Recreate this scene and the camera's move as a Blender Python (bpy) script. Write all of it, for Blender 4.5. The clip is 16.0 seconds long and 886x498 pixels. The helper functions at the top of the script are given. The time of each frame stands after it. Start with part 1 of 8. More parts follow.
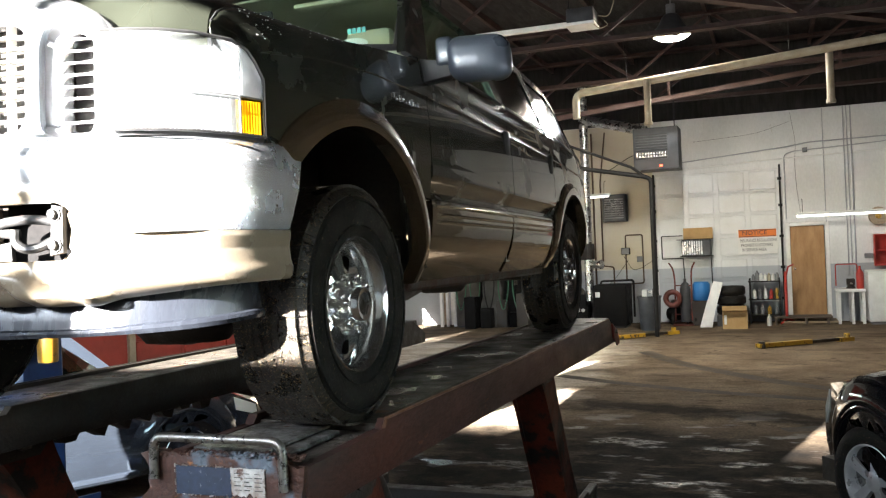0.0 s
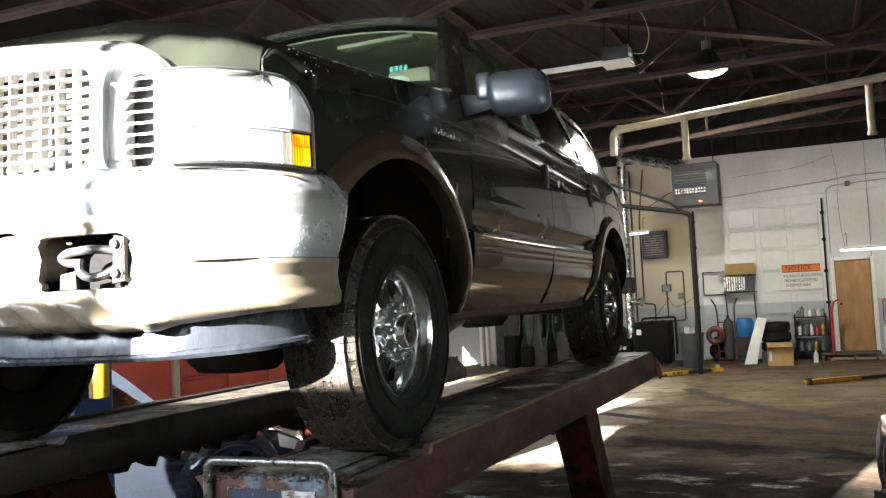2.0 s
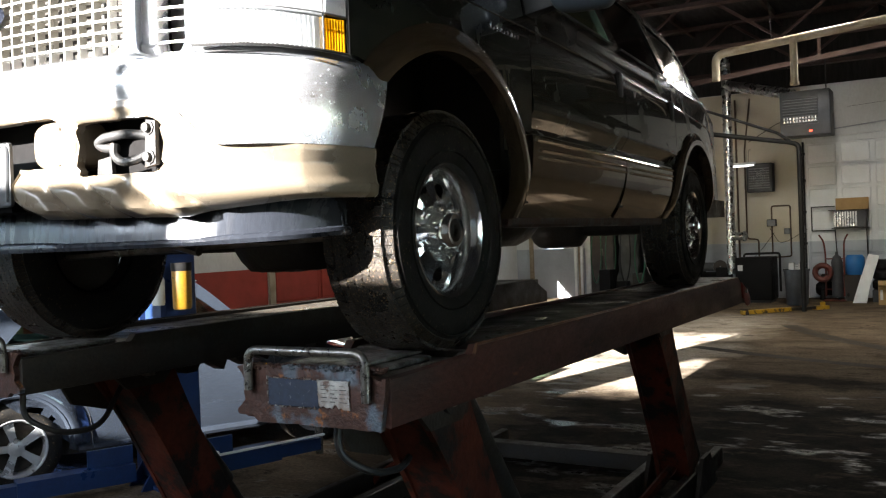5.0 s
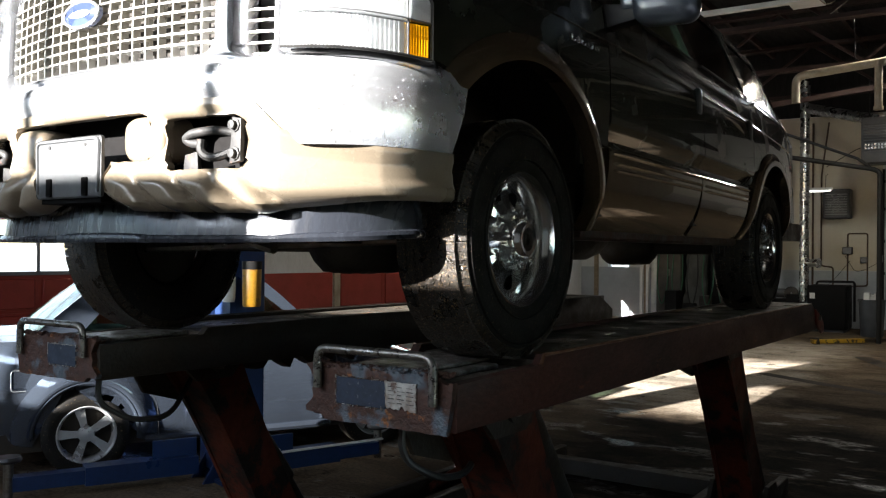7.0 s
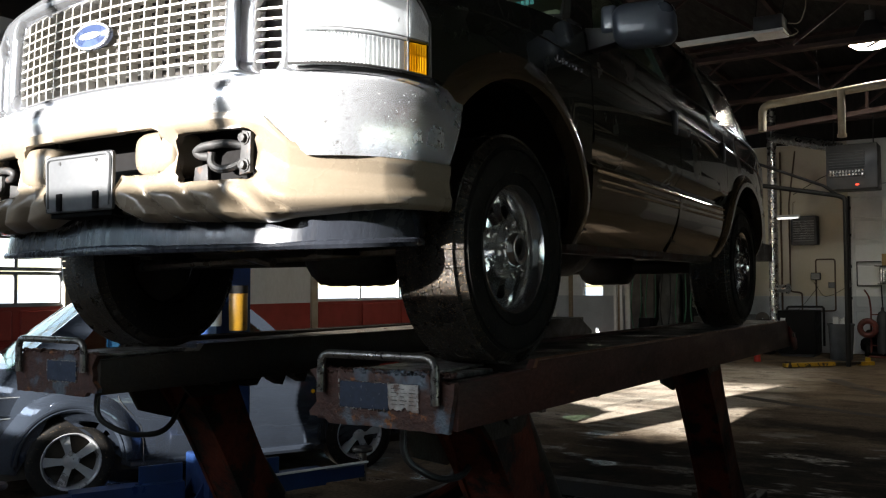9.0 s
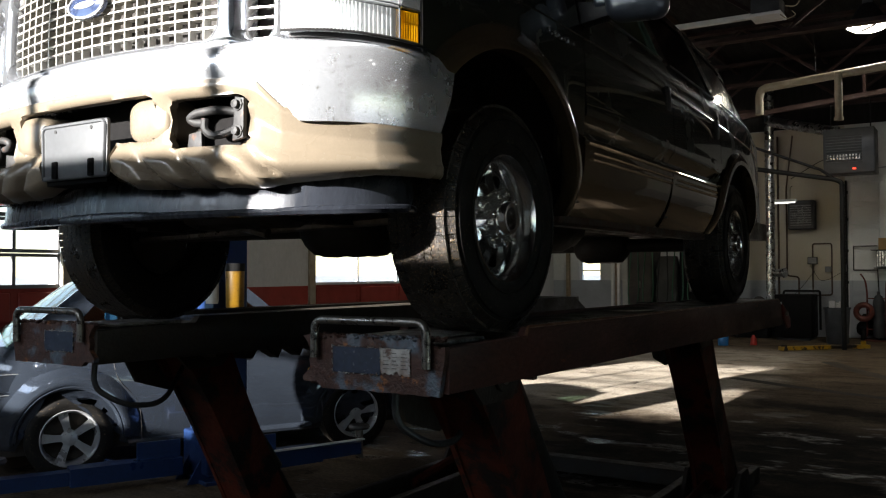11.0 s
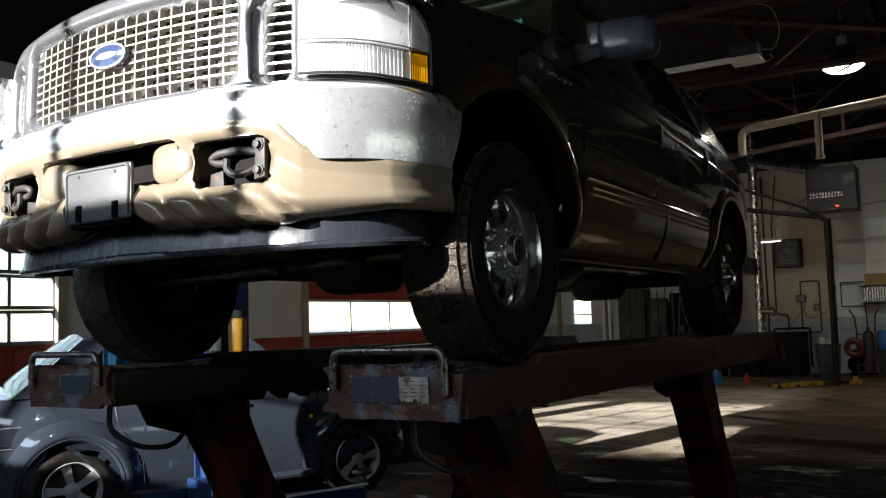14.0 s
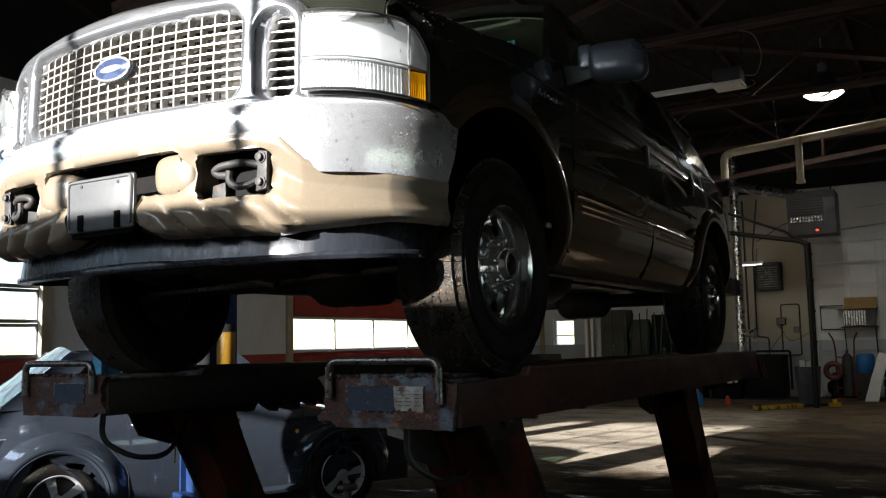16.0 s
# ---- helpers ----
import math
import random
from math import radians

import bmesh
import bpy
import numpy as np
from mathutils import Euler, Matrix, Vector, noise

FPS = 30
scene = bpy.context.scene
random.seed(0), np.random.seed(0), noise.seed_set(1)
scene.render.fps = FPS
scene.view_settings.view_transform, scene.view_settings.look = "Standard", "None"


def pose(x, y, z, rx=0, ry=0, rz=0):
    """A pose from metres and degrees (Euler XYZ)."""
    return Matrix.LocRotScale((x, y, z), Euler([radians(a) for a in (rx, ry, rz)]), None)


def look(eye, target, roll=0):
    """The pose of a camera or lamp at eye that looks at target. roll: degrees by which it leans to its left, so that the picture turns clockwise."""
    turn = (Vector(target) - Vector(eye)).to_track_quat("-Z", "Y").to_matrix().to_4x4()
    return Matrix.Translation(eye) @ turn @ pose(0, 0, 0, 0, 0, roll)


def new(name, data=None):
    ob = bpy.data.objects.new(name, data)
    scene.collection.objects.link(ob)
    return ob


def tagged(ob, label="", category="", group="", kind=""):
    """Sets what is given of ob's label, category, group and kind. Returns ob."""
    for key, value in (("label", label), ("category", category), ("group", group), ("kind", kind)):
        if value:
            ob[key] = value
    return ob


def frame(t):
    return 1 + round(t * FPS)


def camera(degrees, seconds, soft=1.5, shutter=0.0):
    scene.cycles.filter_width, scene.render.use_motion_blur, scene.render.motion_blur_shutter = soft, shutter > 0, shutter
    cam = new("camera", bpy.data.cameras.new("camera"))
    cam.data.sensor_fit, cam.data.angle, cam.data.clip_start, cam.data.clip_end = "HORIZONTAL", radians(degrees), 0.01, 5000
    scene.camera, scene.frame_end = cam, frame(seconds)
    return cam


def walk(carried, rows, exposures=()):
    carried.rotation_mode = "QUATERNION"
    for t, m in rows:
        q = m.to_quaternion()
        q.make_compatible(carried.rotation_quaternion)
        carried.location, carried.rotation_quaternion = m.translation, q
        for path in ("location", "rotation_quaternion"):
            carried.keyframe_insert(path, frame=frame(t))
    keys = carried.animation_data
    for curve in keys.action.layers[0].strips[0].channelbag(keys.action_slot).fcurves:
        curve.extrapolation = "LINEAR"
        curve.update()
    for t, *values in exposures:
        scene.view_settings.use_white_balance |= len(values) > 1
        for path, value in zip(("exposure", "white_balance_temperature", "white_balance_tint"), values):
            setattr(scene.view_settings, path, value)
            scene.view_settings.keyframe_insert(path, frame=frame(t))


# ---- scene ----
cam = camera(53.7, 16.0, soft=1.2)
PATH = [
    (0, (2.282, -2.609, 1.823), (1.574, -0.738, 1.835), -2.3),
    (0.5, (2.272, -2.622, 1.816), (1.52, -0.769, 1.862), -1.6),
    (1, (2.28, -2.638, 1.814), (1.501, -0.798, 1.915), -2.9),
    (1.5, (2.287, -2.661, 1.789), (1.515, -0.82, 1.911), -3.1),
    (2, (2.289, -2.676, 1.78), (1.505, -0.839, 1.889), -2.9),
    (2.5, (2.287, -2.689, 1.764), (1.51, -0.849, 1.859), -3.0),
    (3, (2.299, -2.711, 1.742), (1.508, -0.876, 1.825), -3.6),
    (3.5, (2.294, -2.724, 1.722), (1.502, -0.889, 1.781), -2.3),
    (4, (2.295, -2.712, 1.708), (1.47, -0.891, 1.766), -2.2),
    (4.5, (2.376, -2.571, 1.644), (1.493, -0.777, 1.666), -5.2),
    (5, (2.413, -2.522, 1.642), (1.414, -0.789, 1.619), -2.2),
    (5.2, (2.379, -2.506, 1.664), (1.355, -0.788, 1.62), -0.2),
    (7.3, (2.4, -2.566, 1.606), (1.277, -0.911, 1.624), 0.5),
    (7.5, (2.408, -2.631, 1.573), (1.298, -0.967, 1.601), 0.5),
    (8, (2.397, -2.645, 1.562), (1.284, -0.983, 1.603), -0.3),
    (8.5, (2.398, -2.674, 1.554), (1.293, -1.008, 1.611), -0.1),
    (9, (2.392, -2.687, 1.546), (1.325, -0.997, 1.629), -0.2),
    (11.3, (2.429, -2.709, 1.478), (1.364, -1.017, 1.53), -0.2),
    (11.5, (2.388, -2.732, 1.476), (1.336, -1.032, 1.546), -0.7),
    (12, (2.39, -2.758, 1.465), (1.359, -1.049, 1.596), -1.6),
    (12.5, (2.389, -2.791, 1.473), (1.356, -1.089, 1.663), -1.4),
    (13, (2.394, -2.805, 1.453), (1.371, -1.096, 1.641), -1.1),
    (13.5, (2.402, -2.819, 1.436), (1.371, -1.114, 1.613), -1.6),
    (14, (2.408, -2.829, 1.417), (1.373, -1.126, 1.585), -1.8),
    (14.5, (2.409, -2.843, 1.405), (1.372, -1.139, 1.551), -1.2),
    (15, (2.407, -2.858, 1.401), (1.374, -1.153, 1.56), -1.0),
    (15.5, (2.409, -2.876, 1.395), (1.399, -1.16, 1.583), -1.6),
    (16, (2.408, -2.91, 1.388), (1.41, -1.19, 1.601), -1.2),
]
EXPOSURE = [(0, 4.85), (3, 4.55), (4.2, 4.2), (5, 3.75), (7.3, 3.05), (9, 2.65), (12, 2.28), (16, 2.14)]
walk(cam, [(t, look(eye, target, roll)) for t, eye, target, roll in PATH], EXPOSURE)

# ---- light ----
SUN_AZ, SUN_EL = radians(13), radians(15)   # from the front, towards the truck's right-hand side
world = bpy.data.worlds.new("sky")
scene.world = world
world.use_nodes = True
wn = world.node_tree
sky = wn.nodes.new("ShaderNodeTexSky")
sky.sky_type = "NISHITA"
sky.sun_disc = False
sky.dust_density, sky.ozone_density = 0.2, 2.5
sky.sun_elevation = SUN_EL
sky.sun_rotation = math.pi + SUN_AZ
wn.nodes["Background"].inputs["Strength"].default_value = 0.085
wn.links.new(sky.outputs[0], wn.nodes["Background"].inputs["Color"])
sun_way = Vector((math.sin(SUN_AZ) * math.cos(SUN_EL), math.cos(SUN_AZ) * math.cos(SUN_EL), -math.sin(SUN_EL)))
sun = new("sun", bpy.data.lights.new("sun", "SUN"))
sun.data.energy, sun.data.angle, sun.data.color = 5.0, radians(0.6), (1.0, 0.965, 0.92)
sun.matrix_world = look((-20, -25, 14), Vector((-20, -25, 14)) + sun_way)


def window_light(name, x, y, z, w, h, target, energy, color=(0.86, 0.93, 1.0)):
    """Daylight that the sky sends in through an opening."""
    la = bpy.data.lights.new(name, "AREA")
    la.shape, la.size, la.size_y, la.energy, la.color = "RECTANGLE", w, h, energy, color
    ob = new(name, la)
    ob.matrix_world = look((x, y, z), target)
    return ob


window_light("sky_light_west", -7.30, 2.2, 2.6, 3.5, 2.4, (0, 2.2, 2.3), 4)
window_light("sky_light_front", -0.8, -4.62, 3.24, 4.6, 0.82, (-0.8, 0, 2.2), 10)
high = bpy.data.lights.new("high_bay_light", "SPOT")   # its reflector throws the light down
high.spot_size, high.spot_blend = radians(172), 0.12
high.energy, high.color, high.shadow_soft_size = 15.5, (0.93, 0.97, 1.0), 0.2
new("high_bay_light", high).location = (0.86, 12.0, 4.78)

# ---- mesh helpers ----


def box(bm, x0, x1, y0, y1, z0, z1, bev=0.0, seg=1):
    r = bmesh.ops.create_cube(bm, size=1.0)
    vs = r["verts"]
    for v in vs:
        v.co = Vector(((x0 + x1) / 2 + v.co.x * (x1 - x0), (y0 + y1) / 2 + v.co.y * (y1 - y0), (z0 + z1) / 2 + v.co.z * (z1 - z0)))
    if bev > 0:
        es = list({e for v in vs for e in v.link_edges})
        bmesh.ops.bevel(bm, geom=es, offset=bev, segments=seg, profile=0.5, affect="EDGES")
    return bm


def frame_of(d):
    d = Vector(d).normalized()
    u = d.cross(Vector((0, 0, 1)) if abs(d.z) < 0.95 else Vector((0, 1, 0))).normalized()
    return u, u.cross(d).normalized()


def loft(bm, rings, closed=True, caps=True):
    rows = [[bm.verts.new(p) for p in ring] for ring in rings]
    n = len(rows[0])
    for a, b in zip(rows, rows[1:]):
        for i in range(n if closed else n - 1):
            j = (i + 1) % n
            bm.faces.new((a[i], a[j], b[j], b[i]))
    if caps and closed:
        bm.faces.new(rows[0])
        bm.faces.new(list(reversed(rows[-1])))
    return rows


def lofted(rows):
    bm = bmesh.new()
    loft(bm, rows)
    return bm


def tube(bm, pts, r, seg=8, caps=True):
    pts = [Vector(p) for p in pts]
    rings = []
    u, v = frame_of(pts[1] - pts[0])
    for i, p in enumerate(pts):
        d = (pts[min(i + 1, len(pts) - 1)] - pts[max(i - 1, 0)]).normalized()
        u = (u - d * u.dot(d)).normalized()
        v = d.cross(u)
        rr = r[i] if isinstance(r, (list, tuple)) else r
        rings.append([p + (u * math.cos(a) + v * math.sin(a)) * rr for a in [2 * math.pi * k / seg for k in range(seg)]])
    loft(bm, rings, True, caps)
    return bm


def cyl(bm, p0, p1, r, seg=16, r2=None):
    return tube(bm, [p0, p1], [r, r if r2 is None else r2], seg)


def bend(pts, r=0.05, n=4):
    """Round the corners of a line of points."""
    pts = [Vector(p) for p in pts]
    out = [pts[0]]
    for a, b, c in zip(pts, pts[1:], pts[2:]):
        da, dc = (a - b), (c - b)
        q = min(r, da.length * 0.45, dc.length * 0.45)
        p, s = b + da.normalized() * q, b + dc.normalized() * q
        out += [(p * (1 - t) ** 2 + b * 2 * t * (1 - t) + s * t * t) for t in [k / n for k in range(n + 1)]]
    return out + [pts[-1]]


def lathe(bm, prof, center, axis="x", seg=48, flip=1, a0=0.0, a1=2 * math.pi):
    """prof: (radius, offset along the axis)."""
    full = abs(a1 - a0 - 2 * math.pi) < 1e-6
    rings = []
    for k in range(seg if full else seg + 1):
        a = a0 + (a1 - a0) * k / seg
        ring = []
        for r, o in prof:
            c, s = r * math.cos(a), r * math.sin(a)
            ring.append(Vector(center) + (Vector((o * flip, c, s)) if axis == "x" else Vector((c, o * flip, s)) if axis == "y" else Vector((c, s, o * flip))))
        rings.append(ring)
    if full:
        rings.append(rings[0])
        rows = [[bm.verts.new(p) for p in ring] for ring in rings[:-1]]
        rows.append(rows[0])
    else:
        rows = [[bm.verts.new(p) for p in ring] for ring in rings]
    for a, b in zip(rows, rows[1:]):
        for i in range(len(prof) - 1):
            bm.faces.new((a[i], a[i + 1], b[i + 1], b[i]))
    return bm


def slab(bm, outline, axis, a, b, bev=0.0):
    """A flat outline, given in the two other axes, drawn out from a to b along the axis."""
    def at(p, h):
        return (h, p[0], p[1]) if axis == "x" else (p[0], h, p[1]) if axis == "y" else (p[0], p[1], h)
    va, vb = [bm.verts.new(at(p, a)) for p in outline], [bm.verts.new(at(p, b)) for p in outline]
    n = len(outline)
    faces = [bm.faces.new(va), bm.faces.new(list(reversed(vb)))]
    for i in range(n):
        faces.append(bm.faces.new((va[i], vb[i], vb[(i + 1) % n], va[(i + 1) % n])))
    if bev > 0:
        es = list({e for f in faces[:2] for e in f.edges})
        bmesh.ops.bevel(bm, geom=es, offset=bev, segments=2, profile=0.5, affect="EDGES")
    return bm


def cut(bm, axis, values):
    no = {"x": (1, 0, 0), "y": (0, 1, 0), "z": (0, 0, 1)}[axis]
    for v in values:
        bmesh.ops.bisect_plane(bm, geom=bm.verts[:] + bm.edges[:] + bm.faces[:], dist=1e-5, plane_co=Vector(no) * v, plane_no=no)


def sheet(bm, outline, fun, thick, plane="yz", step=0.06):
    """A pressed panel: an outline in a plane, cut fine, pushed out by fun, and given a thickness behind it."""
    vs = [bm.verts.new((0, p[0], p[1]) if plane == "yz" else (p[0], 0, p[1]) if plane == "xz" else (p[0], p[1], 0)) for p in outline]
    f = bm.faces.new(vs)
    bmesh.ops.triangulate(bm, faces=[f])
    ax = {"yz": "yz", "xz": "xz", "xy": "xy"}[plane]
    for k, c in enumerate(ax):
        lo, hi = min(p[k] for p in outline), max(p[k] for p in outline)
        n = max(1, int((hi - lo) / step))
        cut(bm, c, [lo + (hi - lo) * i / n for i in range(1, n)])
    bmesh.ops.remove_doubles(bm, verts=bm.verts[:], dist=1e-5)
    for v in bm.verts:
        if plane == "yz":
            v.co.x = fun(v.co.y, v.co.z)
        elif plane == "xz":
            v.co.y = fun(v.co.x, v.co.z)
        else:
            v.co.z = fun(v.co.x, v.co.y)
    r = bmesh.ops.extrude_face_region(bm, geom=bm.faces[:])
    for v in [g for g in r["geom"] if isinstance(g, bmesh.types.BMVert)]:
        v.co += Vector(thick)
    return bm


def finish(name, bm, material, smooth=40):
    bmesh.ops.recalc_face_normals(bm, faces=bm.faces[:])
    me = bpy.data.meshes.new(name)
    bm.to_mesh(me)
    bm.free()
    for m in material if isinstance(material, (list, tuple)) else [material]:
        me.materials.append(m)
    if smooth:
        me.polygons.foreach_set("use_smooth", [True] * len(me.polygons))
        me.set_sharp_from_angle(angle=radians(smooth))
    return me


def part(name, bm, material, parent, label="", smooth=40):
    ob = new(name, finish(name, bm, material, smooth))
    ob.parent = parent
    return tagged(ob, label)


def thing(name, label, category, at=None, group="", kind=""):
    ob = new(name)
    ob.empty_display_size = 0.1
    if at is not None:
        ob.matrix_basis = at
    return tagged(ob, label, category, group, kind)


def solid(name, bm, material, label, category, group="", kind="", at=None, smooth=40):
    ob = new(name, finish(name, bm, material, smooth))
    if at is not None:
        ob.matrix_basis = at
    return tagged(ob, label, category, group, kind)


def twin(ob, parent):
    """The mirror image of a part on the other side of its thing."""
    me = ob.data.copy()
    me.transform(Matrix.Diagonal((-1, 1, 1, 1)))
    me.flip_normals()
    o = new(ob.name.split(".")[0], me)
    o.parent = parent
    for key in ("label",):
        if key in ob:
            o[key] = ob[key]
    return o


B = bmesh.new

# ---- materials ----


def mat(name, base, rough=0.6, metal=0.0, second=None, amount=0.5, scale=3.0, sharp=0.25, fine=0.18, fscale=60.0, bump=0.15, rvar=0.15,
        coat=0.0, stretch=(1, 1, 1), third=None, third_at=0.62, tscale=9.0, spec=0.5, island=0.0, piece=0.0):
    """Base colour with large stains of a second colour, patches of a third, fine grain, uneven gloss and fine relief."""
    m = bpy.data.materials.new(name)
    m.use_nodes = True
    nt = m.node_tree
    N, L = nt.nodes, nt.links
    p = N["Principled BSDF"]
    tc = N.new("ShaderNodeTexCoord")
    mp = N.new("ShaderNodeMapping")
    mp.inputs["Scale"].default_value = stretch
    L.new(tc.outputs["Object"], mp.inputs["Vector"])

    def noisy(sc, detail=6.0, rgh=0.6):
        n = N.new("ShaderNodeTexNoise")
        n.inputs["Scale"].default_value, n.inputs["Detail"].default_value, n.inputs["Roughness"].default_value = sc, detail, rgh
        L.new(mp.outputs[0], n.inputs["Vector"])
        return n

    def ramp(src, lo, hi):
        r = N.new("ShaderNodeMapRange")
        r.inputs["From Min"].default_value, r.inputs["From Max"].default_value = lo, hi
        L.new(src, r.inputs["Value"])
        return r

    def mix(a, b, fac, kind="MIX"):
        x = N.new("ShaderNodeMix")
        x.data_type, x.blend_type = "RGBA", kind
        for key, val in ((0, fac), (6, a), (7, b)):
            if isinstance(val, (int, float)):
                x.inputs[key].default_value = val
            elif isinstance(val, tuple):
                x.inputs[key].default_value = (*val, 1)
            else:
                L.new(val, x.inputs[key])
        return x.outputs[2]

    big, small = noisy(scale), noisy(fscale, 4.0)
    col = base
    stain = ramp(big.outputs["Fac"], 0.5 - sharp + (0.5 - amount) * 0.6, 0.5 + sharp + (0.5 - amount) * 0.6)
    col = mix(base, second if second else tuple(c * 0.75 for c in base), stain.outputs[0])
    if third:
        tn = noisy(tscale, 8.0, 0.7)
        col = mix(col, third, ramp(tn.outputs["Fac"], third_at - 0.03, third_at + 0.03).outputs[0])
    g = ramp(small.outputs["Fac"], 0.25, 0.75)
    g.inputs["To Min"].default_value, g.inputs["To Max"].default_value = 1 - fine, 1 + fine
    gm = N.new("ShaderNodeMix")
    gm.data_type, gm.blend_type = "RGBA", "MULTIPLY"
    gm.inputs[0].default_value = 1.0
    L.new(col, gm.inputs[6])
    L.new(g.outputs[0], gm.inputs[7])
    out = gm.outputs[2]
    if island or piece:
        src = N.new("ShaderNodeNewGeometry").outputs["Random Per Island"] if island else N.new("ShaderNodeObjectInfo").outputs["Random"]
        k = island or piece
        rr = ramp(src, 0, 1)
        rr.inputs["To Min"].default_value, rr.inputs["To Max"].default_value = 1 - k, 1 + k
        out = mix(out, rr.outputs[0], 1.0, "MULTIPLY")
    L.new(out, p.inputs["Base Color"])
    rv = ramp(big.outputs["Fac"], 0.3, 0.7)
    rv.inputs["To Min"].default_value, rv.inputs["To Max"].default_value = max(0.02, rough - rvar), min(1, rough + rvar)
    L.new(rv.outputs[0], p.inputs["Roughness"])
    p.inputs["Metallic"].default_value = metal
    p.inputs["Specular IOR Level"].default_value = spec
    if coat:
        p.inputs["Coat Weight"].default_value, p.inputs["Coat Roughness"].default_value = coat, 0.02
    if bump:
        b = N.new("ShaderNodeBump")
        b.inputs["Strength"].default_value, b.inputs["Distance"].default_value = bump, 0.01
        L.new(small.outputs["Fac"], b.inputs["Height"])
        L.new(b.outputs[0], p.inputs["Normal"])
    return m


def glow(name, color, strength):
    m = bpy.data.materials.new(name)
    m.use_nodes = True
    p = m.node_tree.nodes["Principled BSDF"]
    p.inputs["Base Color"].default_value = (*color, 1)
    p.inputs["Emission Color"].default_value = (*color, 1)
    p.inputs["Emission Strength"].default_value = strength
    return m


def glass(name, tint=(1, 1, 1), clear=0.85, rough=0.02, dirt=0.0):
    """A thin pane: mostly see-through, a little mirror, a film of dust."""
    m = bpy.data.materials.new(name)
    m.use_nodes = True
    nt = m.node_tree
    N, L = nt.nodes, nt.links
    N.remove(N["Principled BSDF"])
    t, g, x, fr = N.new("ShaderNodeBsdfTransparent"), N.new("ShaderNodeBsdfGlossy"), N.new("ShaderNodeMixShader"), N.new("ShaderNodeLayerWeight")
    t.inputs[0].default_value = (*(c * clear for c in tint), 1)
    g.inputs["Roughness"].default_value = rough
    fr.inputs[0].default_value = 0.5
    pw, ad = N.new("ShaderNodeMath"), N.new("ShaderNodeMath")
    pw.operation, ad.operation = "POWER", "MULTIPLY_ADD"
    pw.inputs[1].default_value = 4.0
    ad.inputs[1].default_value, ad.inputs[2].default_value = 0.7, 0.03
    L.new(fr.outputs["Facing"], pw.inputs[0])
    L.new(pw.outputs[0], ad.inputs[0])
    L.new(ad.outputs[0], x.inputs[0])
    L.new(t.outputs[0], x.inputs[1])
    L.new(g.outputs[0], x.inputs[2])
    last = x
    if dirt:
        d, y = N.new("ShaderNodeBsdfTranslucent"), N.new("ShaderNodeMixShader")
        d.inputs[0].default_value = (0.8, 0.82, 0.82, 1)
        y.inputs[0].default_value = dirt
        L.new(x.outputs[0], y.inputs[1])
        L.new(d.outputs[0], y.inputs[2])
        last = y
    L.new(last.outputs[0], N["Material Output"].inputs["Surface"])
    return m


M = {}
M["green"] = mat("dark_green_paint", (0.029, 0.032, 0.024), 0.25, 0.32, (0.034, 0.037, 0.027), coat=1.0, fine=0.05, fscale=300, bump=0.0, rvar=0.05, third=(0.05, 0.05, 0.04), third_at=0.72, tscale=30)
M["tan"] = mat("tan_metallic_paint", (0.145, 0.101, 0.061), 0.2, 0.6, (0.115, 0.079, 0.047), coat=1.0, fine=0.06, fscale=200, bump=0.0, rvar=0.08)
M["tanplastic"] = mat("tan_painted_plastic", (0.215, 0.175, 0.128), 0.30, 0.0, (0.175, 0.142, 0.102), scale=5, coat=0.3, fine=0.08, fscale=150, bump=0.03, third=(0.19, 0.16, 0.12), third_at=0.68, tscale=14)
M["bright"] = mat("bright_chrome", (0.80, 0.82, 0.86), 0.15, 0.89, (0.70, 0.72, 0.77), scale=5, fine=0.04, fscale=90, bump=0.01, rvar=0.05)
M["chrome"] = mat("worn_chrome", (0.82, 0.84, 0.88), 0.24, 0.74, (0.64, 0.66, 0.70), scale=6, fine=0.09, fscale=110, bump=0.03, rvar=0.10, third=(0.33, 0.32, 0.31), third_at=0.615, tscale=60)
M["polish"] = mat("polished_aluminium", (0.86, 0.86, 0.86), 0.155, 0.97, (0.74, 0.72, 0.70), scale=14, fine=0.08, fscale=120, bump=0.015, rvar=0.06)
M["tyre"] = mat("wet_tyre_rubber", (0.007, 0.007, 0.007), 0.6, 0.0, (0.012, 0.0105, 0.009), scale=9, fine=0.3, fscale=140, bump=0.25, rvar=0.22, third=(0.15, 0.112, 0.066), third_at=0.635, tscale=75, spec=0.16)
M["tread"] = mat("gritty_wet_tread", (0.0075, 0.0073, 0.0072), 0.34, 0.0, (0.020, 0.0145, 0.009), scale=11, sharp=0.2, fine=0.5, fscale=170, bump=0.6, rvar=0.2, third=(0.24, 0.155, 0.075), third_at=0.60, tscale=150, spec=0.5)
M["black"] = mat("black_plastic", (0.016, 0.016, 0.017), 0.5, 0.0, (0.028, 0.027, 0.026), fine=0.2, bump=0.08)
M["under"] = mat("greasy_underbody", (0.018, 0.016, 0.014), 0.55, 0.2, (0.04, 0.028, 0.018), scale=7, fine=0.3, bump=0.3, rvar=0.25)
M["airdam"] = mat("wet_grey_bumper_plastic", (0.03, 0.034, 0.043), 0.28, 0.1, (0.014, 0.016, 0.022), scale=8, stretch=(5, 1, 0.7), fine=0.2, fscale=50, bump=0.05, rvar=0.12)
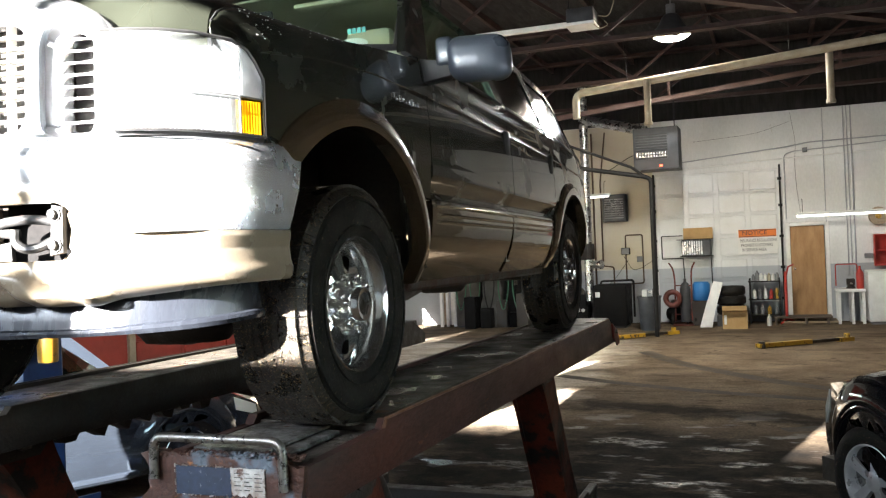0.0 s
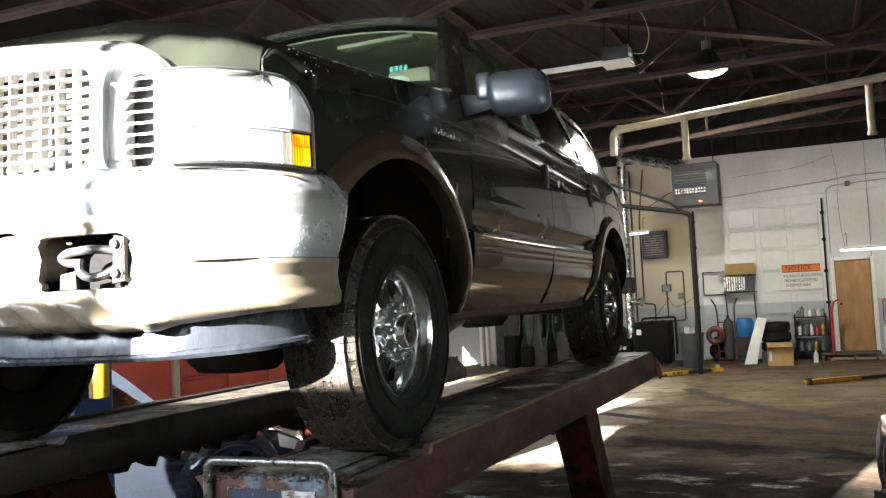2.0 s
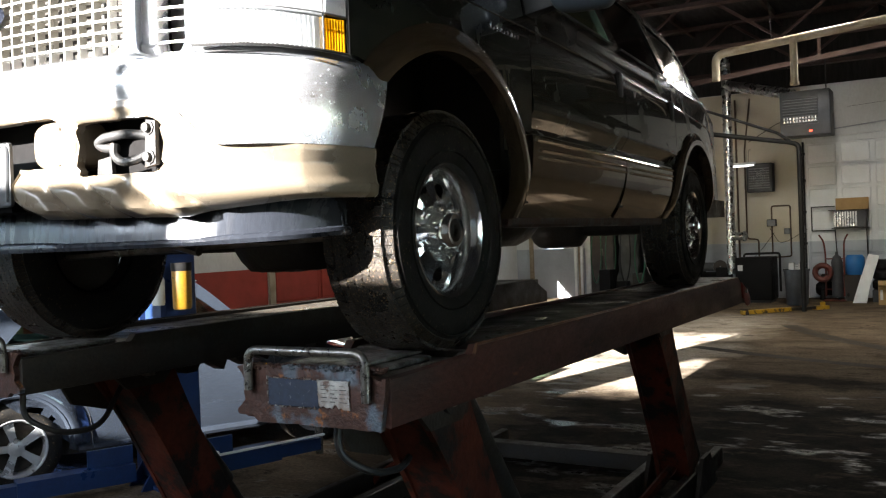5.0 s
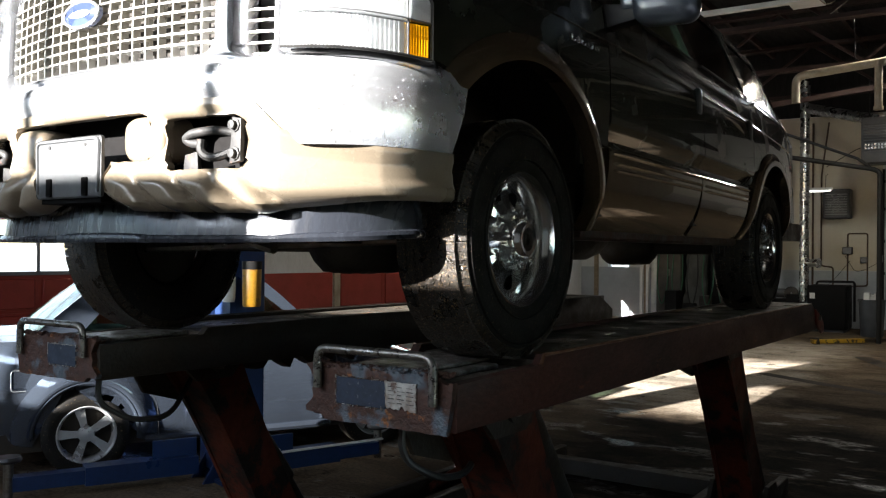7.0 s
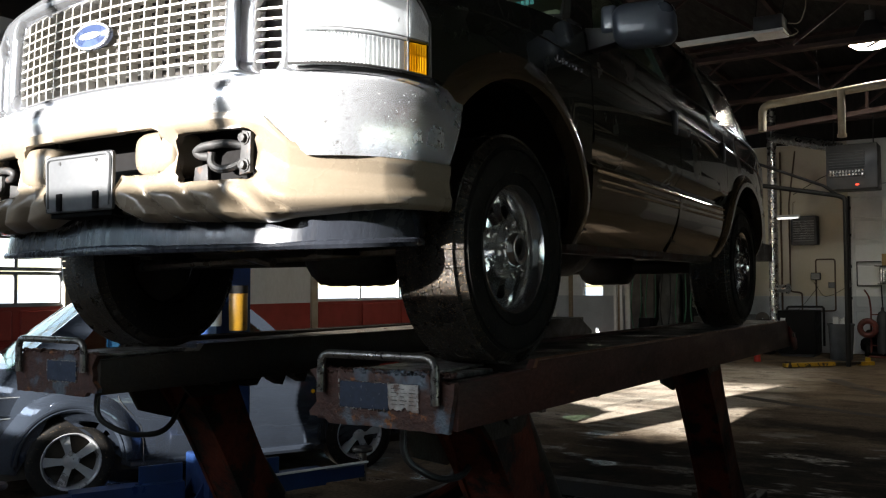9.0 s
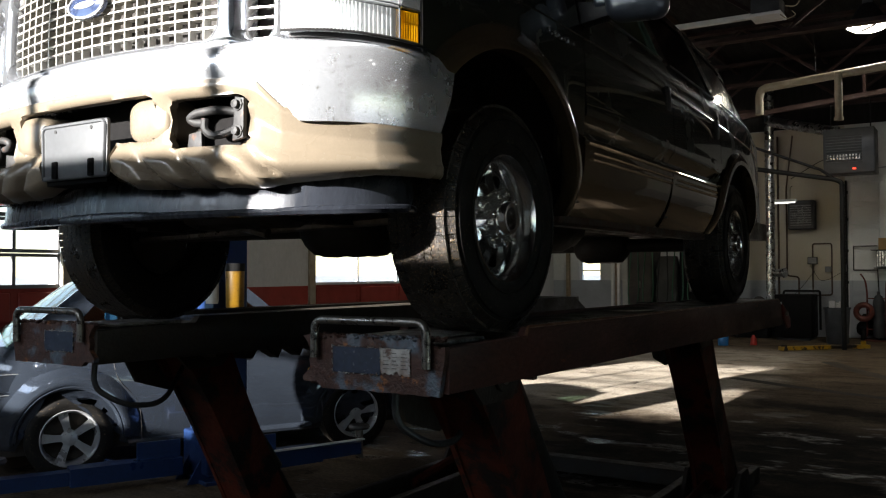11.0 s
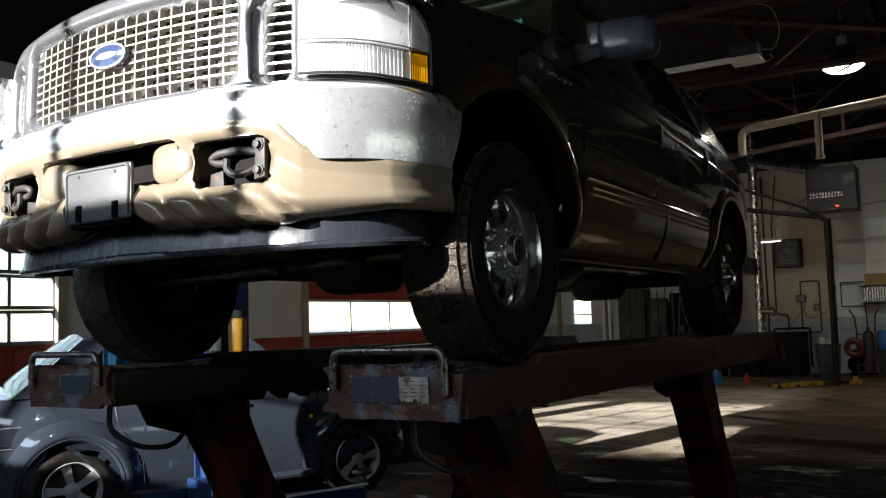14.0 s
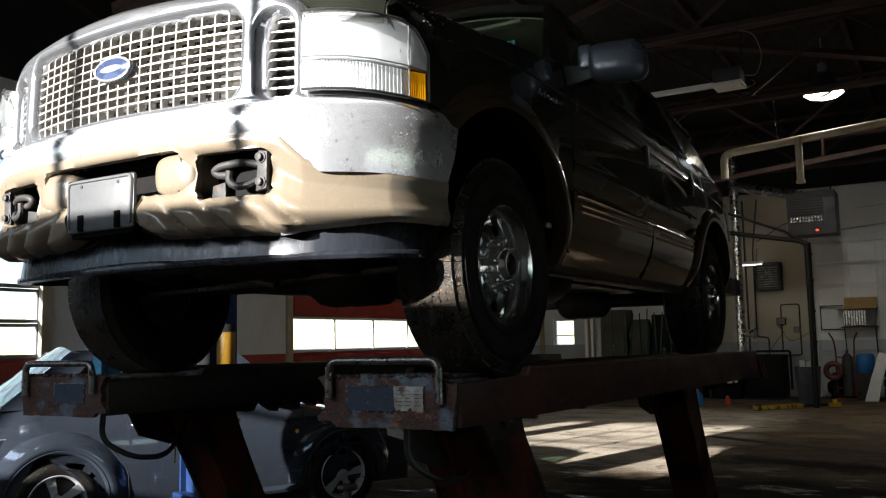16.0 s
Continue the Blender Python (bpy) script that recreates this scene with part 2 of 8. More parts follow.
M["lens"] = mat("cloudy_headlight_lens", (0.86, 0.87, 0.86), 0.16, 0.0, (0.74, 0.76, 0.76), scale=7, fine=0.03, bump=0.0, coat=0.6, rvar=0.08)
M["amber"] = mat("amber_lens", (1.0, 0.56, 0.012), 0.12, 0.0, (1.0, 0.45, 0.01), fine=0.1, bump=0.05, coat=0.6)
M["amberlens"] = glass("clear_amber", (1.0, 0.90, 0.55), 0.97, 0.03)
M["grille"] = mat("silver_grille_plastic", (0.52, 0.50, 0.46), 0.35, 0.45, (0.36, 0.34, 0.30), scale=9, fine=0.1, bump=0.02)
M["core"] = mat("radiator_core", (0.012, 0.011, 0.010), 0.6, 0.1, (0.03, 0.024, 0.018), scale=18, fine=0.4, fscale=120, bump=0.4)
M["badge"] = mat("blue_oval", (0.045, 0.065, 0.14), 0.25, 0.2, coat=0.6, fine=0.05, bump=0)
M["interior"] = mat("beige_trim", (0.50, 0.47, 0.37), 0.8, 0.0, fine=0.1, fscale=200, bump=0.1)
M["carglass"] = glass("tinted_car_glass", (0.78, 0.90, 0.82), 0.92, 0.01)
M["darkglass"] = glass("privacy_glass", (0.35, 0.38, 0.36), 0.004, 0.09)
M["pane"] = glass("dusty_window_pane", (1, 1, 1), 0.98, 0.05, dirt=0.03)
M["rust"] = mat("rusted_painted_steel", (0.11, 0.135, 0.165), 0.5, 0.2, (0.062, 0.027, 0.018), amount=0.6, scale=7.5, sharp=0.035, fine=0.45, fscale=60, bump=0.6, third=(0.26, 0.10, 0.03), third_at=0.63, tscale=16, rvar=0.2)
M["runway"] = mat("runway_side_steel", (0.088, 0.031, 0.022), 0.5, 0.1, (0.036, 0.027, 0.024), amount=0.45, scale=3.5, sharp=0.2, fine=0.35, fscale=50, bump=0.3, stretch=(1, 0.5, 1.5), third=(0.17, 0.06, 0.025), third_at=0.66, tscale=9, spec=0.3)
M["deck"] = mat("oily_steel_deck", (0.17, 0.148, 0.12), 0.42, 0.2, (0.034, 0.029, 0.024), scale=4, sharp=0.15, fine=0.45, fscale=70, bump=0.6, rvar=0.3, third=(0.22, 0.13, 0.06), third_at=0.63, tscale=7)
M["leg"] = mat("red_oxide_leg", (0.115, 0.023, 0.011), 0.5, 0.0, (0.050, 0.013, 0.008), scale=4, sharp=0.2, fine=0.3, fscale=40, bump=0.25, third=(0.012, 0.010, 0.009), third_at=0.53, tscale=5, spec=0.2)
M["steel"] = mat("worn_bare_steel", (0.30, 0.285, 0.26), 0.36, 0.9, (0.18, 0.15, 0.12), scale=11, sharp=0.12, fine=0.25, bump=0.15)
M["blackpipe"] = mat("black_iron_pipe", (0.011, 0.0105, 0.010), 0.6, 0.0, bump=0.1, spec=0.25)
M["rustpipe"] = mat("brown_rusty_pipe", (0.10, 0.058, 0.032), 0.6, 0.1, (0.05, 0.03, 0.02), scale=6, fine=0.25, bump=0.15)
M["galv"] = mat("galvanised_duct", (0.50, 0.50, 0.50), 0.28, 0.95, (0.36, 0.36, 0.36), scale=9, fine=0.15, bump=0.1)
M["cream"] = mat("cream_painted_pipe", (0.43, 0.375, 0.28), 0.6, 0.0, (0.27, 0.215, 0.14), scale=5, fine=0.12, bump=0.05)


def floor_paint(name):
    """Worn concrete: a bay painted paler where the sun patch lands, a black oily stretch round the lift, a dark dragged
    band, spots and grain.
    """
    m = bpy.data.materials.new(name)
    m.use_nodes = True
    nt = m.node_tree
    N, L = nt.nodes, nt.links
    p = N["Principled BSDF"]
    tc = N.new("ShaderNodeTexCoord")

    def link(a, socket):
        if isinstance(a, (int, float)):
            socket.default_value = a
        else:
            L.new(a, socket)

    def calc(op, a, b=0.0):
        n = N.new("ShaderNodeMath")
        n.operation = op
        link(a, n.inputs[0])
        link(b, n.inputs[1])
        return n.outputs[0]

    def noisy(scale, detail=6.0, rgh=0.6, stretch=(1, 1, 1)):
        mp = N.new("ShaderNodeMapping")
        mp.inputs["Scale"].default_value = stretch
        L.new(tc.outputs["Object"], mp.inputs["Vector"])
        n = N.new("ShaderNodeTexNoise")
        n.inputs["Scale"].default_value, n.inputs["Detail"].default_value, n.inputs["Roughness"].default_value = scale, detail, rgh
        L.new(mp.outputs[0], n.inputs["Vector"])
        return n

    def ramp(v, lo, hi, a=0.0, b=1.0):
        r = N.new("ShaderNodeMapRange")
        for key, val in (("From Min", lo), ("From Max", hi), ("To Min", a), ("To Max", b)):
            r.inputs[key].default_value = val
        link(v, r.inputs["Value"])
        return r.outputs[0]

    def mix(a, b, f):
        x = N.new("ShaderNodeMix")
        x.data_type = "RGBA"
        link(f, x.inputs[0])
        for key, val in ((6, a), (7, b)):
            if isinstance(val, tuple):
                x.inputs[key].default_value = (*val, 1)
            else:
                L.new(val, x.inputs[key])
        return x.outputs[2]

    pos = N.new("ShaderNodeSeparateXYZ")
    L.new(tc.outputs["Object"], pos.inputs[0])
    wob = N.new("ShaderNodeSeparateColor")
    L.new(noisy(0.9, 8.0, 0.65).outputs["Color"], wob.inputs[0])
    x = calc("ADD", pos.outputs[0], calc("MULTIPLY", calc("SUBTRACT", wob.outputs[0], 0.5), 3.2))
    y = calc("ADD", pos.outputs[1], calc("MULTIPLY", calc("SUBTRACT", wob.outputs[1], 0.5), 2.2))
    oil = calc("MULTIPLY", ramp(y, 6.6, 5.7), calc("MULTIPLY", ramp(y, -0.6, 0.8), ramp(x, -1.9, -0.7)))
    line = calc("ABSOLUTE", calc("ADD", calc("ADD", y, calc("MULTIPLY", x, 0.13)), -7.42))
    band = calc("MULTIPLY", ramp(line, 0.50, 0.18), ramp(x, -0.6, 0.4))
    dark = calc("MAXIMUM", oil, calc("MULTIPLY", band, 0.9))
    worn = ramp(noisy(2.2, 10.0, 0.74, (0.6, 1.25, 1)).outputs["Fac"], 0.53, 0.60)
    dark = calc("MULTIPLY", dark, calc("SUBTRACT", 1.0, calc("MULTIPLY", worn, 0.30)))
    spots = ramp(noisy(2.8, 9.0, 0.72).outputs["Fac"], 0.57, 0.64, 0.0, 0.75)
    streaks = ramp(noisy(1.5, 10.0, 0.74, (0.42, 1.35, 1)).outputs["Fac"], 0.53, 0.61, 0.0, 0.5)
    dark = calc("MAXIMUM", dark, calc("MAXIMUM", spots, streaks))
    # lightened under the sun patch so that the patch reads bright
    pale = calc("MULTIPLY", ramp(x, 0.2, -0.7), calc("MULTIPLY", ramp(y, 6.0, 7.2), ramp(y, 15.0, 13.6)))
    big, fine = noisy(1.2, 8.0, 0.65), noisy(34.0, 5.0, 0.7)
    col = mix((0.178, 0.136, 0.094), (0.100, 0.074, 0.050), ramp(big.outputs["Fac"], 0.36, 0.64))
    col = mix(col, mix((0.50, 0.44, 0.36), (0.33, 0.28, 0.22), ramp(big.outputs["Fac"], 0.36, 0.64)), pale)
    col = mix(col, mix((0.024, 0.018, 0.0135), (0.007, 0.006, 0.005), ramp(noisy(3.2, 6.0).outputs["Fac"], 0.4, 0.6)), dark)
    g = N.new("ShaderNodeMix")
    g.data_type, g.blend_type = "RGBA", "MULTIPLY"
    g.inputs[0].default_value = 1.0
    L.new(col, g.inputs[6])
    L.new(ramp(fine.outputs["Fac"], 0.25, 0.75, 0.42, 1.58), g.inputs[7])
    L.new(g.outputs[2], p.inputs["Base Color"])
    wet = calc("MULTIPLY", ramp(noisy(1.7, 7.0, 0.6, (0.7, 1.2, 1)).outputs["Fac"], 0.55, 0.61), ramp(y, 7.5, 6.0))
    L.new(ramp(wet, 0.0, 1.0, 0.8, 0.26), p.inputs["Roughness"])
    L.new(ramp(wet, 0.0, 1.0, 0.04, 0.34), p.inputs["Specular IOR Level"])
    b = N.new("ShaderNodeBump")
    b.inputs["Strength"].default_value, b.inputs["Distance"].default_value = 0.3, 0.01
    L.new(fine.outputs["Fac"], b.inputs["Height"])
    L.new(b.outputs[0], p.inputs["Normal"])
    return m


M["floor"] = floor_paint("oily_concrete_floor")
M["wall"] = mat("white_painted_block", (0.70, 0.71, 0.71), 0.75, 0.0, (0.54, 0.54, 0.52), scale=0.9, fine=0.08, fscale=25, bump=0.12, third=(0.42, 0.39, 0.34), third_at=0.70, tscale=2.5, stretch=(1, 1, 0.5))
M["brownwall"] = mat("brown_painted_boards", (0.10, 0.075, 0.055), 0.8, 0.0, (0.06, 0.045, 0.035), scale=1.2, fine=0.2, bump=0.15, stretch=(1, 1, 0.3))
M["holder"] = mat("grey_plate_plastic", (0.085, 0.088, 0.092), 0.5, 0.0, (0.06, 0.062, 0.066), scale=8, fine=0.1, bump=0.03)
M["lensglass"] = glass("clear_lamp_lens", (0.98, 0.99, 1.0), 0.99, 0.03, dirt=0.14)
M["reflector"] = mat("silvered_reflector", (0.95, 0.95, 0.95), 0.25, 0.05, (0.84, 0.84, 0.85), scale=12, fine=0.04, bump=0.0)
M["creamwall"] = mat("cream_painted_wall", (0.50, 0.475, 0.41), 0.75, 0.0, (0.48, 0.42, 0.3), scale=1.1, fine=0.08, bump=0.1)
M["band"] = mat("grey_painted_dado", (0.42, 0.44, 0.47), 0.7, 0.0, (0.30, 0.31, 0.33), scale=1.5, fine=0.12, bump=0.1)
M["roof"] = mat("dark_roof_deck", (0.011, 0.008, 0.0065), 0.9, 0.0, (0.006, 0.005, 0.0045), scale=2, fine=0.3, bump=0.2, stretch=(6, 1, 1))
M["truss"] = mat("brown_primer_steel", (0.042, 0.016, 0.011), 0.75, 0.0, (0.03, 0.015, 0.011), scale=3, fine=0.2, bump=0.1)
M["garage"] = mat("white_door_panel", (0.74, 0.75, 0.75), 0.55, 0.0, (0.60, 0.60, 0.58), scale=1.6, fine=0.06, bump=0.05)
M["red"] = mat("red_door_paint", (0.36, 0.035, 0.022), 0.5, 0.0, (0.24, 0.03, 0.02), scale=3, fine=0.12, bump=0.08)
M["plywood"] = mat("plywood_door", (0.42, 0.24, 0.10), 0.6, 0.0, (0.27, 0.14, 0.055), scale=2.2, sharp=0.2, stretch=(3, 3, 0.8), fine=0.15, bump=0.05)
M["blue"] = mat("blue_lift_paint", (0.009, 0.032, 0.115), 0.4, 0.1, (0.007, 0.022, 0.075), scale=5, fine=0.15, bump=0.08, third=(0.03, 0.03, 0.035), third_at=0.66)
M["yellow"] = mat("yellow_paint", (0.48, 0.29, 0.02), 0.5, 0.0, (0.4, 0.22, 0.02), scale=6, sharp=0.12, fine=0.2, bump=0.1, third=(0.03, 0.025, 0.02), third_at=0.57, tscale=9)
M["oilyellow"] = mat("oily_yellow_plastic", (0.34, 0.18, 0.012), 0.45, 0.0, (0.24, 0.12, 0.01), scale=9, fine=0.15, bump=0.05, third=(0.04, 0.03, 0.02), third_at=0.62, tscale=14)
M["silvercar"] = mat("silver_blue_car_paint", (0.074, 0.092, 0.124), 0.13, 0.6, (0.056, 0.069, 0.094), coat=0.9, fine=0.08, fscale=200, bump=0.0, rvar=0.08)
M["blackcar"] = mat("black_car_paint", (0.006, 0.006, 0.008), 0.15, 0.0, (0.010, 0.010, 0.012), coat=0.9, fine=0.05, bump=0.0)
M["whitepaint"] = mat("white_paint", (0.78, 0.78, 0.76), 0.45, 0.0, (0.62, 0.61, 0.58), scale=6, fine=0.06, bump=0.03)
M["grey"] = mat("grey_enamel", (0.20, 0.205, 0.21), 0.5, 0.1, (0.14, 0.14, 0.145), scale=5, fine=0.1, bump=0.05)
M["darkgrey"] = mat("dark_grey_plastic", (0.05, 0.052, 0.056), 0.55, 0.0, (0.03, 0.03, 0.032), scale=6, fine=0.15, bump=0.08)
M["card"] = mat("brown_cardboard", (0.46, 0.30, 0.13), 0.85, 0.0, (0.36, 0.22, 0.09), scale=4, fine=0.08, bump=0.05)
M["redpart"] = mat("red_enamel", (0.5, 0.03, 0.02), 0.4, 0.0, (0.3, 0.03, 0.02), scale=7, fine=0.12, bump=0.05)
M["orange"] = mat("orange_print", (0.80, 0.20, 0.02), 0.6, fine=0.04, bump=0)
M["ink"] = mat("dark_print", (0.03, 0.03, 0.03), 0.7, fine=0.05, bump=0)
M["teal"] = mat("teal_print", (0.03, 0.35, 0.33), 0.5, fine=0.05, bump=0)
M["greenhose"] = mat("green_hose", (0.016, 0.10, 0.045), 0.5, fine=0.1, bump=0.05)
M["bluepart"] = mat("blue_enamel", (0.02, 0.16, 0.42), 0.4, fine=0.1, bump=0.05)
M["wood"] = mat("weathered_board", (0.34, 0.26, 0.17), 0.75, 0.0, (0.2, 0.15, 0.1), scale=3, stretch=(1, 6, 6), fine=0.2, bump=0.2)
M["mirrorshell"] = mat("grey_mirror_shell", (0.085, 0.097, 0.12), 0.30, 0.25, (0.078, 0.09, 0.11), scale=3, fine=0.04, bump=0.02, coat=0.3)
M["tube"] = glow("fluorescent_tube", (1.0, 0.98, 0.95), 0.28)
M["alloy"] = mat("silver_alloy", (0.58, 0.59, 0.60), 0.34, 0.55, (0.46, 0.47, 0.48), scale=8, fine=0.08, bump=0.02)
M["bulb"] = glow("lamp_lens", (1.0, 0.9, 0.72), 14)
M["redlamp"] = glow("red_pilot_lamp", (1.0, 0.05, 0.02), 0.6)
M["near_black"] = mat("sooty_black_steel", (0.006, 0.006, 0.006), 0.55, 0.0, (0.010, 0.009, 0.009), scale=5, fine=0.3, bump=0.1, spec=0.06)
M["void"] = mat("dark_slot", (0.003, 0.003, 0.003), 0.8, 0.0, spec=0.05, bump=0.0)
M["trim"] = mat("satin_bright_trim", (0.70, 0.64, 0.56), 0.10, 0.9, (0.46, 0.42, 0.36), fine=0.05, bump=0.0)
M["sill"] = mat("rusty_black_sill", (0.02, 0.017, 0.015), 0.6, 0.1, (0.05, 0.02, 0.013), scale=14, sharp=0.1, fine=0.3, bump=0.3, third=(0.16, 0.12, 0.09), third_at=0.66, tscale=26)
M["ground"] = mat("outdoor_concrete", (0.42, 0.41, 0.39), 0.85, 0.0, (0.32, 0.31, 0.29), scale=0.4, fine=0.15, bump=0.1)

# ---- the hall ----
X0, X1, Y0, Y1, ZW, ZR = -7.5, 7.2, -4.8, 18.6, 4.75, 6.3
TH = 0.25
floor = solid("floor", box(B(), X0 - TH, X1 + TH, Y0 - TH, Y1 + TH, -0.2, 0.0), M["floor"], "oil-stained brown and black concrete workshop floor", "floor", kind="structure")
solid("ground", box(B(), -400, 400, -400, 400, -0.6, -0.21), M["ground"], "pale concrete yard outside the workshop", "ground", kind="structure")


def wall_with_holes(name, axis, a, b, at0, at1, z1, holes, material, label):
    """A wall along an axis from a to b, between at0 and at1 in depth, with openings (from, to, bottom, top) through it."""
    bm = B()
    edges = sorted({a, b, *[h[0] for h in holes], *[h[1] for h in holes]})
    for p, q in zip(edges, edges[1:]):
        spans, z = [], 0.0
        for h in sorted([h for h in holes if h[0] <= p and h[1] >= q], key=lambda h: h[2]):
            spans.append((z, h[2]))
            z = h[3]
        spans.append((z, z1))
        for lo, hi in spans:
            if hi - lo > 1e-4:
                box(bm, *((p, q, at0, at1) if axis == "x" else (at0, at1, p, q)), lo, hi)
    return solid(name, bm, material, label, "wall", kind="structure", smooth=0)


DOOR_X = (2.62, 3.34)
GD_X = (-0.30, 2.42)
wall_with_holes("wall_north", "x", X0 - TH, X1 + TH, Y1, Y1 + TH, ZW, [(*DOOR_X, 0.1, 2.14), (*GD_X, 0.0, 3.46), (-6.75, -6.15, 1.1, 1.93)], M["wall"], "white painted block wall with a grey dado")
wall_with_holes("wall_west", "y", Y0 - TH, Y1, X0 - TH, X0, ZW, [(0.4, 4.05, 0.0, 3.9), (8.9, 13.9, 0.0, 3.8)], M["wall"], "white painted side wall with glazed overhead doors")
wall_with_holes("wall_south", "x", X0, X1, Y0 - TH, Y0, ZW, [(-7.2, -4.0, 2.1, 4.5), (-3.55, 1.25, 0.0, 4.7)], M["wall"], "white painted front wall with overhead doors")
# unseen east wall, coloured dark to dim what the truck's side reflects
wall_with_holes("wall_east", "y", Y0 - TH, Y1, X1, X1 + TH, ZW, [(-3.3, 2.5, 0.9, 2.5)], M["brownwall"], "dark brown painted side wall with a row of windows")
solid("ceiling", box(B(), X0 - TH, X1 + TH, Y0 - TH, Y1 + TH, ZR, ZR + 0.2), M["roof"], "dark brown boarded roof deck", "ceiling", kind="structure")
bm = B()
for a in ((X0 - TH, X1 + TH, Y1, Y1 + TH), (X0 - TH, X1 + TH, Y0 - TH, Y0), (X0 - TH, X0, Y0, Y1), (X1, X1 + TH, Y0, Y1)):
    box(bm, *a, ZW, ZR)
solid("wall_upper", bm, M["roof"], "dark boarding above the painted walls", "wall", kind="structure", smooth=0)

# ---- the big utility vehicle ----
# its own axes: x to its left, y to its rear from the front axle, z up from the deck
truck = thing("sport_utility_vehicle", "dark green and tan full-size sport utility vehicle raised on a lift", "vehicle", pose(0, 0, 1.272))
TR = 0.398


def side_x(y, z, plain=False):
    """Half width of the body at a height and a place along it."""
    if z < 1.36:
        w = 1.004 - 0.30 * max(0, z - 1.05) ** 2 - 1.1 * max(0, 0.66 - z) ** 2 - (0.22 if z < 0.86 else 0.07) * (z - 0.86) ** 2 - (0.0 if plain else 0.040 * math.exp(-((z - 0.812) / 0.030) ** 2) - 0.006 * math.exp(-((z - 0.885) / 0.020) ** 2) + 0.010 * math.exp(-((z - 1.228) / 0.028) ** 2))
    else:
        w = 0.958 - (z - 1.36) * 0.44
    if y < 0.3:
        w -= 0.075 * ((0.3 - y) / 0.95) ** 2
    if y > 2.6:
        w -= 0.045 * ((y - 2.6) / 1.4) ** 1.5
    if y > 3.6:
        w -= 0.14 * ((y - 3.6) / 1.2) ** 2
    return w


def arc(cy, cz, r, a0, a1, n=24):
    return [(cy + r * math.cos(radians(a0 + (a1 - a0) * k / n)), cz + r * math.sin(radians(a0 + (a1 - a0) * k / n))) for k in range(n + 1)]


FC, RC = (0.03, 0.42), (3.36, 0.42)
RO, RI = 0.655, 0.565


def panel(name, outline, material, off=0.0, th=0.03, label="", step=0.07, parent=None):
    bm = B()
    sheet(bm, outline, lambda y, z: side_x(y, z) + off, (-th, 0, 0), "yz", step)
    o = part(name, bm, material, parent or truck, label, smooth=50)
    twin(o, parent or truck)
    return o


def top_line(y):
    return float(np.interp(y, (-0.62, -0.5, -0.3, 0.1, 0.6, 0.8), (1.10, 1.17, 1.225, 1.285, 1.335, 1.352)))


def arch_flare(outline, c):
    """A flare that swells from the panel towards the opening and rolls in at its lip."""
    def out(y, z):
        q = max(0.0, min(1.0, (math.hypot(y - c[0], z - c[1]) - RI) / (RO - RI)))
        return side_x(y, z, True) + 0.001 + 0.026 * math.sin(math.pi * (0.12 + 0.88 * (1 - q)) * 0.62)
    bm = B()
    sheet(bm, outline, out, (-0.06, 0, 0), "yz", 0.022)
    twin(part("arch_flare", bm, M["tan"], truck, "tan wheel arch flare", smooth=50), truck)


# front wing above the arch
wing = [(-0.60, 0.905), (-0.45, 0.905)] + [p for p in arc(*FC, RO - 0.01, 133, 0, 26) if p[1] > 0.77 or p[0] < 0.2] + [(0.676, 0.775), (0.676, 1.335)] + [(y, top_line(y)) for y in (0.5, 0.35, 0.2, 0.0, -0.2, -0.4, -0.5, -0.58)] + [(-0.615, 1.05)]
panel("front_wing", wing, M["green"])
flare = arc(*FC, RO, 135, 2, 30) + arc(*FC, RI, 2, 137, 30)
arch_flare(flare, FC)
flare_r = arc(*RC, RO, 178, 2, 34) + arc(*RC, RI, 2, 178, 34)
arch_flare(flare_r, RC)
belt = 1.352
panel("front_door", [(0.684, 0.775), (1.862, 0.775), (1.862, belt), (0.684, belt)], M["green"], step=0.03)
panel("rear_door", [(1.870, 0.775), (2.82, 0.775), (2.82, belt), (1.870, belt)], M["green"], step=0.03)
panel("quarter_panel", [(2.828, belt), (2.828, 0.80)] + arc(*RC, RO - 0.01, 145, 34, 26) + [(4.35, 0.80), (4.72, 1.0), (4.72, belt)], M["green"])
# tan lower cladding with pressed ribs
for ya, yb in ((0.672, 1.84), (1.846, 2.70)):
    panel("lower_cladding", [(ya, 0.445), (yb - (0.06 if yb < 2 else 0), 0.445), (yb, 0.770), (ya, 0.770)], M["tan"], 0.004, 0.03, "tan metallic lower cladding", step=0.04)
    # tan ridges whose white highlights are put into a brighter metal
    for z, r in ((0.750, 0.010), (0.712, 0.010), (0.684, 0.010)):
        bm = B()
        ys = np.linspace(ya + 0.02 + (0.05 if z < 0.75 else 0), yb - 0.012, 30)
        loft(bm, [[(side_x(float(y), z) - 0.004, float(y), z - r), (side_x(float(y), z) + 0.013, float(y), z - r * 0.6), (side_x(float(y), z) + 0.017, float(y), z), (side_x(float(y), z) + 0.013, float(y), z + r * 0.6), (side_x(float(y), z) - 0.004, float(y), z + r)] for y in ys])
        twin(part("side_moulding", bm, M["trim"], truck, "bright pressed moulding"), truck)
bm = B()
box(bm, 0.83, 0.915, 0.62, 2.76, 0.405, 0.455, 0.012)
twin(part("rocker_sill", bm, M["sill"], truck, "rusty black rocker sill seam"), truck)
# dark gap behind the doors
for y in (0.68, 1.866, 2.824):
    bm = B()
    box(bm, 0.90, 0.955, y - 0.03, y + 0.03, 0.5, 1.35)
    twin(part("door_post", bm, M["black"], truck), truck)
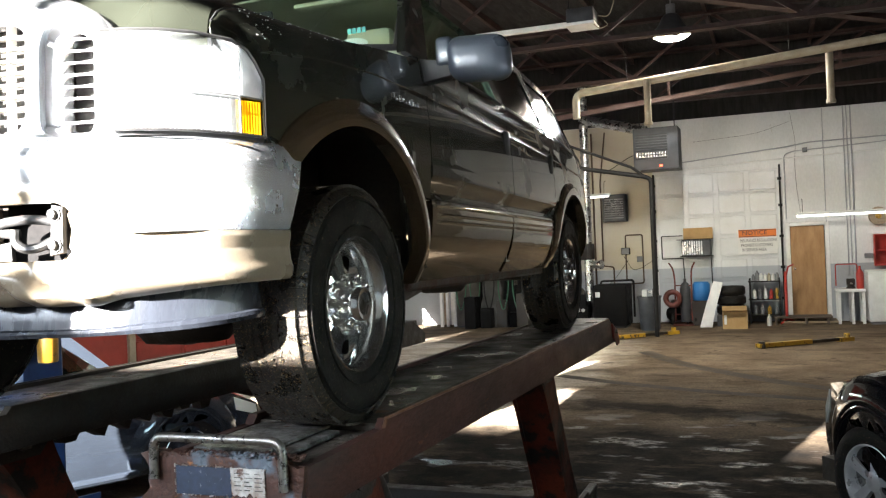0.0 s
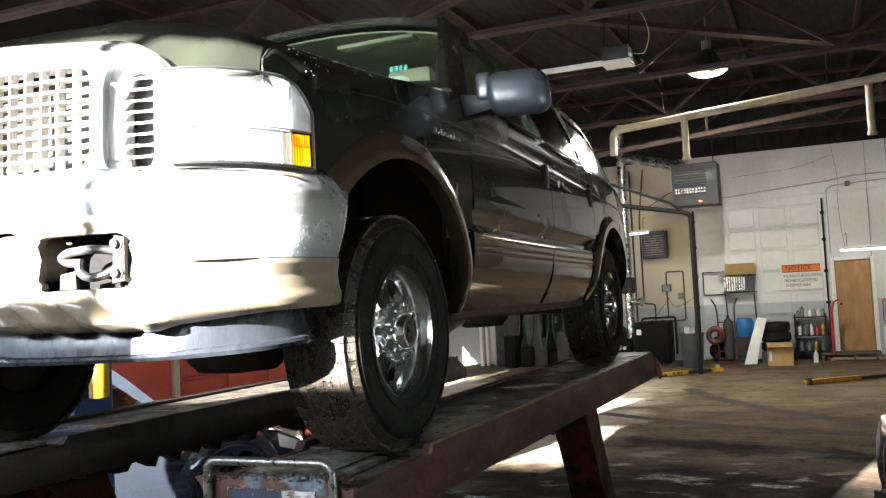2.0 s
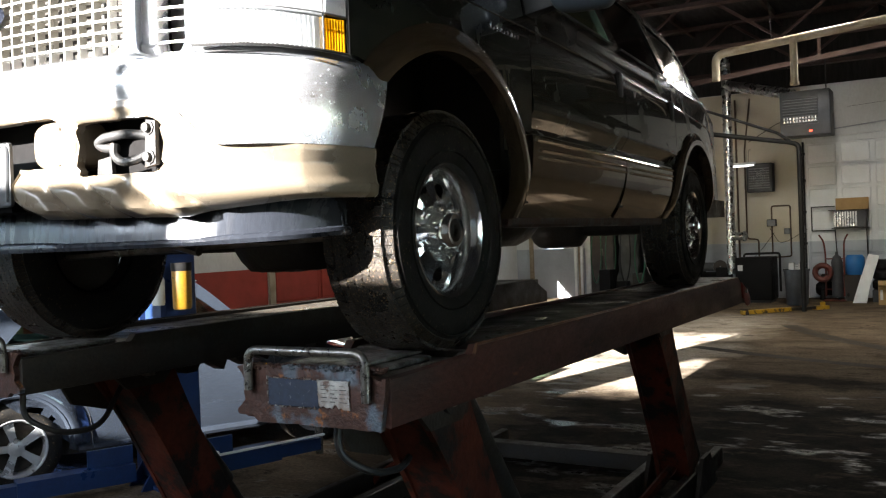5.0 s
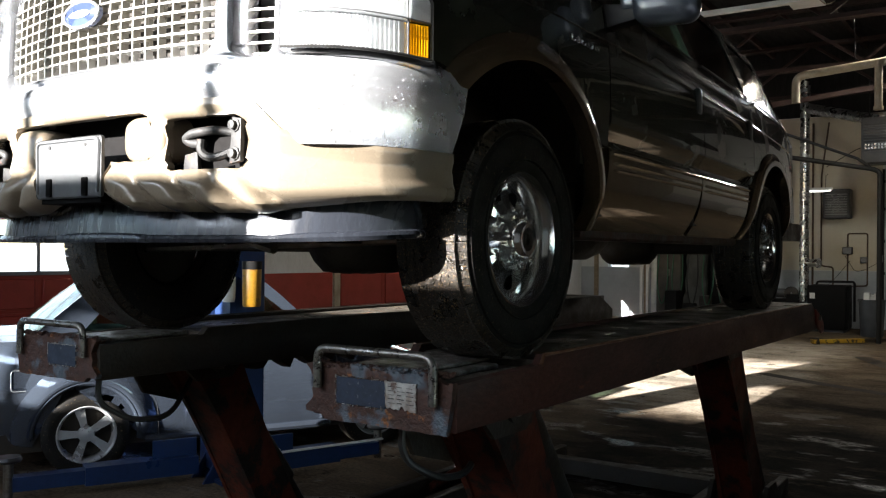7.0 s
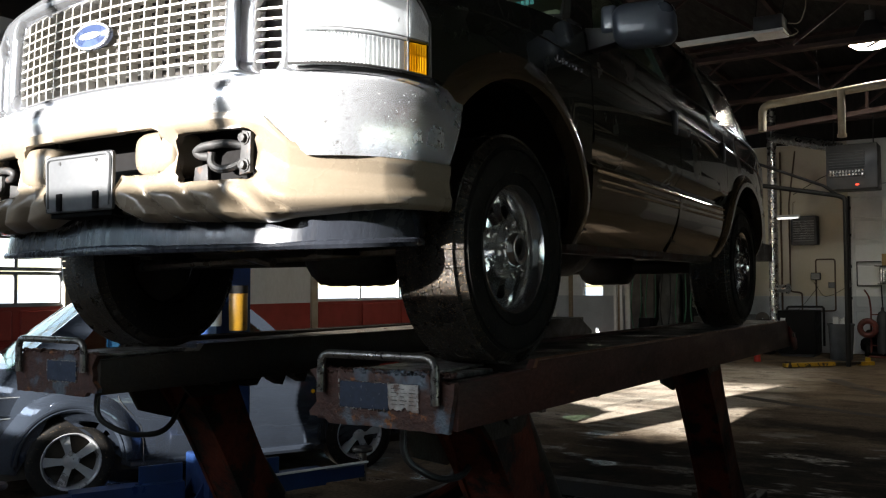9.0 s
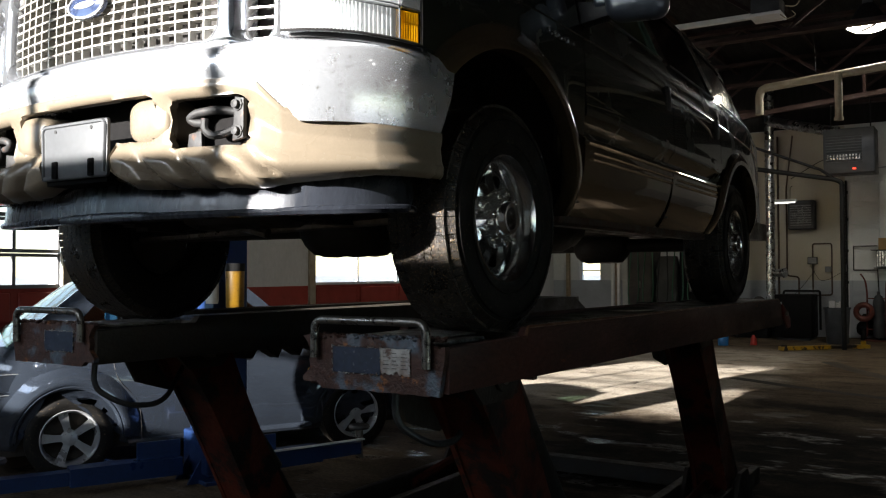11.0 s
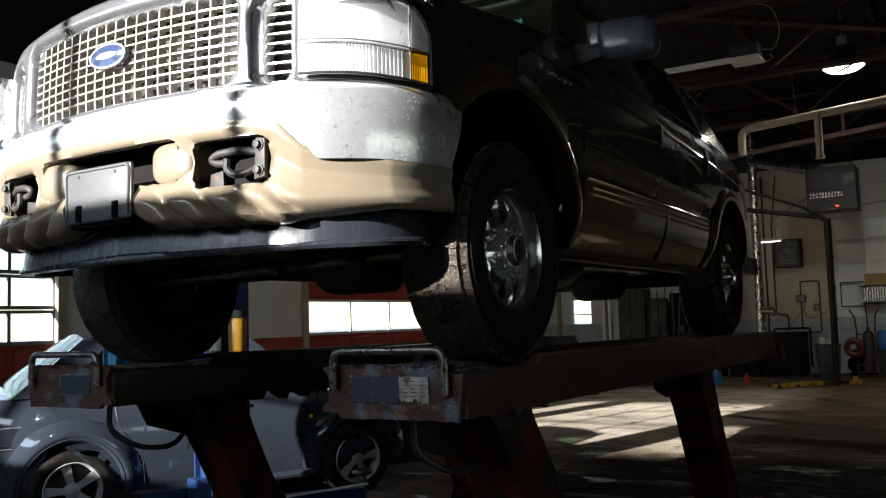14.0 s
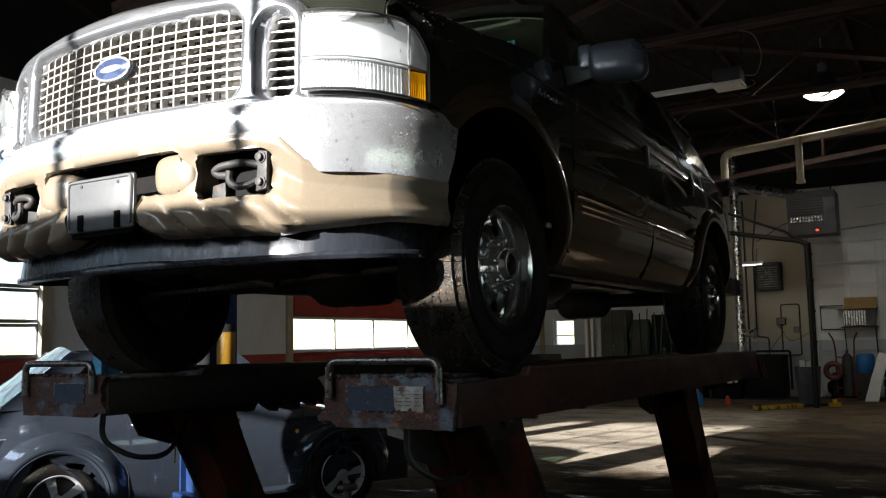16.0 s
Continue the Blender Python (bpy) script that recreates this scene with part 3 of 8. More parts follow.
# door details
for y in (1.79, 2.75):
    bm = B()
    box(bm, side_x(y, 1.17) - 0.012, side_x(y, 1.17) + 0.014, y - 0.03, y + 0.03, 1.08, 1.21, 0.008, 2)
    twin(part("door_handle", bm, M["black"], truck, "black door handle"), truck)
bm = B()
crease = [(float(y), float(np.interp(y, (-0.5, -0.15, 0.2, 0.65), (1.142, 1.182, 1.195, 1.192)))) for y in np.linspace(-0.48, 0.67, 16)]
tube(bm, [(side_x(y, z) - 0.002, y, z) for y, z in crease], 0.0055, 8)
twin(part("crease", bm, M["green"], truck), truck)
bm = B()
tube(bm, [(side_x(float(y), 1.19) - 0.002, float(y), 1.192) for y in np.linspace(0.70, 4.7, 30)], 0.0055, 8)
twin(part("crease", bm, M["green"], truck), truck)
# model script on the wing: raised bars
bm = B()
for k in range(9):
    y = 0.335 + 0.029 * k
    h = (0.026, 0.013, 0.024, 0.018, 0.013, 0.02, 0.026, 0.013, 0.018)[k]
    box(bm, side_x(y, 1.14), side_x(y, 1.14) + 0.006, y, y + 0.011, 1.128, 1.128 + h, 0.002)
twin(part("model_script", bm, M["chrome"], truck, "chrome model script"), truck)
# upper body
ROOFZ = 1.83


def up(name, outline, material, off=0.0, th=0.035, label="", parent=None):
    bm = B()
    sheet(bm, outline, lambda y, z: side_x(max(y, 0.3), z) + off, (-th, 0, 0), "yz", 0.12)
    o = part(name, bm, material, truck, label, smooth=50)
    return o, twin(o, truck)


WTOP = 1.77      # top of the side glass
up("pillar", [(0.55, 1.352), (0.79, 1.352), (1.20, WTOP), (1.20, ROOFZ), (1.08, ROOFZ)], M["green"])
up("pillar", [(1.80, 1.352), (1.93, 1.352), (1.93, ROOFZ), (1.80, ROOFZ)], M["green"])
up("pillar", [(2.83, 1.352), (2.98, 1.352), (2.98, ROOFZ), (2.83, ROOFZ)], M["green"])
up("pillar", [(4.28, 1.352), (4.72, 1.352), (4.55, 1.56), (4.32, 1.67), (4.08, 1.755), (3.72, 1.82), (3.62, WTOP), (3.95, 1.70), (4.2, 1.54)], M["green"])
up("roof_rail", [(1.2, WTOP), (3.62, WTOP), (3.72, 1.82), (3.6, ROOFZ), (1.2, ROOFZ)], M["green"], 0.001)
up("side_window", [(0.79, 1.356), (1.80, 1.356), (1.80, WTOP), (1.20, WTOP)], M["carglass"], -0.012, 0.005)
for w in ([(1.93, 1.356), (2.83, 1.356), (2.83, WTOP), (1.93, WTOP)], [(2.98, 1.356), (4.28, 1.356), (4.2, 1.54), (3.95, 1.70), (3.62, WTOP), (2.98, WTOP)]):
    up("side_window", w, M["darkglass"], -0.008, 0.005, "dark privacy glass window")
for a, b in ((0.80, 1.80), (1.93, 2.83), (2.98, 4.28)):
    bm = B()
    tube(bm, [(side_x(max(y, 0.3), 1.36) + 0.004, float(y), 1.362) for y in np.linspace(a, b, 8)], 0.006, 6)
    twin(part("window_seal", bm, M["black"], truck), truck)
bm = B()
nx, ny = 16, 28
rows = []
for j in range(ny + 1):
    y = 1.05 + (4.54 - 1.05) * j / ny
    row = []
    for i in range(nx + 1):
        u = -1 + 2 * i / nx
        z = 1.895 - 0.062 * abs(u) ** 3 - float(np.interp(y, (3.3, 3.72, 4.08, 4.32, 4.56), (0.0, 0.012, 0.078, 0.16, 0.275)))
        row.append((u * (side_x(y, z - 0.06 * (1 - abs(u) ** 3)) - 0.003), y + (0.10 * u * u if j == 0 else 0), z))
    rows.append(row)
loft(bm, rows, closed=False)
r = bmesh.ops.extrude_face_region(bm, geom=bm.faces[:])
for v in [g for g in r["geom"] if isinstance(g, bmesh.types.BMVert)]:
    v.co.z -= 0.04
part("roof", bm, M["green"], truck)
# windscreen
def screen_row(t, inset=0.0):
    pts = []
    for i in range(13):
        u = -1 + 2 * i / 12
        xb, yb_, zb = u * 0.88, 0.46 + 0.19 * u * u, 1.41 - 0.012 * u * u
        xt, yt, zt = u * 0.722, 1.06 + 0.11 * u * u, 1.882 - 0.056 * u * u
        pts.append((xb + (xt - xb) * t, yb_ + (yt - yb_) * t + inset, zb + (zt - zb) * t + 0.02 * math.sin(math.pi * t)))
    return pts


bm = B()
loft(bm, [screen_row(t / 8) for t in range(9)], closed=False)
ws = part("windscreen", bm, M["carglass"], truck, "clear curved windscreen")
bm = B()
edge = screen_row(0) + [screen_row(t / 8)[-1] for t in range(1, 9)]
for line in (screen_row(0), screen_row(1), [screen_row(t / 8)[0] for t in range(9)], [screen_row(t / 8)[-1] for t in range(9)]):
    tube(bm, line, 0.014, 6)
part("screen_seal", bm, M["black"], ws)
# sticker in the lower corner of the windscreen, seen from both sides
bm = B()
p = Vector(screen_row(0.13, 0.012)[11]) - Vector((0.01, 0.03, 0))
for k in range(4):
    box(bm, p.x - 0.045 + 0.022 * k, p.x - 0.028 + 0.022 * k, p.y + 0.012, p.y + 0.015, p.z + 0.012, p.z + 0.034)
part("sticker", bm, M["teal"], ws, "teal printed sticker", smooth=0)
bm = B()
lathe(bm, [(0.0001, -0.002), (0.055, -0.002), (0.055, 0.002), (0.0001, 0.002)], (0, 0, 0), "y", 20)
for v in bm.verts:
    v.co = Vector((v.co.x * 1.3 + p.x - 0.03, v.co.y + p.y + 0.02, v.co.z * 0.45 + p.z - 0.03))
part("sticker", bm, M["whitepaint"], ws, "white oval sticker")
# cabin
bm = B()
box(bm, -0.80, 0.80, 0.62, 0.86, 1.14, 1.34, 0.05, 2)
part("dashboard", bm, M["interior"], truck, "beige dashboard")
bm = B()
loft(bm, [[(u * 0.715, y + 0.1 * u * u * (y < 1.2), 1.842 - 0.055 * abs(u) ** 3 - 0.02 * max(0.0, y - 2.6)) for u in np.linspace(-1, 1, 15)] for y in (1.085, 1.3, 1.8, 2.6, 3.3, 3.6)], closed=False)
r = bmesh.ops.extrude_face_region(bm, geom=bm.faces[:])
for v in [g for g in r["geom"] if isinstance(g, bmesh.types.BMVert)]:
    v.co.z -= 0.01
part("headliner", bm, M["interior"], truck, "beige headliner")
for x in (-0.4, 0.4):
    for y in (1.45, 2.45):
        bm = B()
        box(bm, x - 0.25, x + 0.25, y - 0.1, y + 0.05, 0.95, 1.60, 0.05, 2)
        box(bm, x - 0.13, x + 0.13, y - 0.05, y + 0.05, 1.60, 1.73, 0.04, 2)
        box(bm, x - 0.25, x + 0.25, y - 0.5, y, 0.90, 1.05, 0.05, 2)
        part("seat", bm, M["interior"], truck, "beige seat with headrest")
for x in (-0.36, 0.36):
    bm = B()
    box(bm, x - 0.21, x + 0.21, 1.11, 1.19, 1.775, 1.797, 0.008, 2)
    part("sun_visor", bm, M["interior"], truck, "beige sun visor")
bm = B()
box(bm, -0.12, 0.12, 0.95, 0.98, 1.665, 1.73, 0.012, 2)
part("rear_view_mirror", bm, M["black"], truck)
bm = B()
lathe(bm, [(0.17 + 0.013 * math.cos(a), 0.013 * math.sin(a)) for a in [2 * math.pi * k / 8 for k in range(9)]], (0.42, 0.98, 1.22), "y", 28)
part("steering_wheel", bm, M["black"], truck)
# floor pan, bulkhead, inner wheel wells
pan = part("floor_pan", box(B(), -0.86, 0.86, 0.66, 4.75, 0.46, 0.62), M["under"], truck, "black greasy underbody", smooth=0)
part("bulkhead", box(B(), -0.84, 0.84, 0.60, 0.655, 0.5, 1.36), M["under"], truck, smooth=0)
part("tailgate", slab(B(), [(-0.84, 0.63), (0.84, 0.63), (0.82, 1.34), (0.74, 1.53), (-0.74, 1.53), (-0.82, 1.34)], "y", 4.50, 4.62), M["green"], truck, smooth=0)
for y0, y1 in ((-0.62, 0.58), (2.83, 3.92)):
    w = part("wheel_well", box(B(), 0.50, 0.54, y0, y1, 0.46, 1.09), M["under"], truck, "black wheel well lining", smooth=0)
    twin(w, truck)
    lid = part("well_top", box(B(), 0.50, 0.90, y0, y1, 1.10, 1.14), M["under"], w, smooth=0)
    for yy in ((y1 + 0.002,) if y0 < 0 else (y0 - 0.045, y1 + 0.002)):
        twin(part("well_end", box(B(), 0.545, 0.90, yy, yy + 0.04, 0.635, 1.09), M["under"], truck, smooth=0), truck)
for s in (-1, 1):
    part("chassis_rail", box(B(), s * 0.46 - 0.04, s * 0.46 + 0.04, -0.80, 4.6, 0.44, 0.455 + 0.1, 0.01), M["under"], truck, "black greasy chassis rail")
for y in (-0.48, 0.92):
    part("chassis_cross_member", box(B(), -0.42, 0.42, y - 0.07, y + 0.07, 0.41, 0.50, 0.01), M["under"], truck)
for y, dx in ((0.0, -0.28), (3.34, 0.0)):
    bm = B()
    cyl(bm, (-0.75, y, TR), (0.75, y, TR), 0.05, 14)
    r = bmesh.ops.create_uvsphere(bm, u_segments=18, v_segments=12, radius=0.19)
    for v in r["verts"]:
        v.co = Vector((v.co.x * 1.15 + (0.30 if y == 0 else 0), v.co.y * 0.95 + y, max(-0.75, v.co.z / 0.19) * 0.165 + TR + 0.004 * math.sin(v.co.x * 90)))
    part("axle", bm, M["under"], truck, "greasy black axle with differential housing")
bm = B()
r = bmesh.ops.create_uvsphere(bm, u_segments=18, v_segments=10, radius=0.3)
for v in r["verts"]:
    v.co = Vector((v.co.x * 0.9 + 0.35, v.co.y * 1.5 + 1.45, max(-0.14, v.co.z * 0.6) + 0.46))
box(bm, -0.3, 0.3, -0.35, 0.6, 0.38, 0.9, 0.06, 2)
part("gearbox", bm, M["under"], truck, "black greasy gearbox and oil pan")
bm = B()
tube(bm, [(-0.75, -0.18, 0.36), (0.7, -0.22, 0.40)], 0.022, 8)
tube(bm, [(-0.5, -0.3, 0.5), (0.1, -0.25, 0.36)], 0.02, 8)
tube(bm, [(0.62, 0.08, 0.5), (0.62, 0.1, 0.95)], 0.045, 10)
tube(bm, [(-0.62, 0.08, 0.5), (-0.62, 0.1, 0.95)], 0.045, 10)
part("steering_linkage", bm, M["steel"], truck, "greasy steel steering linkage")
for s in (-1, 1):
    bm = B()
    for k in range(5):
        box(bm, s * 0.46 - 0.035, s * 0.46 + 0.035, -0.62 + 0.06 * k, 0.62 - 0.05 * k, 0.44 - 0.012 * k - 0.012, 0.44 - 0.012 * k)
    part("leaf_spring", bm, M["under"], truck, "greasy leaf spring", smooth=0)

# ---- wheels ----


def wheel():
    w = []
    prof = [(0.208, -0.105), (0.228, -0.118), (0.27, -0.13), (0.32, -0.132), (0.36, -0.122), (0.382, -0.103), (0.388, -0.085), (0.389, 0.0),
            (0.388, 0.085), (0.382, 0.103), (0.36, 0.122), (0.32, 0.132), (0.27, 0.130), (0.228, 0.118), (0.208, 0.105), (0.20, 0.06), (0.20, -0.06), (0.208, -0.105)]
    bm = B()
    lathe(bm, prof, (0, 0, 0), "x", 72)
    for rr in (0.262, 0.345):
        lathe(bm, [(rr - 0.003, 0.128), (rr, 0.134), (rr + 0.003, 0.128)], (0, 0, 0), "x", 72)
    w.append(("tyre", bm, M["tyre"], "worn black all-terrain tyre"))
    bm = B()
    rnd = random.Random(2)
    rows = ((-0.090, 0.016, 84), (-0.057, 0.0145, 96), (-0.027, 0.0130, 96), (0.003, 0.0145, 96), (0.033, 0.0130, 96), (0.063, 0.0145, 96), (0.092, 0.014, 84))
    for ri, (xo, hw, n) in enumerate(rows):
        for k in range(n):
            a = 2 * math.pi * (k + 0.5 * (ri % 2) + rnd.uniform(-0.05, 0.05)) / n
            m = Matrix.Rotation(a, 4, "X") @ Matrix.Translation((xo, 0, 0.3915)) @ Matrix.Rotation((-0.3, 0.3)[ri % 2] if 0 < ri < 6 else 0.0, 4, "Z")
            da = 2 * math.pi * 0.39 / n * 0.465
            q = bmesh.ops.create_cube(bm, size=1.0, matrix=m @ Matrix.Rotation(rnd.uniform(-0.07, 0.07), 4, "Z") @ Matrix.Diagonal((hw * rnd.uniform(2.0, 2.15), da * rnd.uniform(1.95, 2.2), rnd.uniform(0.008, 0.0105), 1)))
            if ri in (0, 6):
                q2 = bmesh.ops.create_cube(bm, size=1.0, matrix=Matrix.Rotation(a, 4, "X") @ Matrix.Translation((0.112 if ri else -0.112, 0, 0.372)) @ Matrix.Rotation(-0.75 if not ri else 0.75, 4, "Y") @ Matrix.Diagonal((0.036, da * 1.85, 0.010, 1)))
    w.append(("tread", bm, M["tread"], "chunky tread blocks caked with grit"))
    bm = B()
    lathe(bm, [(0.195, -0.10), (0.205, 0.06), (0.207, 0.095), (0.223, 0.112), (0.226, 0.118), (0.222, 0.122), (0.212, 0.116), (0.199, 0.10), (0.190, 0.07), (0.186, 0.045)], (0, 0, 0), "x", 64)
    rim_i = len(w)
    w.append(("rim", bm, M["polish"], "polished aluminium rim"))
    bm = B()

    def face_x(r):
        return float(np.interp(r, (0.06, 0.10, 0.125, 0.16, 0.19), (0.075, 0.072, 0.048, 0.034, 0.045)))
    for k in range(8):
        a0 = 2 * math.pi * (k - 0.5) / 8
        a1 = 2 * math.pi * (k + 0.5) / 8
        am = (a0 + a1) / 2
        outer = [(0.189, a0 + (a1 - a0) * i / 8) for i in range(9)] + [(0.06, a1 + (a0 - a1) * i / 6) for i in range(7)]
        ov = [bm.verts.new((0, r * math.cos(a), r * math.sin(a))) for r, a in outer]
        es = [bm.edges.new((ov[i], ov[(i + 1) % len(ov)])) for i in range(len(ov))]
        hc = Vector((0, 0.152 * math.cos(am), 0.152 * math.sin(am)))
        rad, tan_ = Vector((0, math.cos(am), math.sin(am))), Vector((0, -math.sin(am), math.cos(am)))
        hv = [bm.verts.new(hc + rad * 0.026 * math.cos(t) + tan_ * 0.031 * math.sin(t)) for t in [2 * math.pi * i / 16 for i in range(16)]]
        es += [bm.edges.new((hv[i], hv[(i + 1) % 16])) for i in range(16)]
        bmesh.ops.triangle_fill(bm, use_beauty=True, edges=es)
    bmesh.ops.remove_doubles(bm, verts=bm.verts[:], dist=1e-4)
    for v in bm.verts:
        v.co.x = face_x(math.hypot(v.co.y, v.co.z))
    r = bmesh.ops.extrude_face_region(bm, geom=bm.faces[:])
    for v in [g for g in r["geom"] if isinstance(g, bmesh.types.BMVert)]:
        v.co.x -= 0.025
    w.append(("wheel_disc", bm, M["polish"], "polished wheel disc with eight round holes"))
    bm = B()
    lathe(bm, [(0.0001, -0.02), (0.195, -0.02), (0.195, -0.03), (0.0001, -0.03)], (0, 0, 0), "x", 24)
    w.append(("brake_disc", bm, M["under"], "rusty dark brake disc"))
    bm = B()
    lathe(bm, [(0.066, 0.05), (0.066, 0.098), (0.062, 0.130), (0.052, 0.140), (0.040, 0.138), (0.036, 0.10), (0.034, 0.08), (0.0001, 0.078)], (0, 0, 0), "x", 32)
    w.append(("hub", bm, M["polish"], "chrome hub with a dark open centre"))
    bm = B()
    lathe(bm, [(0.0001, 0.080), (0.035, 0.080), (0.035, 0.104), (0.020, 0.106), (0.018, 0.095), (0.0001, 0.095)], (0, 0, 0), "x", 20)
    w.append(("hub_cap", bm, M["under"], "dark hub centre"))
    for k in range(8):
        bm = B()
        a = 2 * math.pi * (k + 0.5) / 8
        c = (0, 0.0865 * math.cos(a), 0.0865 * math.sin(a))
        lathe(bm, [(0.015, 0.06), (0.0155, 0.108), (0.012, 0.122), (0.0001, 0.126)], c, "x", 10)
        w.append(("lug_nut", bm, M["polish"], ""))
    return [(n, finish(n, b, m), lab) for n, b, m, lab in w]


WHEEL = wheel()
for s, y in ((1, 0.0), (-1, 0.0), (1, 3.34), (-1, 3.34)):
    hub = new("wheel", WHEEL[0][1])
    hub.parent = truck
    turn = 0 if s > 0 else 180
    hub.matrix_basis = pose(s * (0.872 if y == 0 else 0.835), y, TR, 0, 0, turn) @ pose(0, 0, 0, 17 if y == 0 else 40)
    tagged(hub, "worn black all-terrain tyre on a polished eight-hole wheel")
    for n, me, lab in WHEEL[1:]:
        o = new(n, me)
        o.parent = hub
        tagged(o, lab)

# ---- front end ----
PATHX = [(0, -0.985), (0.25, -0.978), (0.45, -0.960), (0.62, -0.925), (0.75, -0.875), (0.85, -0.80), (0.92, -0.71), (0.962, -0.60), (0.982, -0.47), (0.988, -0.33)]


def line_point(s):
    """A smooth curve through the points, mirrored about the middle."""
    def at(k):
        return Vector((PATHX[k][0], PATHX[k][1])) if k >= 0 else Vector((-PATHX[-k][0], PATHX[-k][1]))
    n = len(PATHX) - 1
    t = s * n
    i = max(-1, min(math.floor(t), n - 1))
    f = t - i
    p0, p1, p2 = at(i - 1), at(i), at(i + 1)
    p3 = at(i + 2) if i + 2 <= n else p2 * 2 - p1
    return 0.5 * (2 * p1 + (p2 - p0) * f + (2 * p0 - 5 * p1 + 4 * p2 - p3) * f * f + (3 * p1 - p0 - 3 * p2 + p3) * f ** 3)


def along(s):
    """A point of the bumper's line at s from 0 (middle) to 1 (end at the wheel), with its outward way."""
    p = line_point(abs(s))
    d = (line_point(min(1.0, abs(s) + 0.04)) - line_point(abs(s) - 0.04)).normalized()
    n = Vector((d.y, -d.x))
    sg = -1 if s < 0 else 1
    return Vector((p.x * sg, p.y)), Vector((n.x * sg, n.y))


def s_at(x):
    xs = [p[0] for p in PATHX]
    return float(np.interp(x, xs, [i / (len(xs) - 1) for i in range(len(xs))]))


def chrome_bottom(s):
    x = abs(along(s)[0].x)
    return float(np.interp(x, (0, 0.6, 0.68, 0.79, 1.0), (0.775, 0.765, 0.75, 0.635, 0.64)))


def tan_bottom(s):
    x = abs(along(s)[0].x)
    return float(np.interp(x, (0, 0.17, 0.24, 0.70, 0.80, 0.90, 1.0), (0.50, 0.49, 0.465, 0.455, 0.484, 0.490, 0.50)))


def wrap(bm, ss, us, place, keep=None, thick=0.02):
    rows = [[bm.verts.new(place(s, u)) for u in us] for s in ss]
    for i in range(len(ss) - 1):
        for j in range(len(us) - 1):
            if keep is None or keep((ss[i] + ss[i + 1]) / 2, (us[j] + us[j + 1]) / 2):
                bm.faces.new((rows[i][j], rows[i + 1][j], rows[i + 1][j + 1], rows[i][j + 1]))
    bmesh.ops.delete(bm, geom=[v for v in bm.verts if not v.link_faces], context="VERTS")
    inner = bmesh.ops.extrude_face_region(bm, geom=bm.faces[:])
    for v in [g for g in inner["geom"] if isinstance(g, bmesh.types.BMVert)]:
        v.co.y += thick
        v.co.x *= 0.985
    return bm


def chrome_place(s, u):
    p, n = along(s)
    top = 0.872 + 0.028 * abs(s) ** 2
    z = top - (top - chrome_bottom(s)) * max(0, u)
    o = float(np.interp(u, (-0.3, 0.0, 0.06, 0.2, 0.5, 0.8, 1.0), (-0.13, -0.035, -0.012, 0.006, 0.016, 0.012, 0.004)))
    if u < 0:
        z = top + 0.008
    back = 0.10 * (1 - max(0, u)) * max(0, abs(s) - 0.9) / 0.1
    return (p.x + n.x * o, p.y + n.y * o + back - 0.10 * max(0, abs(s) - 0.9) / 0.1, z)


SS = [k / 60 for k in range(-60, 61)]
bm = B()
wrap(bm, SS, [-0.3, 0.0, 0.03, 0.07, 0.14, 0.25, 0.4, 0.55, 0.7, 0.85, 0.95, 1.0], chrome_place)
bumper = part("front_bumper", bm, M["chrome"], truck, "chrome front bumper with pitted corners", smooth=60)


M["pit"] = mat("blistered_chrome", (0.60, 0.61, 0.63), 0.3, 0.75, (0.30, 0.29, 0.28), scale=40, fine=0.2, bump=0.1)
rnd = random.Random(17)
bm = B()
for k in range(320):
    q = rnd.choice((-1, 1)) * max(0.60, min(0.97, rnd.gauss(0.745, 0.045)))
    r = rnd.uniform(0.0005, 0.0016) * rnd.uniform(0.5, 1.0)
    c = Vector(chrome_place(q, rnd.uniform(0.10, 0.97)))
    bmesh.ops.create_icosphere(bm, subdivisions=1, radius=r, matrix=Matrix.Translation(c) @ Matrix.Diagonal((1, 0.4, rnd.uniform(0.8, 1.5), 1)))
tagged(part("blister", bm, M["pit"], bumper, "raised rust blisters in the chrome"), kind="stuff")


def opening(x, z):
    """Distance outside the openings of the valance: tow hooks, and the middle behind the plate."""
    x = abs(x)
    return min(rr_dist(x, z, 0.522, 0.645, 0.132, 0.072, 0.028), rr_dist(x, z, 0.0, 0.672, 0.335, 0.066, 0.03), rr_dist(x, z, 0.0, 0.60, 0.172, 0.10, 0.03))


def rr_dist(x, z, cx, cz, hx, hz, r):
    qx, qz = abs(x - cx) - hx + r, abs(z - cz) - hz + r
    return math.hypot(max(qx, 0), max(qz, 0)) + min(max(qx, qz), 0) - r


def tan_at(s, u):
    p, n = along(s)
    zt, zb = chrome_bottom(s) - 0.002, tan_bottom(s)
    return p, n, zt - (zt - zb) * u


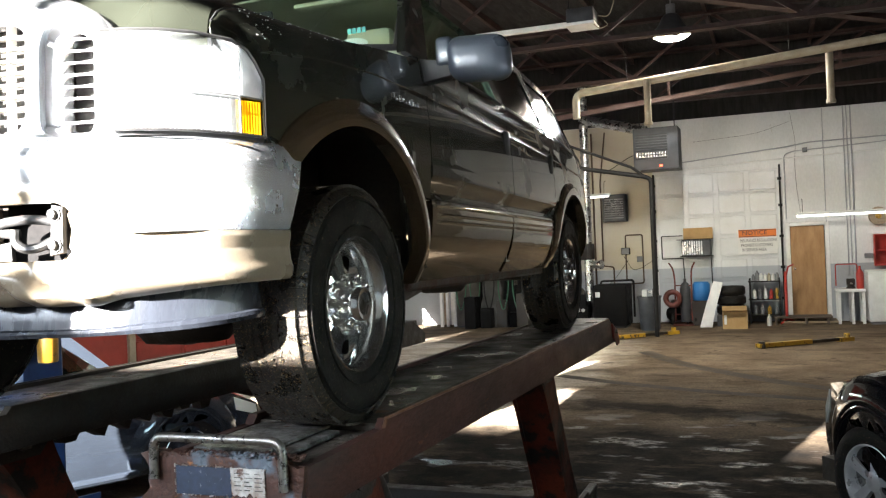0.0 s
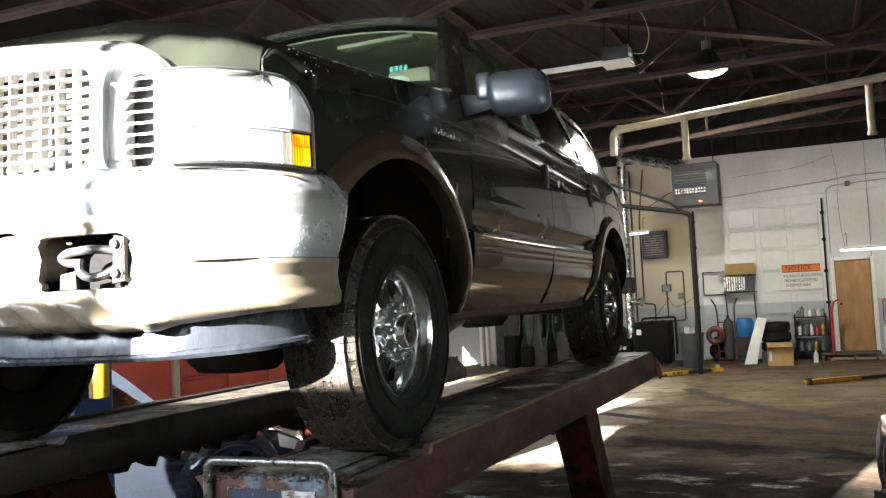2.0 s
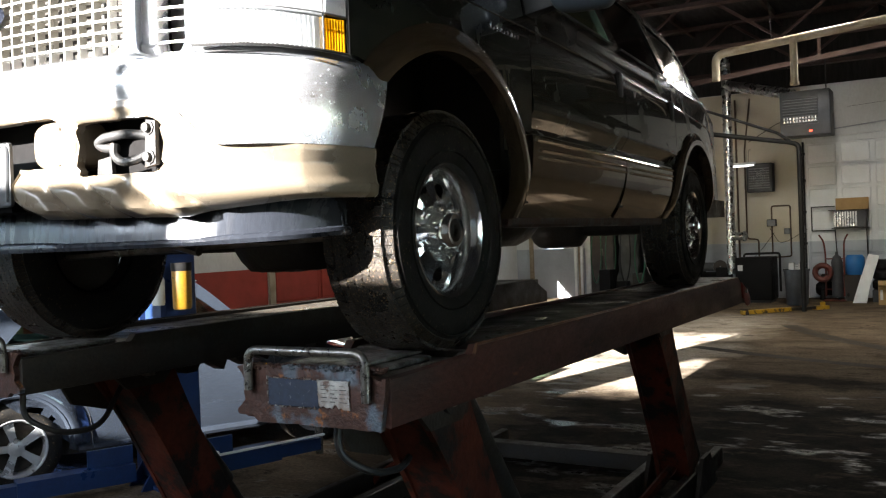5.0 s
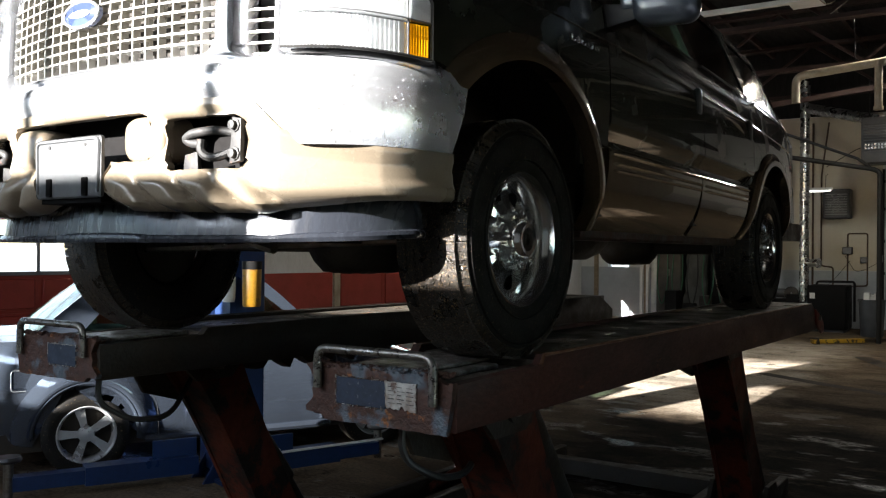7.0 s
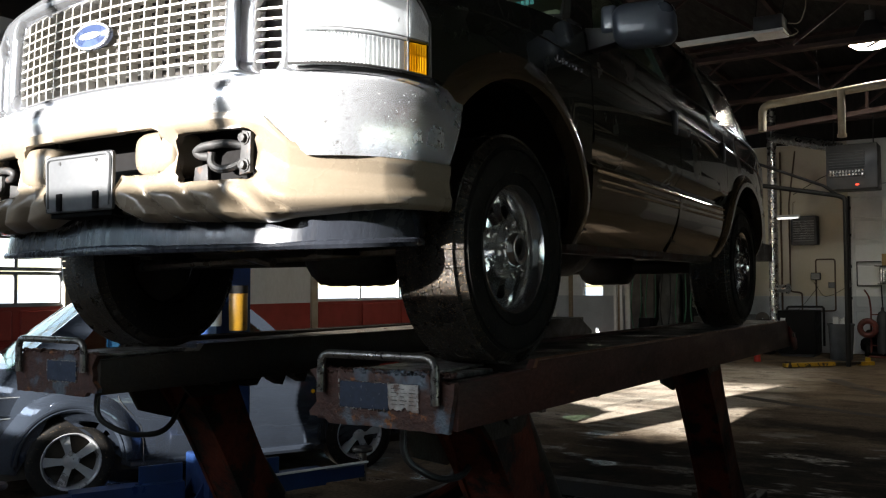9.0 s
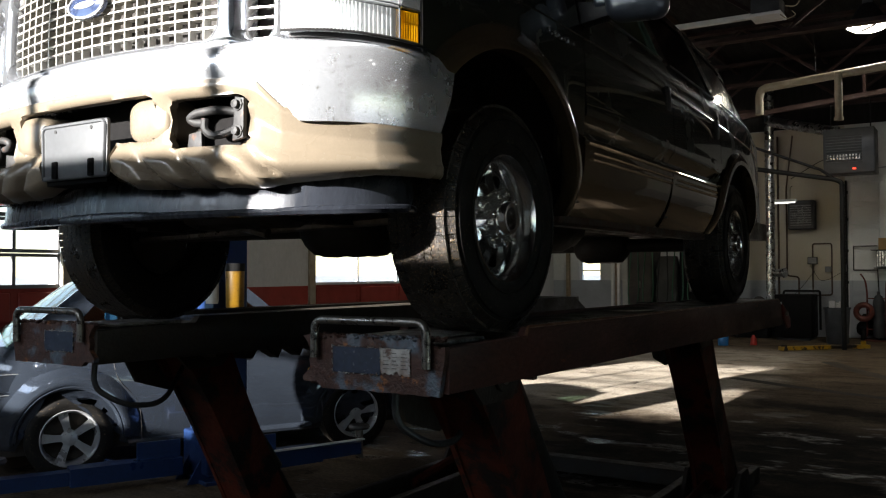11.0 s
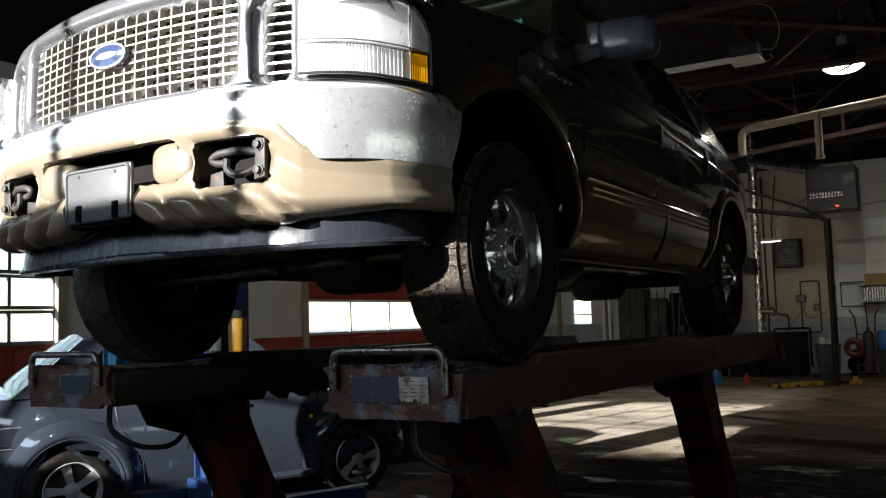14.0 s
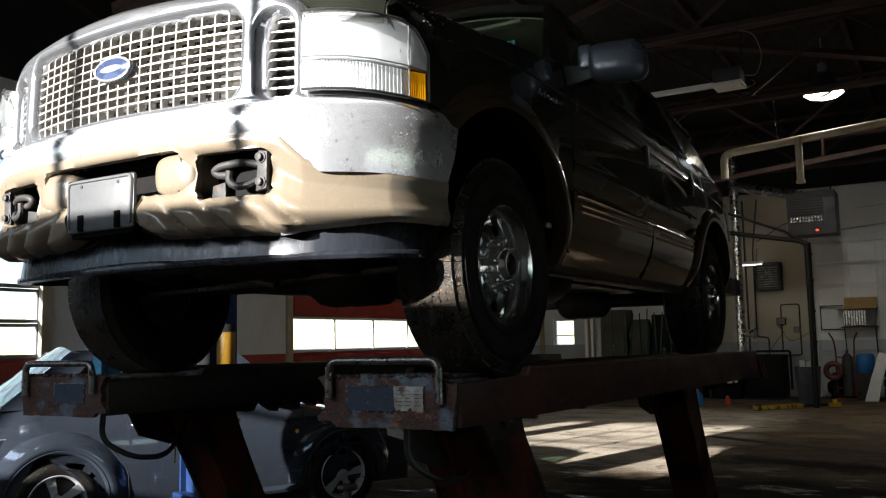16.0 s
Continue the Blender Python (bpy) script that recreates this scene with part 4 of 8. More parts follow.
def tan_place(s, u):
    p, n, z = tan_at(s, u)
    x = abs(p.x)
    o = float(np.interp(u, (0, 0.08, 0.35, 0.6, 0.75, 0.92, 1.0), (0.012, 0.016, -0.012, 0.004, 0.034, 0.020, -0.03)))
    mid = float(np.interp(x, (0.7, 0.85), (1.0, 0.25)))
    o = o * mid + 0.004 * (1 - mid)
    for c in (0.30, 0.45, 0.585, 0.70):
        o -= 0.052 * math.exp(-((x - c - 0.30 * (u - 0.8)) / 0.026) ** 2) * max(0, min(1, (u - 0.60) * 4))
    px, e = p.x + n.x * o, 0.002
    d = opening(px, z)
    if abs(d) < 0.0085:
        gx_, gz_ = (opening(px + e, z) - d) / e, (opening(px, z + e) - d) / e
        px, z = px - d * gx_, z - d * gz_
    if 0 < d < 0.03:
        o -= 0.012 * (1 - d / 0.03) ** 2
    return (px, p.y + n.y * o - 0.10 * max(0, abs(s) - 0.9) / 0.1, z)


def tan_keep(s, u):
    p, n, z = tan_at(s, u)
    return opening(p.x, z) > 0


TS = sorted({*[s_at(x) for x in np.linspace(0, 0.75, 61)], *[k / 60 for k in range(41, 61)]})
TS = [-s for s in reversed(TS[1:])] + TS
bm = B()
wrap(bm, TS, [k / 26 for k in range(27)], tan_place, tan_keep, 0.03)
val = part("bumper_valance", bm, M["tanplastic"], truck, "tan lower bumper valance with tow hook openings", smooth=60)
# near-black boxes stand in for the shade behind the openings
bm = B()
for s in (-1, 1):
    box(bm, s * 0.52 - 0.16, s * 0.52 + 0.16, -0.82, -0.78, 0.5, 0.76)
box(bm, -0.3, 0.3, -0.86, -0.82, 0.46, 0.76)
part("bumper_core", bm, M["near_black"], val, smooth=0)
# tow hooks and bolts
M["forged"] = mat("scuffed_forged_steel", (0.034, 0.033, 0.034), 0.6, 0.0, (0.02, 0.019, 0.018), scale=14, fine=0.3, bump=0.2, third=(0.10, 0.05, 0.03), third_at=0.62, tscale=40)
for s in (1, -1):
    bm = B()
    tube(bm, bend([(s * 0.625, -0.895, 0.668), (s * 0.55, -0.93, 0.680), (s * 0.475, -0.945, 0.673), (s * 0.447, -0.943, 0.660), (s * 0.465, -0.937, 0.647), (s * 0.51, -0.93, 0.643)], 0.025, 5), 0.0125, 10)
    tube(bm, bend([(s * 0.515, -0.945, 0.655), (s * 0.512, -0.945, 0.622), (s * 0.535, -0.94, 0.604), (s * 0.575, -0.93, 0.606), (s * 0.61, -0.90, 0.632)], 0.025, 4), 0.012, 8)
    hook = part("tow_hook", bm, M["forged"], truck, "scuffed grey steel tow hook")
    bm = B()
    slab(bm, [(s * 0.602, 0.585), (s * 0.645, 0.592), (s * 0.647, 0.705), (s * 0.612, 0.712)], "y", -0.925, -0.91, 0.003)
    box(bm, s * 0.615 - 0.012, s * 0.615 + 0.012, -0.91, -0.80, 0.60, 0.70, 0.004)
    part("hook_bracket", bm, M["forged"], hook, "scuffed steel hook bracket")
    bm = B()
    slab(bm, [(s * 0.43, 0.576), (s * 0.49, 0.576), (s * 0.487, 0.625), (s * 0.435, 0.618)], "y", -0.935, -0.92, 0.003)
    part("hook_bracket", bm, M["forged"], hook, "scuffed steel hook bracket")
    for z in (0.612, 0.688):
        bm = B()
        lathe(bm, [(0.019, 0.0), (0.019, 0.004), (0.0125, 0.005), (0.0125, 0.016), (0.0001, 0.018)], (s * 0.625, -0.925, z), "y", 8, flip=-1)
        part("bolt", bm, M["forged"], hook)
# fog lamp covers: rounded blocks that bulge out of the valance beside the plate
for s in (1, -1):
    rows = []
    for grow, y in ((1.0, 0.07), (1.0, 0.0), (0.985, -0.014), (0.94, -0.026), (0.86, -0.035), (0.6, -0.042), (0.25, -0.044)):
        ring = []
        for k in range(36):
            a = 2 * math.pi * k / 36
            ca, sa = math.cos(a), math.sin(a)
            ring.append((s * (0.292 + 0.094 * grow * math.copysign(abs(ca) ** 0.6, ca)), -0.93 + y, 0.668 + 0.068 * grow * math.copysign(abs(sa) ** 0.6, sa)))
        rows.append(ring)
    bm = B()
    loft(bm, rows)
    part("fog_lamp", bm, M["tanplastic"], truck, "rounded tan fog lamp cover", smooth=60)
# number plate holder without a plate
bm = B()
box(bm, -0.165, 0.165, -1.012, -0.998, 0.505, 0.685, 0.012, 2)
lp = part("plate_holder", bm, M["holder"], truck, "empty grey plastic number plate holder")
# near-black boxes paint the shade in two slots cut through the holder
for s in (-1, 1):
    part("plate_clip", box(B(), s * 0.09 - 0.014, s * 0.09 + 0.014, -1.018, -1.010, 0.51, 0.565, 0.003), M["void"], lp)
part("plate_shelf", box(B(), -0.15, 0.15, -1.0, -0.9, 0.49, 0.52), M["void"], lp)
bm = B()
tube(bm, bend([(-0.15, -1.012, 0.52), (-0.155, -1.012, 0.677), (0.155, -1.012, 0.677), (0.15, -1.012, 0.52)], 0.02, 4), 0.006, 6)
part("lip", bm, M["holder"], lp)
for s in (-1, 1):
    bm = B()
    cyl(bm, (s * 0.09, -1.014, 0.66), (s * 0.09, -1.010, 0.66), 0.006, 8)
    part("screw_hole", bm, M["black"], lp)


# lower air dam
def dam_place(s, u):
    p, n = along(s * 0.84)
    o = float(np.interp(u, (0, 0.15, 0.5, 0.78, 0.82, 0.9, 1.0), (-0.070, -0.060, -0.053, -0.050, -0.040, -0.036, -0.040)))
    top, bottom = tan_bottom(s * 0.84) + 0.012, 0.375 + 0.02 * abs(s) ** 3
    return (p.x * 0.985 + n.x * o, p.y + n.y * o + 0.03, top - (top - bottom) * u)


bm = B()
wrap(bm, [k / 40 for k in range(-40, 41)], [0, 0.1, 0.2, 0.35, 0.5, 0.65, 0.78, 0.82, 0.9, 1.0], dam_place, None, 0.05)
part("air_dam", bm, M["airdam"], truck, "wet dark grey air dam")

# ---- grille and lamps ----
GX, GZ0, GZ1 = 0.505, 0.905, 1.185


def nose_y(x, z=1.0):
    return -0.945 + 0.12 * (abs(x) / 0.6) ** 2 * 0.72 + 0.05 * max(0, z - 1.0)


def holes_d(x, z):
    return min(rr_dist(abs(x), z, 0, (GZ0 + GZ1) / 2, GX, (GZ1 - GZ0) / 2, 0.05), rr_dist(abs(x), z, 0.635, 1.02, 0.045, 0.135, 0.045))


def surround_top(x):
    """Top edge of the chrome surround: nearly level, then rounded down to the lamp."""
    return float(np.interp(abs(x), (0, 0.25, 0.42, 0.55, 0.60, 0.635, 0.673, 0.703, 0.721, 0.74), (1.272, 1.266, 1.255, 1.248, 1.242, 1.231, 1.210, 1.185, 1.160, 1.130)))


def outer_d(x, z):
    return min(surround_top(x) - z, z - 0.862, 0.737 - abs(x))


def fascia_y(x, z):
    d, e = max(0, holes_d(x, z)), max(0.0, outer_d(x, z))
    h = min(1.0, d / 0.03)
    k = min(1.0, e / 0.03)
    return nose_y(x, z) - 0.035 * math.sin(h * math.pi / 2) + 0.035 * (1 - math.sin(k * math.pi / 2))


bm = B()
xs = np.linspace(-0.737, 0.737, 168)
grid = {}
nz = 44
for i, x in enumerate(xs):
    top = surround_top(x)
    for j in range(nz + 1):
        z = 0.862 + (top - 0.862) * j / nz
        grid[i, j] = (float(x), float(z))
vs = {}
for i in range(len(xs) - 1):
    for j in range(nz):
        c = [(i, j), (i + 1, j), (i + 1, j + 1), (i, j + 1)]
        cx, cz = sum(grid[k][0] for k in c) / 4, sum(grid[k][1] for k in c) / 4
        if holes_d(cx, cz) < 0:
            continue
        for k in c:
            if k not in vs:
                x, z = grid[k]
                d, e = holes_d(x, z), 0.002
                if abs(d) < 0.0065:
                    sx = (holes_d(x + e, z) - holes_d(x - e, z)) / (2 * e)
                    sz = (holes_d(x, z + e) - holes_d(x, z - e)) / (2 * e)
                    x, z = x - d * sx, z - d * sz
                vs[k] = bm.verts.new((x, fascia_y(x, z), z))
        bm.faces.new([vs[k] for k in c])
r = bmesh.ops.extrude_face_region(bm, geom=bm.faces[:])
for v in [g for g in r["geom"] if isinstance(g, bmesh.types.BMVert)]:
    v.co.y += 0.05
surround = part("grille_surround", bm, M["bright"], truck, "chrome grille surround", smooth=60)
grille = part("grille", slab(B(), [(-0.52, 0.89), (0.52, 0.89), (0.52, 1.2), (-0.52, 1.2)], "y", -0.80, -0.79), M["core"], truck, "silver egg-crate grille over a dark radiator")
NB = 20
for k in range(1, NB):
    x = -GX + 2 * GX * k / NB
    bm = B()
    loft(bm, [[(x - 0.0029, nose_y(x, z) - 0.002, z), (x + 0.0029, nose_y(x, z) - 0.002, z), (x + 0.0035, nose_y(x, z) + 0.024, z), (x - 0.0035, nose_y(x, z) + 0.024, z)] for z in (GZ0 - 0.005, 1.0, 1.1, GZ1 + 0.005)])
    part("grille_bar", bm, M["grille"], grille, smooth=0)
for k in range(1, 9):
    z = GZ0 + (GZ1 - GZ0) * k / 9
    bm = B()
    loft(bm, [[(x, nose_y(x, z) - 0.004, z - 0.0028), (x, nose_y(x, z) - 0.004, z + 0.0028), (x, nose_y(x, z) + 0.024, z + 0.0035), (x, nose_y(x, z) + 0.024, z - 0.0035)] for x in np.linspace(-GX - 0.01, GX + 0.01, 15)])
    part("grille_bar", bm, M["grille"], grille, smooth=0)
for s in (1, -1):
    back = part("side_grille", slab(B(), [(s * 0.58, 0.87), (s * 0.69, 0.87), (s * 0.69, 1.17), (s * 0.58, 1.17)], "y", -0.79, -0.78), M["black"], truck, "dark side grille with silver louvres")
    for k in range(9):
        z = 0.895 + 0.031 * k
        bm = B()
        loft(bm, [[(s * x, nose_y(x, z) + 0.014, z - 0.0026), (s * x, nose_y(x, z) + 0.014, z + 0.0026), (s * x, nose_y(x, z) + 0.05, z + 0.010), (s * x, nose_y(x, z) + 0.05, z + 0.005)] for x in (0.588, 0.635, 0.682)])
        part("louvre", bm, M["grille"], back, smooth=0)
bm = B()
lathe(bm, [(0.066, 0.0), (0.066, 0.012), (0.058, 0.018), (0.0001, 0.022)], (0, 0, 0), "y", 32, flip=-1)
for v in bm.verts:
    v.co = Vector((v.co.x * 1.33, v.co.y - 0.955, v.co.z * 0.60 + 1.062))
badge = part("badge", bm, M["badge"], truck, "blue oval badge with a bright rim")
bm = B()
tube(bm, [(0.086 * math.cos(a), -0.972, 1.062 + 0.038 * math.sin(a)) for a in [2 * math.pi * k / 32 for k in range(33)]], 0.0045, 8)
part("badge_rim", bm, M["chrome"], badge)
bm = B()
r = bmesh.ops.create_uvsphere(bm, u_segments=16, v_segments=8, radius=1.0)
for v in r["verts"]:
    v.co = Vector((v.co.x * 0.052, v.co.y * 0.004 - 0.977, v.co.z * 0.011 + 1.062))
part("badge_mark", bm, M["whitepaint"], badge, "plain pale mark")

LP = [(0.738, -0.872), (0.80, -0.845), (0.86, -0.80), (0.91, -0.735), (0.955, -0.635), (0.980, -0.52)]


def lamp_at(t):
    t = t * (len(LP) - 1)
    i = min(int(t), len(LP) - 2)
    return Vector(LP[i]).lerp(Vector(LP[i + 1]), t - i)


def lamp_top(t):
    return float(np.interp(t, (0, 0.3, 0.6, 0.8, 0.92, 1.0), (1.138, 1.141, 1.143, 1.14, 1.118, 1.05)))


def lamp_patch(t0, t1, z0, z1, bulge=0.012, n=10, m=8, ripple=0.0):
    bm = B()
    rows = []
    for i in range(n + 1):
        t = t0 + (t1 - t0) * i / n
        p = lamp_at(t)
        row = []
        for j in range(m + 1):
            top = min(z1, lamp_top(t))
            z = z0 + (top - z0) * j / m
            q = bulge * math.sin(math.pi * j / m) + (ripple if (i + j) % 2 else 0)
            row.append((p.x + q * 0.5, p.y - q, z))
        rows.append(row)
    loft(bm, rows, closed=False)
    g = bmesh.ops.extrude_face_region(bm, geom=bm.faces[:])
    for v in [e for e in g["geom"] if isinstance(e, bmesh.types.BMVert)]:
        v.co += Vector((-0.01, 0.02, 0))
    return bm


lampbody = B()
slabs = [(p[0], p[1]) for p in LP]
lamp = part("headlamp", slab(lampbody, [(x - 0.025, y + 0.035) for x, y in slabs] + [(0.93, -0.56), (0.77, -0.72)], "z", 0.885, 0.897), M["black"], truck, "white cloudy headlamp with an amber corner lens")
def shrink(bm, d):
    for v in bm.verts:
        v.co += Vector((-0.35 * d, d, 0))
    return bm


part("main_lens", lamp_patch(0.015, 0.845, 0.997, 1.2), M["lensglass"], lamp, "cloudy clear main lens")
part("lower_lens", lamp_patch(0.015, 0.845, 0.897, 0.993, 0.006, 24, 6, 0.0012), M["lensglass"], lamp, "ribbed clear lower lens")
part("corner_lens", lamp_patch(0.852, 0.998, 0.997, 1.2, 0.008, 12, 8, 0.001), M["lensglass"], lamp, "ribbed clear corner lens")
part("amber_lens", lamp_patch(0.852, 0.998, 0.897, 0.993, 0.008, 10, 6, 0.001), M["amberlens"], lamp, "amber turn signal lens").visible_shadow = False
def facets(t0, t1, z0, z1, n, back):
    """A stepped reflector: upright facets that all face forward, each set back behind the lens."""
    bm = B()
    for i in range(n):
        a, b = lamp_at(t0 + (t1 - t0) * i / n), lamp_at(t0 + (t1 - t0) * (i + 1) / n)
        top = min(z1, lamp_top(t0 + (t1 - t0) * i / n) - 0.006, lamp_top(t0 + (t1 - t0) * (i + 1) / n) - 0.006)
        y = max(a.y, b.y) + back
        box(bm, a.x - 0.012, b.x - 0.012, y, y + 0.012, z0, top, 0.0015)
        box(bm, b.x - 0.014, b.x - 0.0125, y, y + max(0.004, b.y - a.y) + 0.02, z0, top)
    return bm


part("reflector", shrink(lamp_patch(0.02, 0.84, 0.997, 1.2, -0.018, 20, 14), 0.022), M["reflector"], lamp, "smooth silvered reflector")
part("reflector", facets(0.01, 0.80, 0.897, 0.988, 30, 0.010), M["reflector"], lamp, "ribbed silvered reflector")
bm = B()
n = 9
for k in range(n):      # upright flutes on a slanted orange reflector
    xa, ya = 0.944 + 0.030 * k / n, -0.602 + 0.075 * k / n
    xb, yb = 0.944 + 0.030 * (k + 1) / n, -0.602 + 0.075 * (k + 1) / n
    slab(bm, [(xa, ya), ((xa + xb) / 2 + 0.0012, (ya + yb) / 2 - 0.0012), (xb, yb), (xb - 0.012, yb + 0.004), (xa - 0.012, ya + 0.004)], "z", 0.900, 0.989)
part("reflector", bm, M["amber"], lamp, "orange ribbed reflector", smooth=0)
part("reflector", shrink(lamp_patch(0.856, 0.975, 0.997, 1.2, -0.004, 14, 5, 0.002), 0.014), M["reflector"], lamp, "ribbed silvered reflector")


def lamp_edge(t, z):
    p = lamp_at(t)
    return (p.x + 0.003, p.y - 0.004, z)


bm = B()
tube(bm, [lamp_edge(k / 20, 0.893) for k in range(21)] + [lamp_edge(1.0, z) for z in (0.93, 0.98, 1.03)] + [lamp_edge(1 - k / 20, lamp_top(1 - k / 20) + 0.002) for k in range(21)], 0.0045, 6)
tube(bm, [lamp_edge(0.848, z) for z in (0.895, 0.95, 1.0, 1.07, 1.13)], 0.003, 6)
part("lamp_seal", bm, M["black"], lamp, "black rubber lamp seal")
tube_ = B()
tube(tube_, [lamp_edge(0.01 + 0.98 * k / 20, 0.995) for k in range(21)], 0.0028, 6)
part("lens_divider", tube_, M["grey"], lamp)
lamp2 = twin(lamp, truck)
for kid in list(lamp.children):
    twin(kid, lamp2)


# bonnet and cowl
def hood_z(x, y):
    c = float(np.interp(y, (-0.86, -0.80, -0.70, -0.60, -0.50, -0.30, 0.1, 0.6), (1.286, 1.344, 1.386, 1.407, 1.418, 1.434, 1.448, 1.455)))
    e = abs(x) / 0.82
    return c - 0.075 * e ** 2 - 0.045 * e ** 8 + 0.012 * math.exp(-((abs(x) - 0.45) / 0.07) ** 2)


def seam_x(y):
    """Half width of the bonnet: wide over the lamp, then drawn in along the wing."""
    return float(np.interp(y, (-0.70, -0.60, -0.50, -0.42, -0.20, 0.6), (0.930, 0.890, 0.857, 0.846, 0.849, 0.870)))


bm = B()
rows = []
for j in range(29):
    v = (j / 28) ** 1.35
    row = []
    for i in range(37):
        u = -1 + 2 * i / 36
        x = u * seam_x(-0.70 + 1.31 * v)
        xa = abs(x)
        zf = max(surround_top(min(xa, 0.74)) - 0.014, 1.150)
        yf = nose_y(x, 1.2) + 0.016 if xa < 0.72 else float(np.interp(xa, (0.72, 0.80, 0.86, 0.93), (nose_y(0.72, 1.2) + 0.016, -0.800, -0.770, -0.700)))
        y = yf + (0.55 + 0.06 * u * u - yf) * v
        k = min(1.0, (y - yf) / 0.24)
        k = 1 - (1 - k) ** 2.2
        row.append((x, y, zf + (hood_z(x, y) - zf) * k))
    rows.append(row)
loft(bm, rows, closed=False)
r = bmesh.ops.extrude_face_region(bm, geom=bm.faces[:])
for v in [g for g in r["geom"] if isinstance(g, bmesh.types.BMVert)]:
    v.co.z -= 0.035
bonnet = part("bonnet", bm, M["green"], truck, "dark green bonnet wet with drops", smooth=60)
bm = B()
tube(bm, [(x, nose_y(x, 1.2) + 0.004, surround_top(x) - 0.002) for x in np.linspace(-0.735, 0.735, 60)], 0.006, 6)
part("bonnet_gap", bm, M["black"], bonnet, "dark shut line")
# wing top between bonnet and side
for s in (1,):
    bm = B()
    rows = []
    for j in range(21):
        y = -0.67 + 1.33 * j / 20
        zo = max(top_line(y), float(np.interp(y, (-0.64, -0.58), (1.148, 1.10))))
        xi = seam_x(y) + 0.003
        xo = max(side_x(y, zo), xi + 0.006)
        zi = hood_z(xi, y) + 0.004
        rows.append([(xi + (xo - xi) * t, y, zi + (zo - zi) * t ** 2.2) for t in [k / 8 for k in range(9)]])
    fr = rows[0]
    nose = [(p[0], p[1] - 0.006, p[2] - 0.012) for p in fr]
    rows = [nose] + rows
    loft(bm, rows, closed=False)
    r = bmesh.ops.extrude_face_region(bm, geom=bm.faces[:])
    for v in [g for g in r["geom"] if isinstance(g, bmesh.types.BMVert)]:
        v.co.z -= 0.02
    wt = part("wing_top", bm, M["green"], truck, smooth=60)
    twin(wt, truck)
    rnd = random.Random(6)
    drops = B()
    for k in range(150):
        y, q = rnd.uniform(-0.5, 0.6), rnd.uniform(0.05, 1.0)
        xo, zo = side_x(y, top_line(y)), top_line(y)
        xi = seam_x(y) + 0.003
        zi = hood_z(xi, y) + 0.004
        d = rnd.uniform(0.0012, 0.0032)
        lathe(drops, [(d, 0.0), (d * 0.8, d * 0.5), (0.0001, d * 0.8)], (xi + (xo - xi) * q, y, zi + (zo - zi) * q ** 2.2 - 0.0004), "z", 6)
    tagged(part("water_drops", drops, M["lens"], wt, "small standing drops of water"), kind="stuff")
    bm = B()
    tube(bm, [(r_[0][0], r_[0][1], r_[0][2] + 0.001) for r_ in rows[1:]], 0.003, 6)
    twin(part("bonnet_gap", bm, M["black"], truck), truck)
bm = B()
box(bm, -0.84, 0.84, 0.48, 0.70, 1.33, 1.365, 0.01)
part("cowl", bm, M["black"], truck, "black cowl panel")
for x in (-0.35, 0.3):
    bm = B()
    tube(bm, [(x - 0.3, 0.52, 1.40), (x, 0.545, 1.425), (x + 0.28, 0.60, 1.44)], 0.009, 6)
    part("wiper", bm, M["black"], truck, "black wiper arm")
# door mirrors
bm = B()
box(bm, 1.09, 1.335, 0.65, 0.78, 1.235, 1.42, 0.058, 5)
for v in bm.verts:
    v.co.y += 0.05 * (v.co.x - 1.09) / 0.28 - 0.02 * math.cos((v.co.z - 1.34) * 8)
    v.co.x += (v.co.z - 1.34) * -0.06
mir = part("door_mirror", bm, M["mirrorshell"], truck, "grey folding door mirror")
bm = B()
box(bm, 1.03, 1.10, 0.69, 0.77, 1.31, 1.43, 0.02, 3)
part("mirror_neck", bm, M["mirrorshell"], mir, "bright mirror neck")
bm = B()
slab(bm, [(0.90, 1.24), (1.10, 1.27), (1.10, 1.33), (0.90, 1.36)], "y", 0.70, 0.78, 0.01)
part("mirror_arm", bm, M["black"], mir)
bm = B()
box(bm, 1.115, 1.31, 0.795, 0.80, 1.26, 1.40, 0.002)
part("mirror_glass", bm, M["polish"], mir)
m2 = twin(mir, truck)
for kid in list(mir.children):
    twin(kid, m2)
bm = B()
box(bm, -0.70, 0.70, 4.60, 4.74, 0.55, 0.75, 0.04, 3)
part("rear_bumper", bm, M["chrome"], truck, "chrome rear bumper")

# the waist and roof run down a little towards the rear
shaped = set()
for ob in truck.children_recursive:
    if ob.type != "MESH" or ob.data.name in shaped or ob.matrix_basis.translation.length > 1e-5 or ob.parent.matrix_basis.translation.length > 1.3:
        continue
    shaped.add(ob.data.name)
    for v in ob.data.vertices:
        if v.co.y > 0.9 and v.co.z > 0.45:
            v.co.z -= 0.038 * (v.co.y - 0.9) * float(np.interp(v.co.z, (0.45, 0.75, 1.25), (0.0, 0.37, 1.0)))

